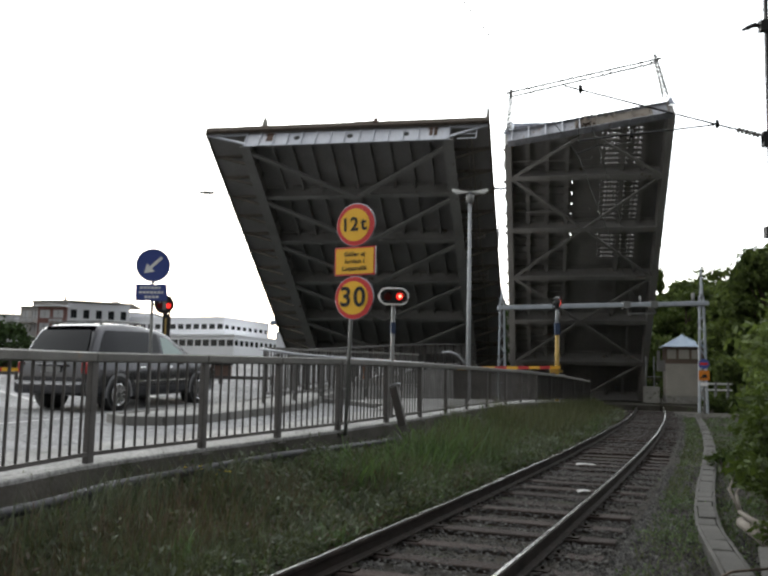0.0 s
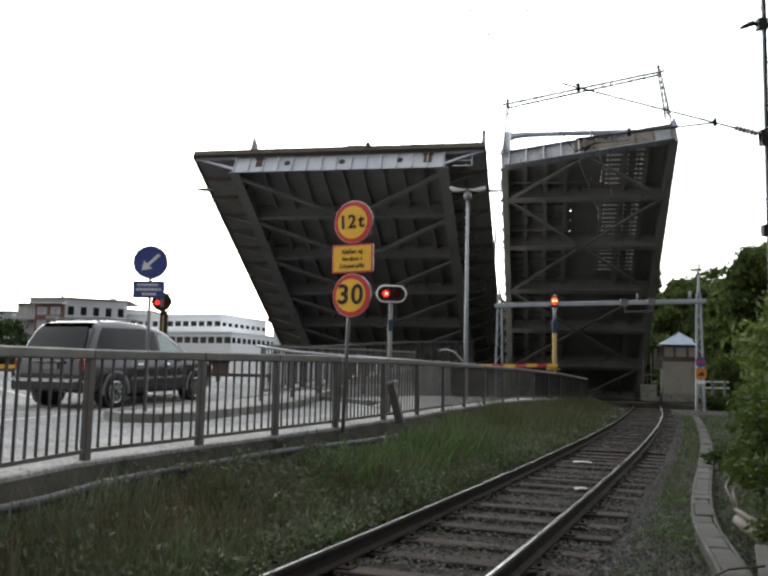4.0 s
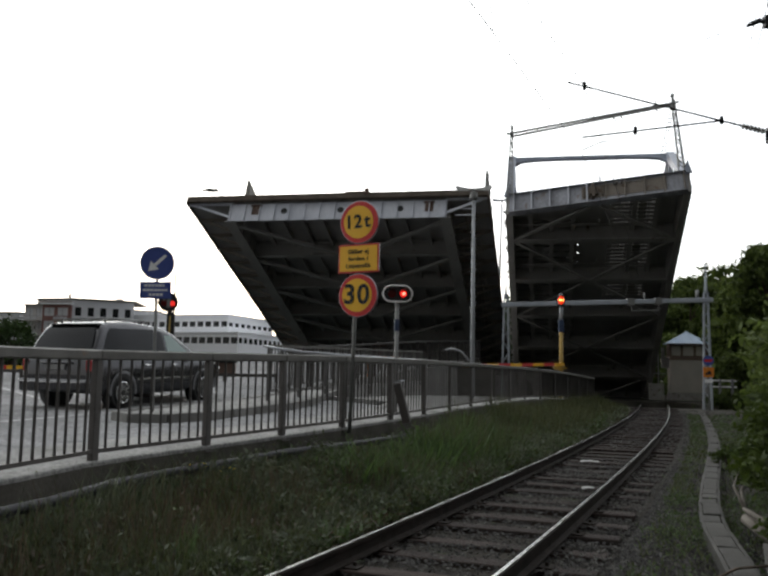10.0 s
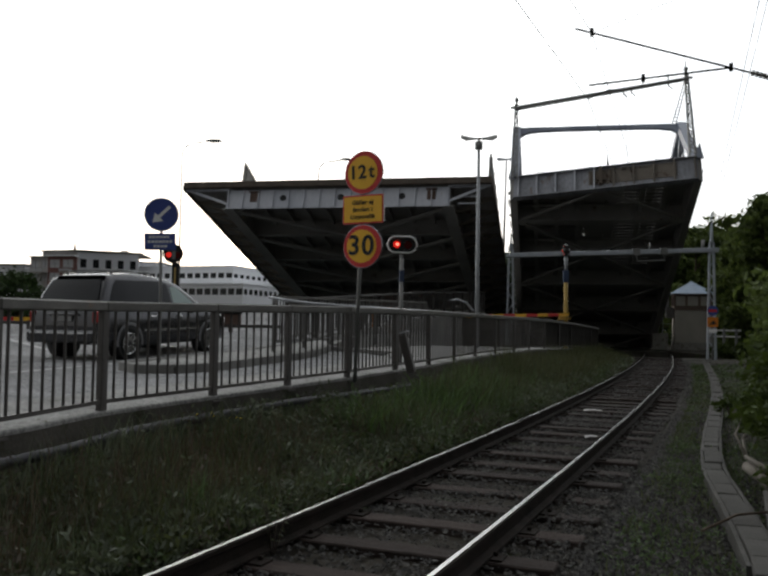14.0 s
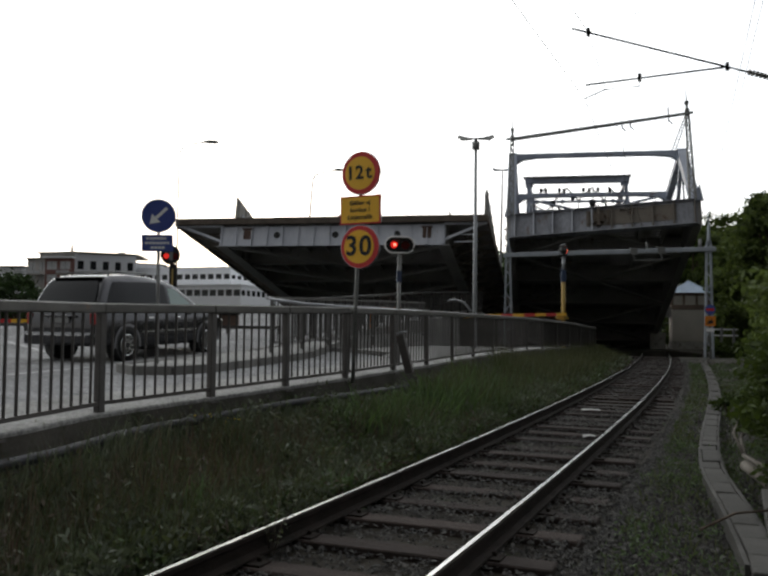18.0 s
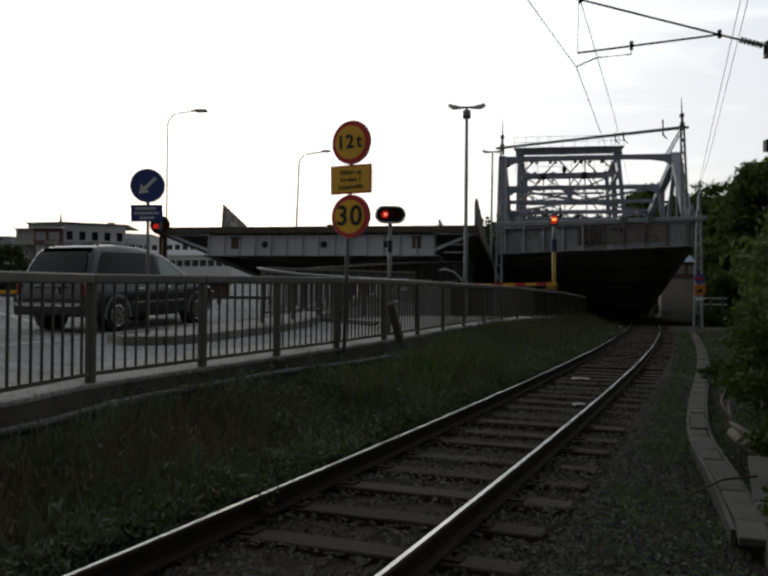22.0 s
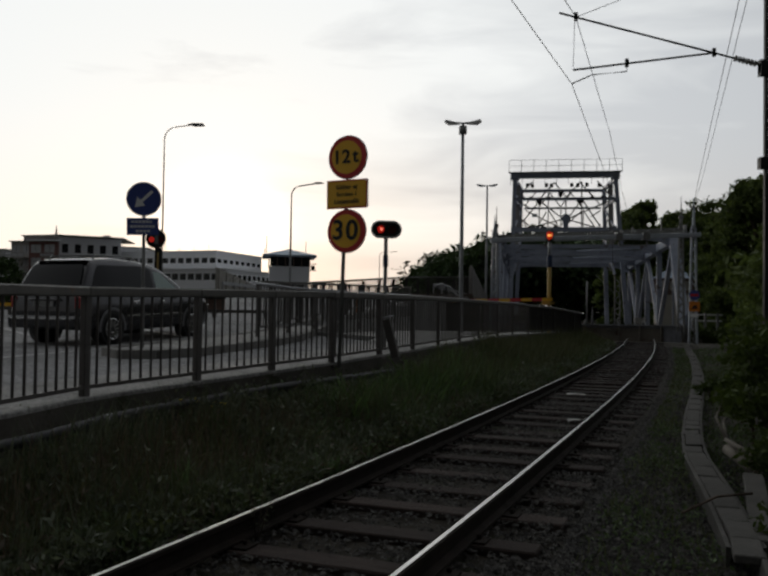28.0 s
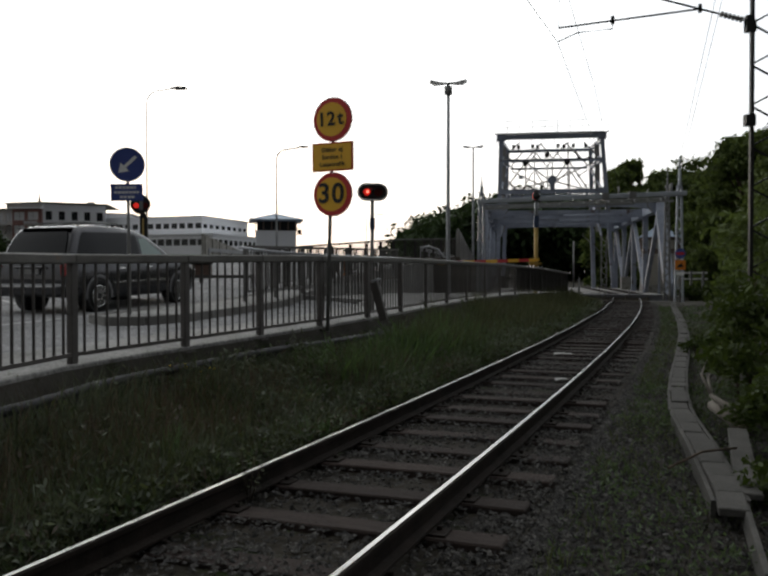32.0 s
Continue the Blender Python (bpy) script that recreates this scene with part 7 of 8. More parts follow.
def blades(n, ysel, osel, hsel, lean, width, material, name, label, seed, bare=0.25):
    g = np.random.default_rng(seed)
    y = ysel(g, n)
    o = osel(g, n)
    v, f = [], []
    for i in range(n):
        yy = float(y[i])
        fx, tx = fence_x(yy) + (0.62 if yy < 17 else 0.3), track_x(yy) - 1.35
        x = fx + (tx - fx) * float(o[i]) if o[i] <= 1 else tx + 3.0 + (float(o[i]) - 1) * 3
        z = ground_z(x, yy) - 0.02
        if patch(x + seed * 7, yy, 1.3) + g.uniform(-0.2, 0.2) < bare:
            continue
        h = hsel(g, x, yy) * (0.6 + 0.8 * patch(x, yy, 0.45))
        a = g.uniform(0, 6.28)
        w = width * g.uniform(0.6, 1.3) * (1 + yy * 0.03)
        dx, dy = math.cos(a), math.sin(a)
        ln = g.uniform(0.1, lean) * h
        k = len(v)
        b2 = g.uniform(0, 6.28)
        lx, ly = math.cos(b2) * ln, math.sin(b2) * ln
        v += [(x - dx * w, yy - dy * w, z), (x + dx * w, yy + dy * w, z), (x + lx * 0.4 + dx * w * 0.8, yy + ly * 0.4 + dy * w * 0.8, z + h * 0.6), (x + lx * 0.4 - dx * w * 0.8, yy + ly * 0.4 - dy * w * 0.8, z + h * 0.6), (x + lx, yy + ly, z + h)]
        f += [(k, k + 1, k + 2, k + 3), (k + 3, k + 2, k + 4)]
    tagged(raw(name, v, f, M[material]), label, "grass", kind="stuff")


def near_y(g, n):
    return np.where(g.random(n) < 0.5, g.uniform(3.4, 14, n), g.uniform(12, 44, n))


blades(24000, near_y, lambda g, n: g.random(n) ** 1.1, lambda g, x, y: (0.10 + 0.46 * patch(x, y) * g.random()) * (1.0 + 0.6 * (y > 25)), 0.6, 0.006, "grass", "grass", "long dull green grass between railing and track", 1)
blades(12000, lambda g, n: g.normal(16.5, 3.4, n).clip(11.5, 27), lambda g, n: g.beta(1.5, 2.2, n), lambda g, x, y: 0.25 + 0.65 * g.random() * patch(x, y, 1.2), 0.5, 0.009, "grass_lush", "tall_grass", "fresh green tall grass tufts below the railing", 2, 0.44)
blades(3500, near_y, lambda g, n: g.random(n) ** 1.1, lambda g, x, y: 0.12 + 0.36 * g.random() ** 2, 0.5, 0.005, "weed_dry", "dry_weeds", "brown dry weeds in the grass", 3)
blades(11000, lambda g, n: g.uniform(21, 43, n), lambda g, n: g.random(n) * 0.9, lambda g, x, y: 0.3 + 0.75 * g.random() * patch(x, y, 0.6), 0.4, 0.008, "grass_yellow", "reedy_grass", "tall pale grass near the bridge end", 4, 0.42)
blades(12000, lambda g, n: g.uniform(3.5, 34, n), lambda g, n: 1 + g.random(n) ** 1.3 * 0.75, lambda g, x, y: 0.04 + 0.12 * g.random(), 0.7, 0.005, "grass", "verge_grass", "short grass on the stony verge", 5, 0.55)


def weed_field(n, seed, material, name, label, side, hmax, size, near=3.4, mid=13, far=42):
    """Small leaves of bushy weeds, thick in patches."""
    g = np.random.default_rng(seed)
    v, f = [], []
    tries = 0
    while len(f) < n and tries < n * 4:
        tries += 1
        y = float(g.uniform(near, mid) if g.random() < 0.5 else g.uniform(10, far))
        fx, tx = fence_x(y) + (0.26 if y < 17 else 0.22), track_x(y) - 1.25
        x = fx + (tx - fx) * float(g.random()) if side < 0 else tx + 2.95 + 2.2 * float(g.random()) ** 1.4
        k = patch(x + seed, y, 1.7)
        if g.random() > k * 1.5 - 0.25:
            continue
        h = hmax * k * (0.3 + 0.7 * float(g.random()))
        cx, cy, cz = x, y, ground_z(x, y) - 0.02
        for j in range(9):
            u = float(g.random()) ** 0.7
            px, py, pz = cx + float(g.normal(0, 0.06)) * (0.5 + u), cy + float(g.normal(0, 0.06)) * (0.5 + u), cz + h * u
            d = Vector((float(g.normal()), float(g.normal()), float(g.normal()) * 0.6 + 0.75)).normalized() * size * float(g.uniform(0.7, 2.1)) * (1 + y * 0.035)
            e = d.cross(Vector((float(g.normal()), float(g.normal()), float(g.normal())))).normalized() * d.length * 0.17
            q = len(v)
            p = Vector((px, py, pz))
            v += [tuple(p), tuple(p + d * 0.5 + e), tuple(p + d), tuple(p + d * 0.5 - e)]
            f.append((q, q + 1, q + 2, q + 3))
    tagged(raw(name, v, f, M[material]), label, "weeds", kind="stuff")


weed_field(70000, 11, "weed_grey", "bushy_weeds", "bushy grey-green weeds covering the bank", -1, 0.66, 0.040)
weed_field(26000, 12, "weed_dry", "brown_weeds", "reddish brown withered weeds on the bank", -1, 0.62, 0.034)
weed_field(26000, 13, "grass_lush", "green_weeds", "fresh green weed patches on the bank", -1, 0.5, 0.04)
weed_field(36000, 15, "grass", "leafy_weeds", "dull green leafy weeds covering the bank", -1, 0.5, 0.036)
weed_field(15000, 14, "grass_lush", "verge_weeds", "small green weeds on the stony verge", 1, 0.26, 0.026)

weed_field(22000, 16, "weed_grey", "tall_weeds", "tall soft grey-green weeds along the bank", -1, 0.85, 0.036, 11, 20, 36)
weed_field(16000, 17, "grass_lush", "tall_herbs", "tall green herbs below the railing", -1, 0.8, 0.036, 10, 18, 30)


# thin standing stems: red-brown seed stalks near by, grey-green ones along the wall, pale ones further on
blades(3000, lambda g, n: 3.6 + 9.5 * g.random(n) ** 1.1, lambda g, n: g.random(n) ** 0.8 * 0.75, lambda g, x, y: 0.22 + 0.42 * g.random(), 0.45, 0.0028, "weed_red", "seed_stalks", "thin red-brown seed stalks over the bank", 21, 0.34)
blades(6000, lambda g, n: 4.0 + 16 * g.random(n), lambda g, n: g.random(n), lambda g, x, y: 0.2 + 0.4 * g.random(), 0.5, 0.003, "weed_grey", "grey_stalks", "fine grey-green stems over the bank", 22, 0.3)
blades(7000, lambda g, n: 14 + 26 * g.random(n), lambda g, n: g.random(n) * 0.85, lambda g, x, y: 0.35 + 0.5 * g.random(), 0.4, 0.004, "grass_yellow", "pale_stalks", "fine pale grass heads below the railing", 23, 0.3)
blades(7000, lambda g, n: 4.0 + 13 * g.random(n), lambda g, n: -0.16 + 0.18 * g.random(n), lambda g, x, y: 0.14 + 0.42 * g.random() ** 2, 0.7, 0.005, "weed_grey", "wall_weeds", "grey-green weeds along the black pipe", 24, 0.30)

blades(1300, lambda g, n: g.normal(14.2, 1.9, n).clip(11, 19), lambda g, n: g.beta(1.6, 2.0, n) * 0.8, lambda g, x, y: 0.3 + 0.45 * g.random(), 0.9, 0.010, "grass_bright", "bright_grass", "broad bright green grass leaves below the railing", 25, 0.4)


def tuft(x, y, h, seed):
    """A clump of long arching grass leaves."""
    g = random.Random(seed)
    v, f = [], []
    for i in range(34):
        a, w = g.uniform(0, 6.28), g.uniform(0.005, 0.009)
        ln, hh = g.uniform(0.1, 0.45) * h, h * g.uniform(0.55, 1.0)
        ox, oy = g.uniform(-0.09, 0.09), g.uniform(-0.09, 0.09)
        dx, dy = math.cos(a), math.sin(a)
        k = len(v)
        for u, zz in ((0, 0), (0.3, 0.5), (0.7, 0.9), (1.1, 1.0), (1.5, 0.9)):
            ww = w * (1 - u / 1.6)
            for sd in (-1, 1):
                v.append((ox + dx * ln * u - dy * ww * sd, oy + dy * ln * u + dx * ww * sd, hh * zz))
        f += [(k + 2 * j, k + 2 * j + 1, k + 2 * j + 3, k + 2 * j + 2) for j in range(4)]
    ob = raw("grass_tuft", v, f, M["grass_bright"])
    ob.matrix_world = pose(x, y, ground_z(x, y) - 0.02)
    tagged(ob, "clump of long bright green arching grass", "grass", "grass tufts")


for k, (x, y, h) in enumerate(((-1.75, 6.9, 0.5), (-2.65, 6.9, 0.32), (-0.82, 8.3, 0.36), (-0.6, 8.6, 0.3), (-2.9, 7.1, 0.3), (-0.25, 12.2, 0.5), (0.2, 13.0, 0.55), (-0.5, 11.6, 0.45), (0.5, 14.0, 0.6), (0.15, 14.8, 0.6), (-0.1, 10.9, 0.35))):
    tuft(x, y, h, k + 60)


def weed(x, y, h, seed, flower=False):
    t = thing("weed", pose(x, y, ground_z(x, y)), "leafy weed stalk" + (" with yellow flowers" if flower else " with dry seed head"), "weed", "weeds")
    g = random.Random(seed)
    lv, lf = [], []
    for k in range(4):
        b = B()
        a = g.uniform(0, 6.28)
        l = g.uniform(0.08, 0.22) * h * 2
        tip = (math.cos(a) * l, math.sin(a) * l, h * g.uniform(0.75, 1.0))
        tube(b, [(0, 0, -0.02), (tip[0] * 0.4, tip[1] * 0.4, tip[2] * 0.6), tip], [0.006, 0.004, 0.002], 4)
        part("stalk", b, M["weed_dry"], t)
        for j in range(12):
            u = g.uniform(0.25, 1)
            p = Vector((tip[0] * u, tip[1] * u, tip[2] * u))
            d = Vector((g.uniform(-1, 1), g.uniform(-1, 1), g.uniform(-0.2, 0.8))).normalized() * 0.05
            e = d.cross(Vector((0, 0, 1))) * 0.28
            q = len(lv)
            lv += [tuple(p), tuple(p + d * 0.5 + e), tuple(p + d), tuple(p + d * 0.5 - e)]
            lf.append((q, q + 1, q + 2, q + 3))
    raw("leaves", lv, lf, M["grass"] if not flower else M["grass_lush"], t)
    if flower:
        for k in range(7):
            b = B()
            box(b, *(lambda px, py, pz: (px, px + 0.025, py, py + 0.025, pz, pz + 0.015))(g.uniform(-0.12, 0.12), g.uniform(-0.12, 0.12), h * g.uniform(0.7, 1)))
            part("flower", b, M["flower"], t)


for k, (x, y, h, fl) in enumerate(((-3.25, 7.4, 0.42, False), (-2.55, 8.8, 0.40, False), (-1.75, 10.6, 0.5, False), (-2.3, 9.2, 0.35, True), (-2.0, 9.6, 0.32, True), (-1.95, 10.0, 0.4, False), (-1.2, 11.9, 0.38, False), (-2.9, 8.3, 0.3, False), (-1.0, 6.2, 0.55, False), (-2.2, 7.0, 0.5, False), (-1.5, 7.6, 0.45, False))):
    weed(x, y, h, k, fl)


# ---------------------------------------------------------------- trackside clutter
def PIPE_Z(y):
    return float(np.interp(y, [2, 7, 8.1, 9.35, 11, 12.8, 16, 21], [0.36, 0.395, 0.42, 0.445, 0.475, 0.46, 0.43, 0.40]))


def make_pipe():
    p = thing("black_pipe", None, "thick black plastic pipe lying along the low wall", "pipe")
    pts = []
    for y in np.arange(2.0, 20.5, 0.5):
        pts.append((fence_x(y) + 0.30 + 0.02 * math.sin(y * 0.9), y, PIPE_Z(y)))
    b = B()
    tube(b, pts, 0.047, 10)
    part("pipe_run", b, M["pipe"], p)
    for i in (12, 24):
        b = B()
        tube(b, [pts[i], Vector(pts[i]).lerp(Vector(pts[i + 1]), 0.08)], 0.052, 10)
        part("coupling", b, M["steel_grey"], p, "pale clamp ring")
    p2 = thing("thin_conduit", None, "pale conduit tube on the low wall", "pipe")
    b = B()
    tube(b, [(fence_x(y) + 0.38, y, 0.40 + 0.03 * math.sin(y)) for y in np.arange(17, 30, 0.8)], 0.045, 8)
    part("conduit_run", b, M["duct"], p2)


make_pipe()


def make_duct():
    d = thing("cable_duct", None, "row of weathered concrete cable duct lids beside the track", "cable duct")
    knots = [(2.36, 5.65), (2.53, 6.15), (2.73, 6.93), (2.97, 7.8), (3.21, 8.77), (3.48, 9.85), (4.0, 11.45), (4.82, 13.75), (6.22, 17.5), (7.94, 22.28), (9.55, 27.0), (11.4, 32.6), (14.45, 42.1), (16.9, 49.0)]
    ky, kx = [k[1] for k in knots], [k[0] for k in knots]
    y = 5.65
    b0 = B()
    box(b0, -0.10, 0.10, 0.0, 0.485, -0.03, 0.03, None, 0.008)
    lid = None
    while y < 47:
        x = float(np.interp(y, ky, kx))
        x2 = float(np.interp(y + 0.5, ky, kx))
        a = math.atan2(x2 - x, 0.5)
        m = pose(x + random.uniform(-0.012, 0.012), y, -0.13 + random.uniform(-0.012, 0.012), random.uniform(-1.5, 1.5), random.uniform(-2, 2), -math.degrees(a))
        if lid is None:
            lid = part("lid", b0, M["duct"], d)
            lid.matrix_local = m
        else:
            share("lid", lid.data, d, m)
        y += 0.5 * math.cos(a)
    for s in (-1, 1):
        for i in range(60):
            b = B()
            y0 = 5.95 + i * 0.7
            xa, xb = float(np.interp(y0, ky, kx)), float(np.interp(y0 + 0.69, ky, kx))
            beam(b, (xa + s * 0.125, y0, -0.19), (xb + s * 0.125, y0 + 0.69, -0.19), 0.035, 0.15)
            part("side_wall", b, M["duct"], d)
    d2 = thing("loose_plank", pose(3.12, 7.3, -0.13, 0, 1, -21), "grey weathered plank lying beside the duct", "plank")
    b = B()
    box(b, -0.095, 0.095, -1.3, 1.45, -0.02, 0.03, None, 0.008)
    part("board", b, M["duct"], d2)
    d5 = thing("edge_board", pose(2.33, 5.3, -0.14, 0, 8, -19), "thin pale board standing on edge past the duct", "plank")
    b = B()
    box(b, -0.02, 0.02, -0.9, 0.55, -0.08, 0.04, None, 0.005)
    part("board", b, M["duct"], d5)
    d3 = thing("dead_branch", pose(3.85, 9.4, -0.08) @ Matrix.Scale(0.75, 4), "pale dead branch among the leaves", "branch")
    b = B()
    tube(b, [(0.12, -0.5, -0.1), (0.0, 0.0, 0.12), (-0.06, 0.5, 0.2), (0.05, 0.9, 0.42), (0.2, 1.1, 0.55)], [0.04, 0.045, 0.035, 0.022, 0.012], 7)
    tube(b, [(-0.06, 0.5, 0.2), (-0.1, 0.8, 0.5), (0.06, 1.0, 0.7)], [0.03, 0.02, 0.01], 6)
    part("limb", b, M["dead_wood"], d3)
    lg = thing("cut_log", pose(3.86, 9.5, -0.2, 18, 0, 12), "short sawn log with a pale cut end lying beside the duct", "log")
    b = B()
    tube(b, [(0, -0.28, 0.08), (0.01, 0.0, 0.085), (0, 0.30, 0.08)], [0.068, 0.064, 0.062], 12)
    part("trunk", b, M["dead_wood"], lg)
    b = B()
    tube(b, [(0, -0.292, 0.08), (0, -0.281, 0.08)], 0.06, 12)
    part("cut_face", b, M["cut_wood"], lg, "pale sawn end")
    d4 = thing("twig", pose(2.75, 7.3, -0.1, 0, 0, -60), "thin dark twig lying across the duct", "branch")
    b = B()
    tube(b, [(0, -0.4, -0.05), (0.02, 0, 0.05), (0.1, 0.35, 0.06)], 0.012, 5)
    part("limb", b, M["bark"], d4)


make_duct()


def make_litter():
    for i, (x, y, w, h, yaw) in enumerate(((3.62, 17.0, 0.36, 0.03, -12), (2.72, 12.9, 0.2, 0.025, 10))):
        t = thing("litter", pose(x, y, -0.15, 0, 0, yaw), "crumpled pale scrap of paper between the rails", "litter", "litter")
        b = B()
        vs = [b.verts.new((-w / 2, -h, 0.0)), b.verts.new((0, -h * 1.2, 0.025)), b.verts.new((w / 2, -h * 0.4, 0.01)), b.verts.new((w / 2, h, 0.02)), b.verts.new((0.02, h * 1.2, 0.035)), b.verts.new((-w / 2, h, 0.03))]
        b.faces.new((vs[0], vs[1], vs[4], vs[5]))
        b.faces.new((vs[1], vs[2], vs[3], vs[4]))
        r = bmesh.ops.extrude_face_region(b, geom=list(b.faces))
        for e in r["geom"]:
            if isinstance(e, bmesh.types.BMVert):
                e.co.z += 0.004
        part("sheet", b, M["paper"], t)
    t = thing("cabinet_post", pose(0.02, 15.0, 0.62, 0, 0, -20), "tilted grey metal stub post leaning on the railing", "post")
    b = B()
    beam(b, (0.06, -0.22, 0.05), (-0.10, -0.30, 0.72), 0.14, 0.10, (0, 1, 0), 0.01)
    part("stub", b, M["fence"], t)
    b = B()
    beam(b, (-0.11, -0.34, 0.74), (0.02, -0.36, 0.78), 0.16, 0.02)
    part("bent_plate", b, M["galv"], t)


make_litter()


# ---------------------------------------------------------------- overhead line
def make_catenary():
    X, Y = 6.33, 14.7
    mast = thing("catenary_mast", pose(X + 0.06, Y, -0.3), "slim dark steel lattice catenary mast beside the track", "mast")
    for x in (0.0, 0.62):
        b = B()
        box(b, x - 0.03, x + 0.03, -0.04, 0.04, -0.3, 9.4)
        part("leg", b, M["wire"], mast)
    for k in range(26):
        z = 0.1 + k * 0.355
        b = B()
        beam(b, (0.0 if k % 2 else 0.62, 0, z), (0.62 if k % 2 else 0.0, 0, z + 0.33), 0.03, 0.03, (0, 1, 0))
        part("lacing_bar", b, M["wire"], mast)
    for z in (4.35, 5.98, 8.1):
        b = B()
        box(b, -0.12, 0.05, -0.07, 0.07, z, z + 0.2)
        part("collar", b, M["wire"], mast)
    b = B()
    tube(b, [(-0.08, 0, 8.2), (-0.2, 0, 8.22), (-0.42, 0, 8.12)], [0.03, 0.05, 0.03], 7)
    part("upper_insulator", b, M["wire"], mast)
    arm = thing("cantilever_arm", None, "dark cantilever tube arm with insulator carrying the contact wire", "catenary arm")
    pm = Vector((X, Y, 5.865))
    pt = Vector((2.76, 14.6, 6.72))
    u = (pt - pm).normalized()
    b = B()
    tube(b, [pm, pt], 0.019, 8)
    part("tube", b, M["wire"], arm)
    b = B()
    for k in range(6):
        q = pm + u * (0.12 + k * 0.07)
        tube(b, [q, q + u * 0.035], 0.055, 8)
    part("insulator", b, M["bridge_dark"], arm)
    b = B()
    box(b, X - 0.06, X + 0.06, Y - 0.06, Y + 0.06, 5.74, 5.96)
    part("bracket", b, M["wire"], arm)
    st = pm + u * 0.88
    se = Vector((3.01, 14.6, 5.72))
    b = B()
    tube(b, [st, se], 0.018, 6)
    part("registration_tube", b, M["wire"], arm)
    cw = Vector((2.99, 14.6, 5.48))
    mid = st.lerp(se, 0.62)
    b = B()
    tube(b, [mid, mid - Vector((0, 0, 0.14)), cw + Vector((0.35, 0, 0.16)), cw], 0.012, 6)
    part("steady_arm", b, M["wire"], arm)
    for q in (st, mid, pt - u * 0.3):
        b = B()
        tube(b, [q - Vector((0, 0, 0.06)), q + Vector((0, 0, 0.08))], 0.035, 6)
        part("clamp", b, M["wire"], arm)
    b = B()
    tube(b, [se, se + Vector((0.02, 0, 0.9))], 0.005, 4)
    part("hanger_wire", b, M["wire"], arm)
    ln = thing("contact_line", None, "thin dark overhead contact and carrier wires", "overhead wire")
    gb = Vector((14.0, 50, 5.7))
    for nm, pts in (("contact_wire", [(-2.5, 1.0, 5.5), tuple(cw), (8.35, 32, 5.5), tuple(gb)]),
                    ("carrier_wire", [(-2.9, 1.0, 6.7), tuple(pt - u * 0.3), (5.5, 22, 6.25), (8.5, 32, 6.1), (14.0, 50, 6.3)])):
        b = B()
        tube(b, pts, 0.007, 5)
        part(nm, b, M["wire"], ln)
    for y in (5, 9.5):
        b = B()
        x = float(np.interp(y, [1, 14.6, 32, 50], [-2.5, 2.99, 8.35, 14]))
        xc = float(np.interp(y, [1, 14.6, 22, 32, 50], [-2.9, 3.05, 5.5, 8.5, 14]))
        zc = float(np.interp(y, [1, 14.6, 22, 32, 50], [6.7, 6.63, 6.25, 6.1, 6.3]))
        tube(b, [(x, y, 5.5), (xc, y, zc)], 0.006, 4)
        part("dropper", b, M["wire"], ln)
    b = B()
    tube(b, [tuple(pt - u * 0.3), (12.0, 11.5, 9.5)], 0.006, 4)
    tube(b, [(X + 0.1, Y, 8.6), (12.3, 34, 7.2), (17.3, 50, 7.2)], 0.008, 4)
    tube(b, [(X - 0.2, Y, 8.0), (12.1, 34, 7.0), (17.3, 50, 7.0)], 0.008, 4)
    part("feeder_wire", b, M["wire"], ln)


make_catenary()


# ---------------------------------------------------------------- what moves
def leaf_pose(hinge, psi, angle):
    return pose(*hinge, -angle, 0, -psi)


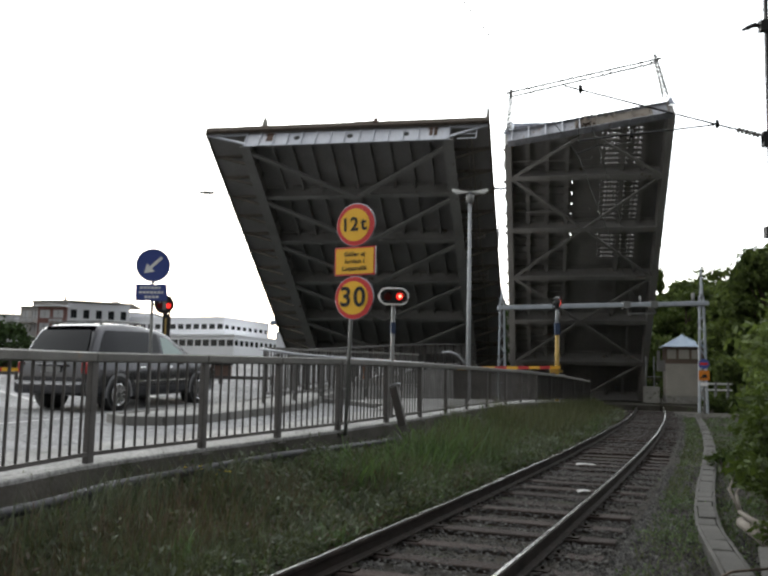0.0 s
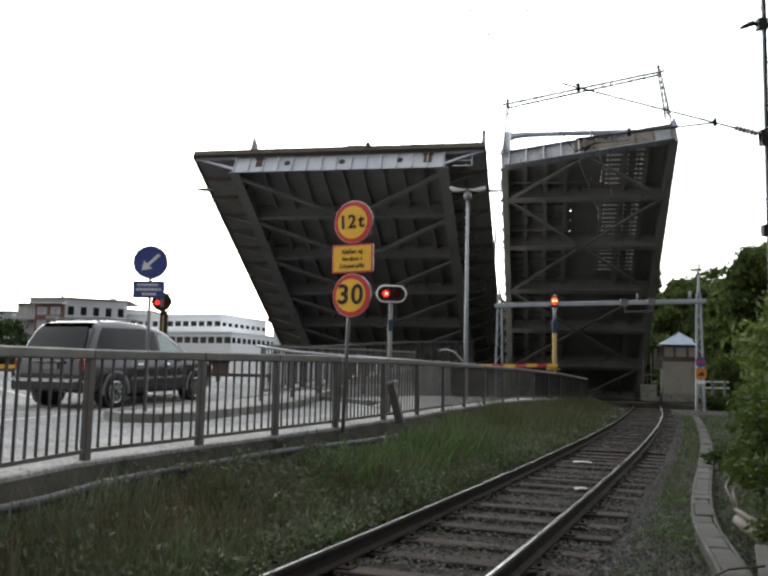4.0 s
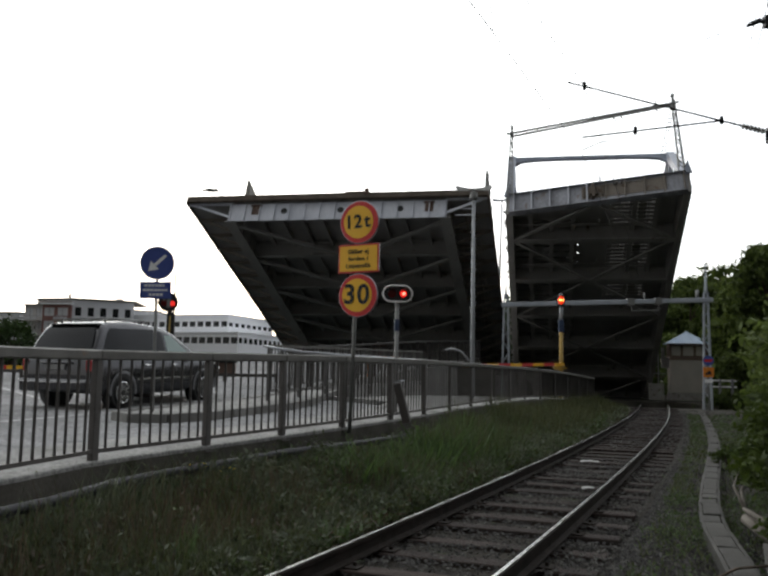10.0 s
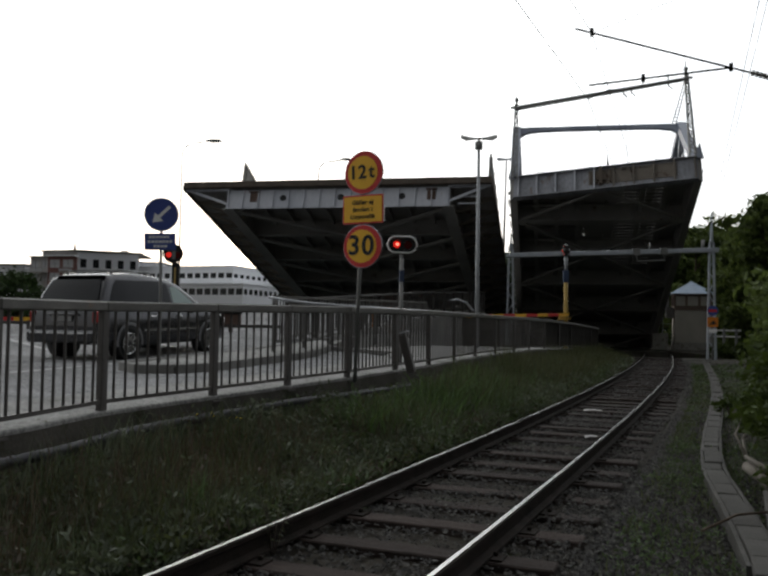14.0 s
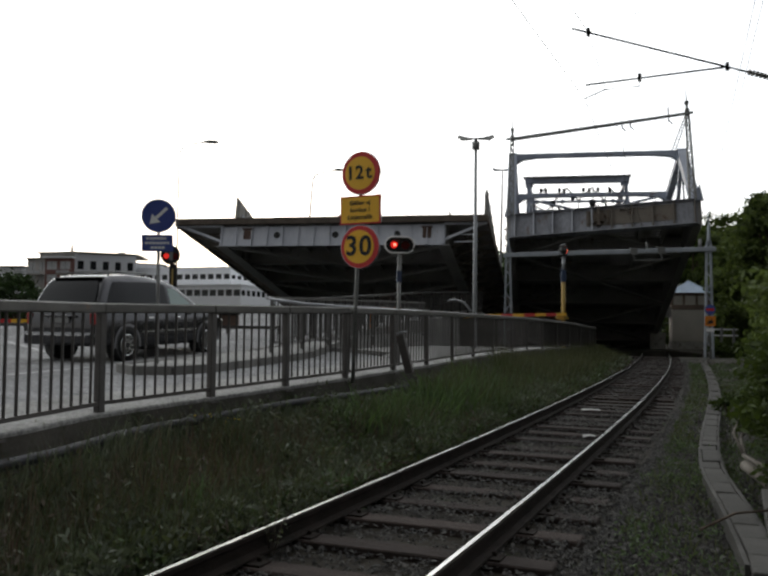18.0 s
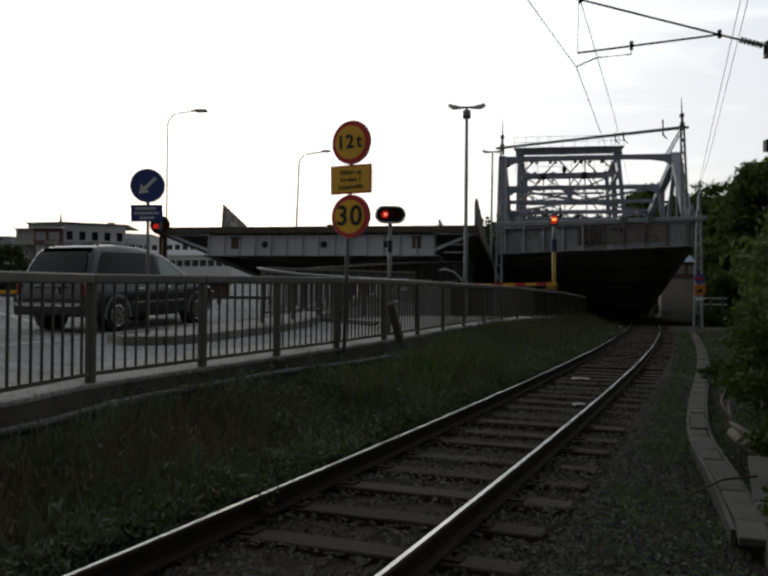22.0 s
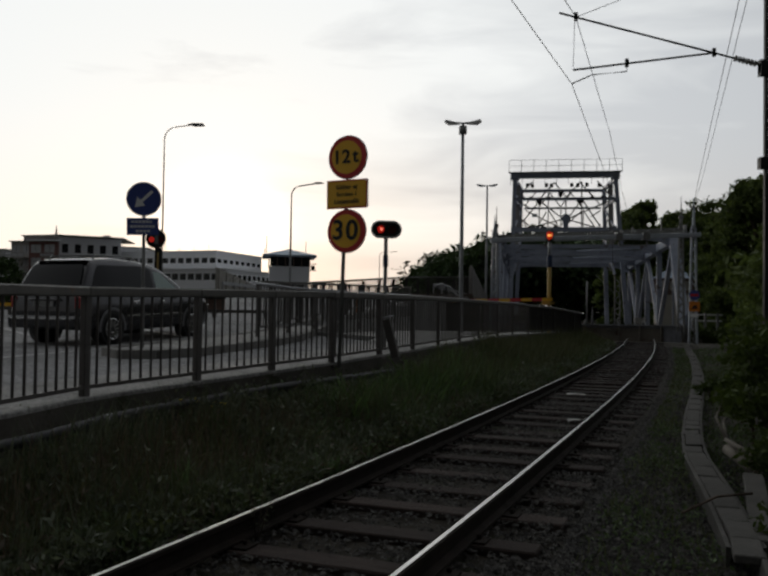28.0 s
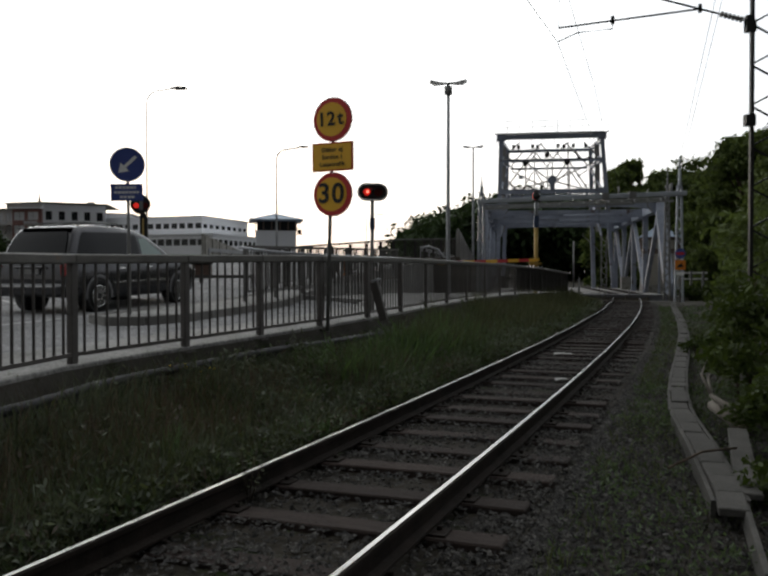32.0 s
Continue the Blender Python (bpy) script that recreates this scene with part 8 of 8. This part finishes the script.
ROAD_ANGLES = [
    (0, 35.7), (1, 34.3), (2, 32.9), (3, 31.5), (4, 30.1), (5, 28.75), (6, 27.4), (7, 26.0), (8, 24.65), (9, 23.25),
    (10, 22.1), (11, 20.8), (12, 19.4), (13, 18.05), (14, 16.75), (15, 15.5), (16, 14.25), (17, 13.0), (18, 11.75), (19, 10.5),
    (20, 9.25), (21, 8.0), (22, 6.6), (23, 5.4), (24, 4.3), (25, 3.1), (26, 1.9), (27, 0.8), (28, 0.2), (29, 0.05), (30, 0.0), (32, 0.0),
]
RAIL_ANGLES = [
    (0, 45.2), (1, 43.6), (2, 42.1), (3, 40.5), (4, 39.0), (5, 37.4), (6, 35.8), (7, 34.3), (8, 32.8), (9, 31.3),
    (10, 29.9), (11, 28.5), (12, 27.1), (13, 25.7), (14, 24.2), (15, 22.8), (16, 21.3), (17, 19.8), (18, 18.3), (19, 16.8),
    (20, 15.1), (21, 13.4), (22, 11.8), (23, 10.0), (24, 8.1), (25, 6.3), (26, 4.5), (27, 2.7), (28, 1.25), (29, 0.8), (30, 0.45), (31, 0.15), (32, 0.0),
]


def motions():
    walk(road_leaf, [(t, leaf_pose(ROAD_HINGE, ROAD_PSI, a)) for t, a in ROAD_ANGLES])
    # the beacon turns a hundred times a minute
    walk(BEACON, [(k / 10, pose(0, 0, 4.93, 0, 0, 60 * k - 250)) for k in range(321)])
    # both red signals flash from side to side in step
    for ob, d, y, z in ((BARRIER_FLASH, 0.11, -0.0135, 3.06), (MEDIAN_FLASH, 0.09, -0.0165, 3.17)):
        rows, half, k = [(0, pose(d, y, z))], 0.587 / 2, 1
        t = 0.54 + half - 0.587
        while t < 32:
            a = d if k % 2 else -d
            if t > 0.1:
                rows += [(t - 0.04, pose(a, y, z)), (t, pose(-a, y, z))]
                k += 1
            t += half
        rows.append((32, pose(-d if k % 2 == 0 else d, y, z)))
        walk(ob, rows)
    walk(rail_leaf, [(t, leaf_pose(RAIL_HINGE, RAIL_PSI, a)) for t, a in RAIL_ANGLES])


motions()
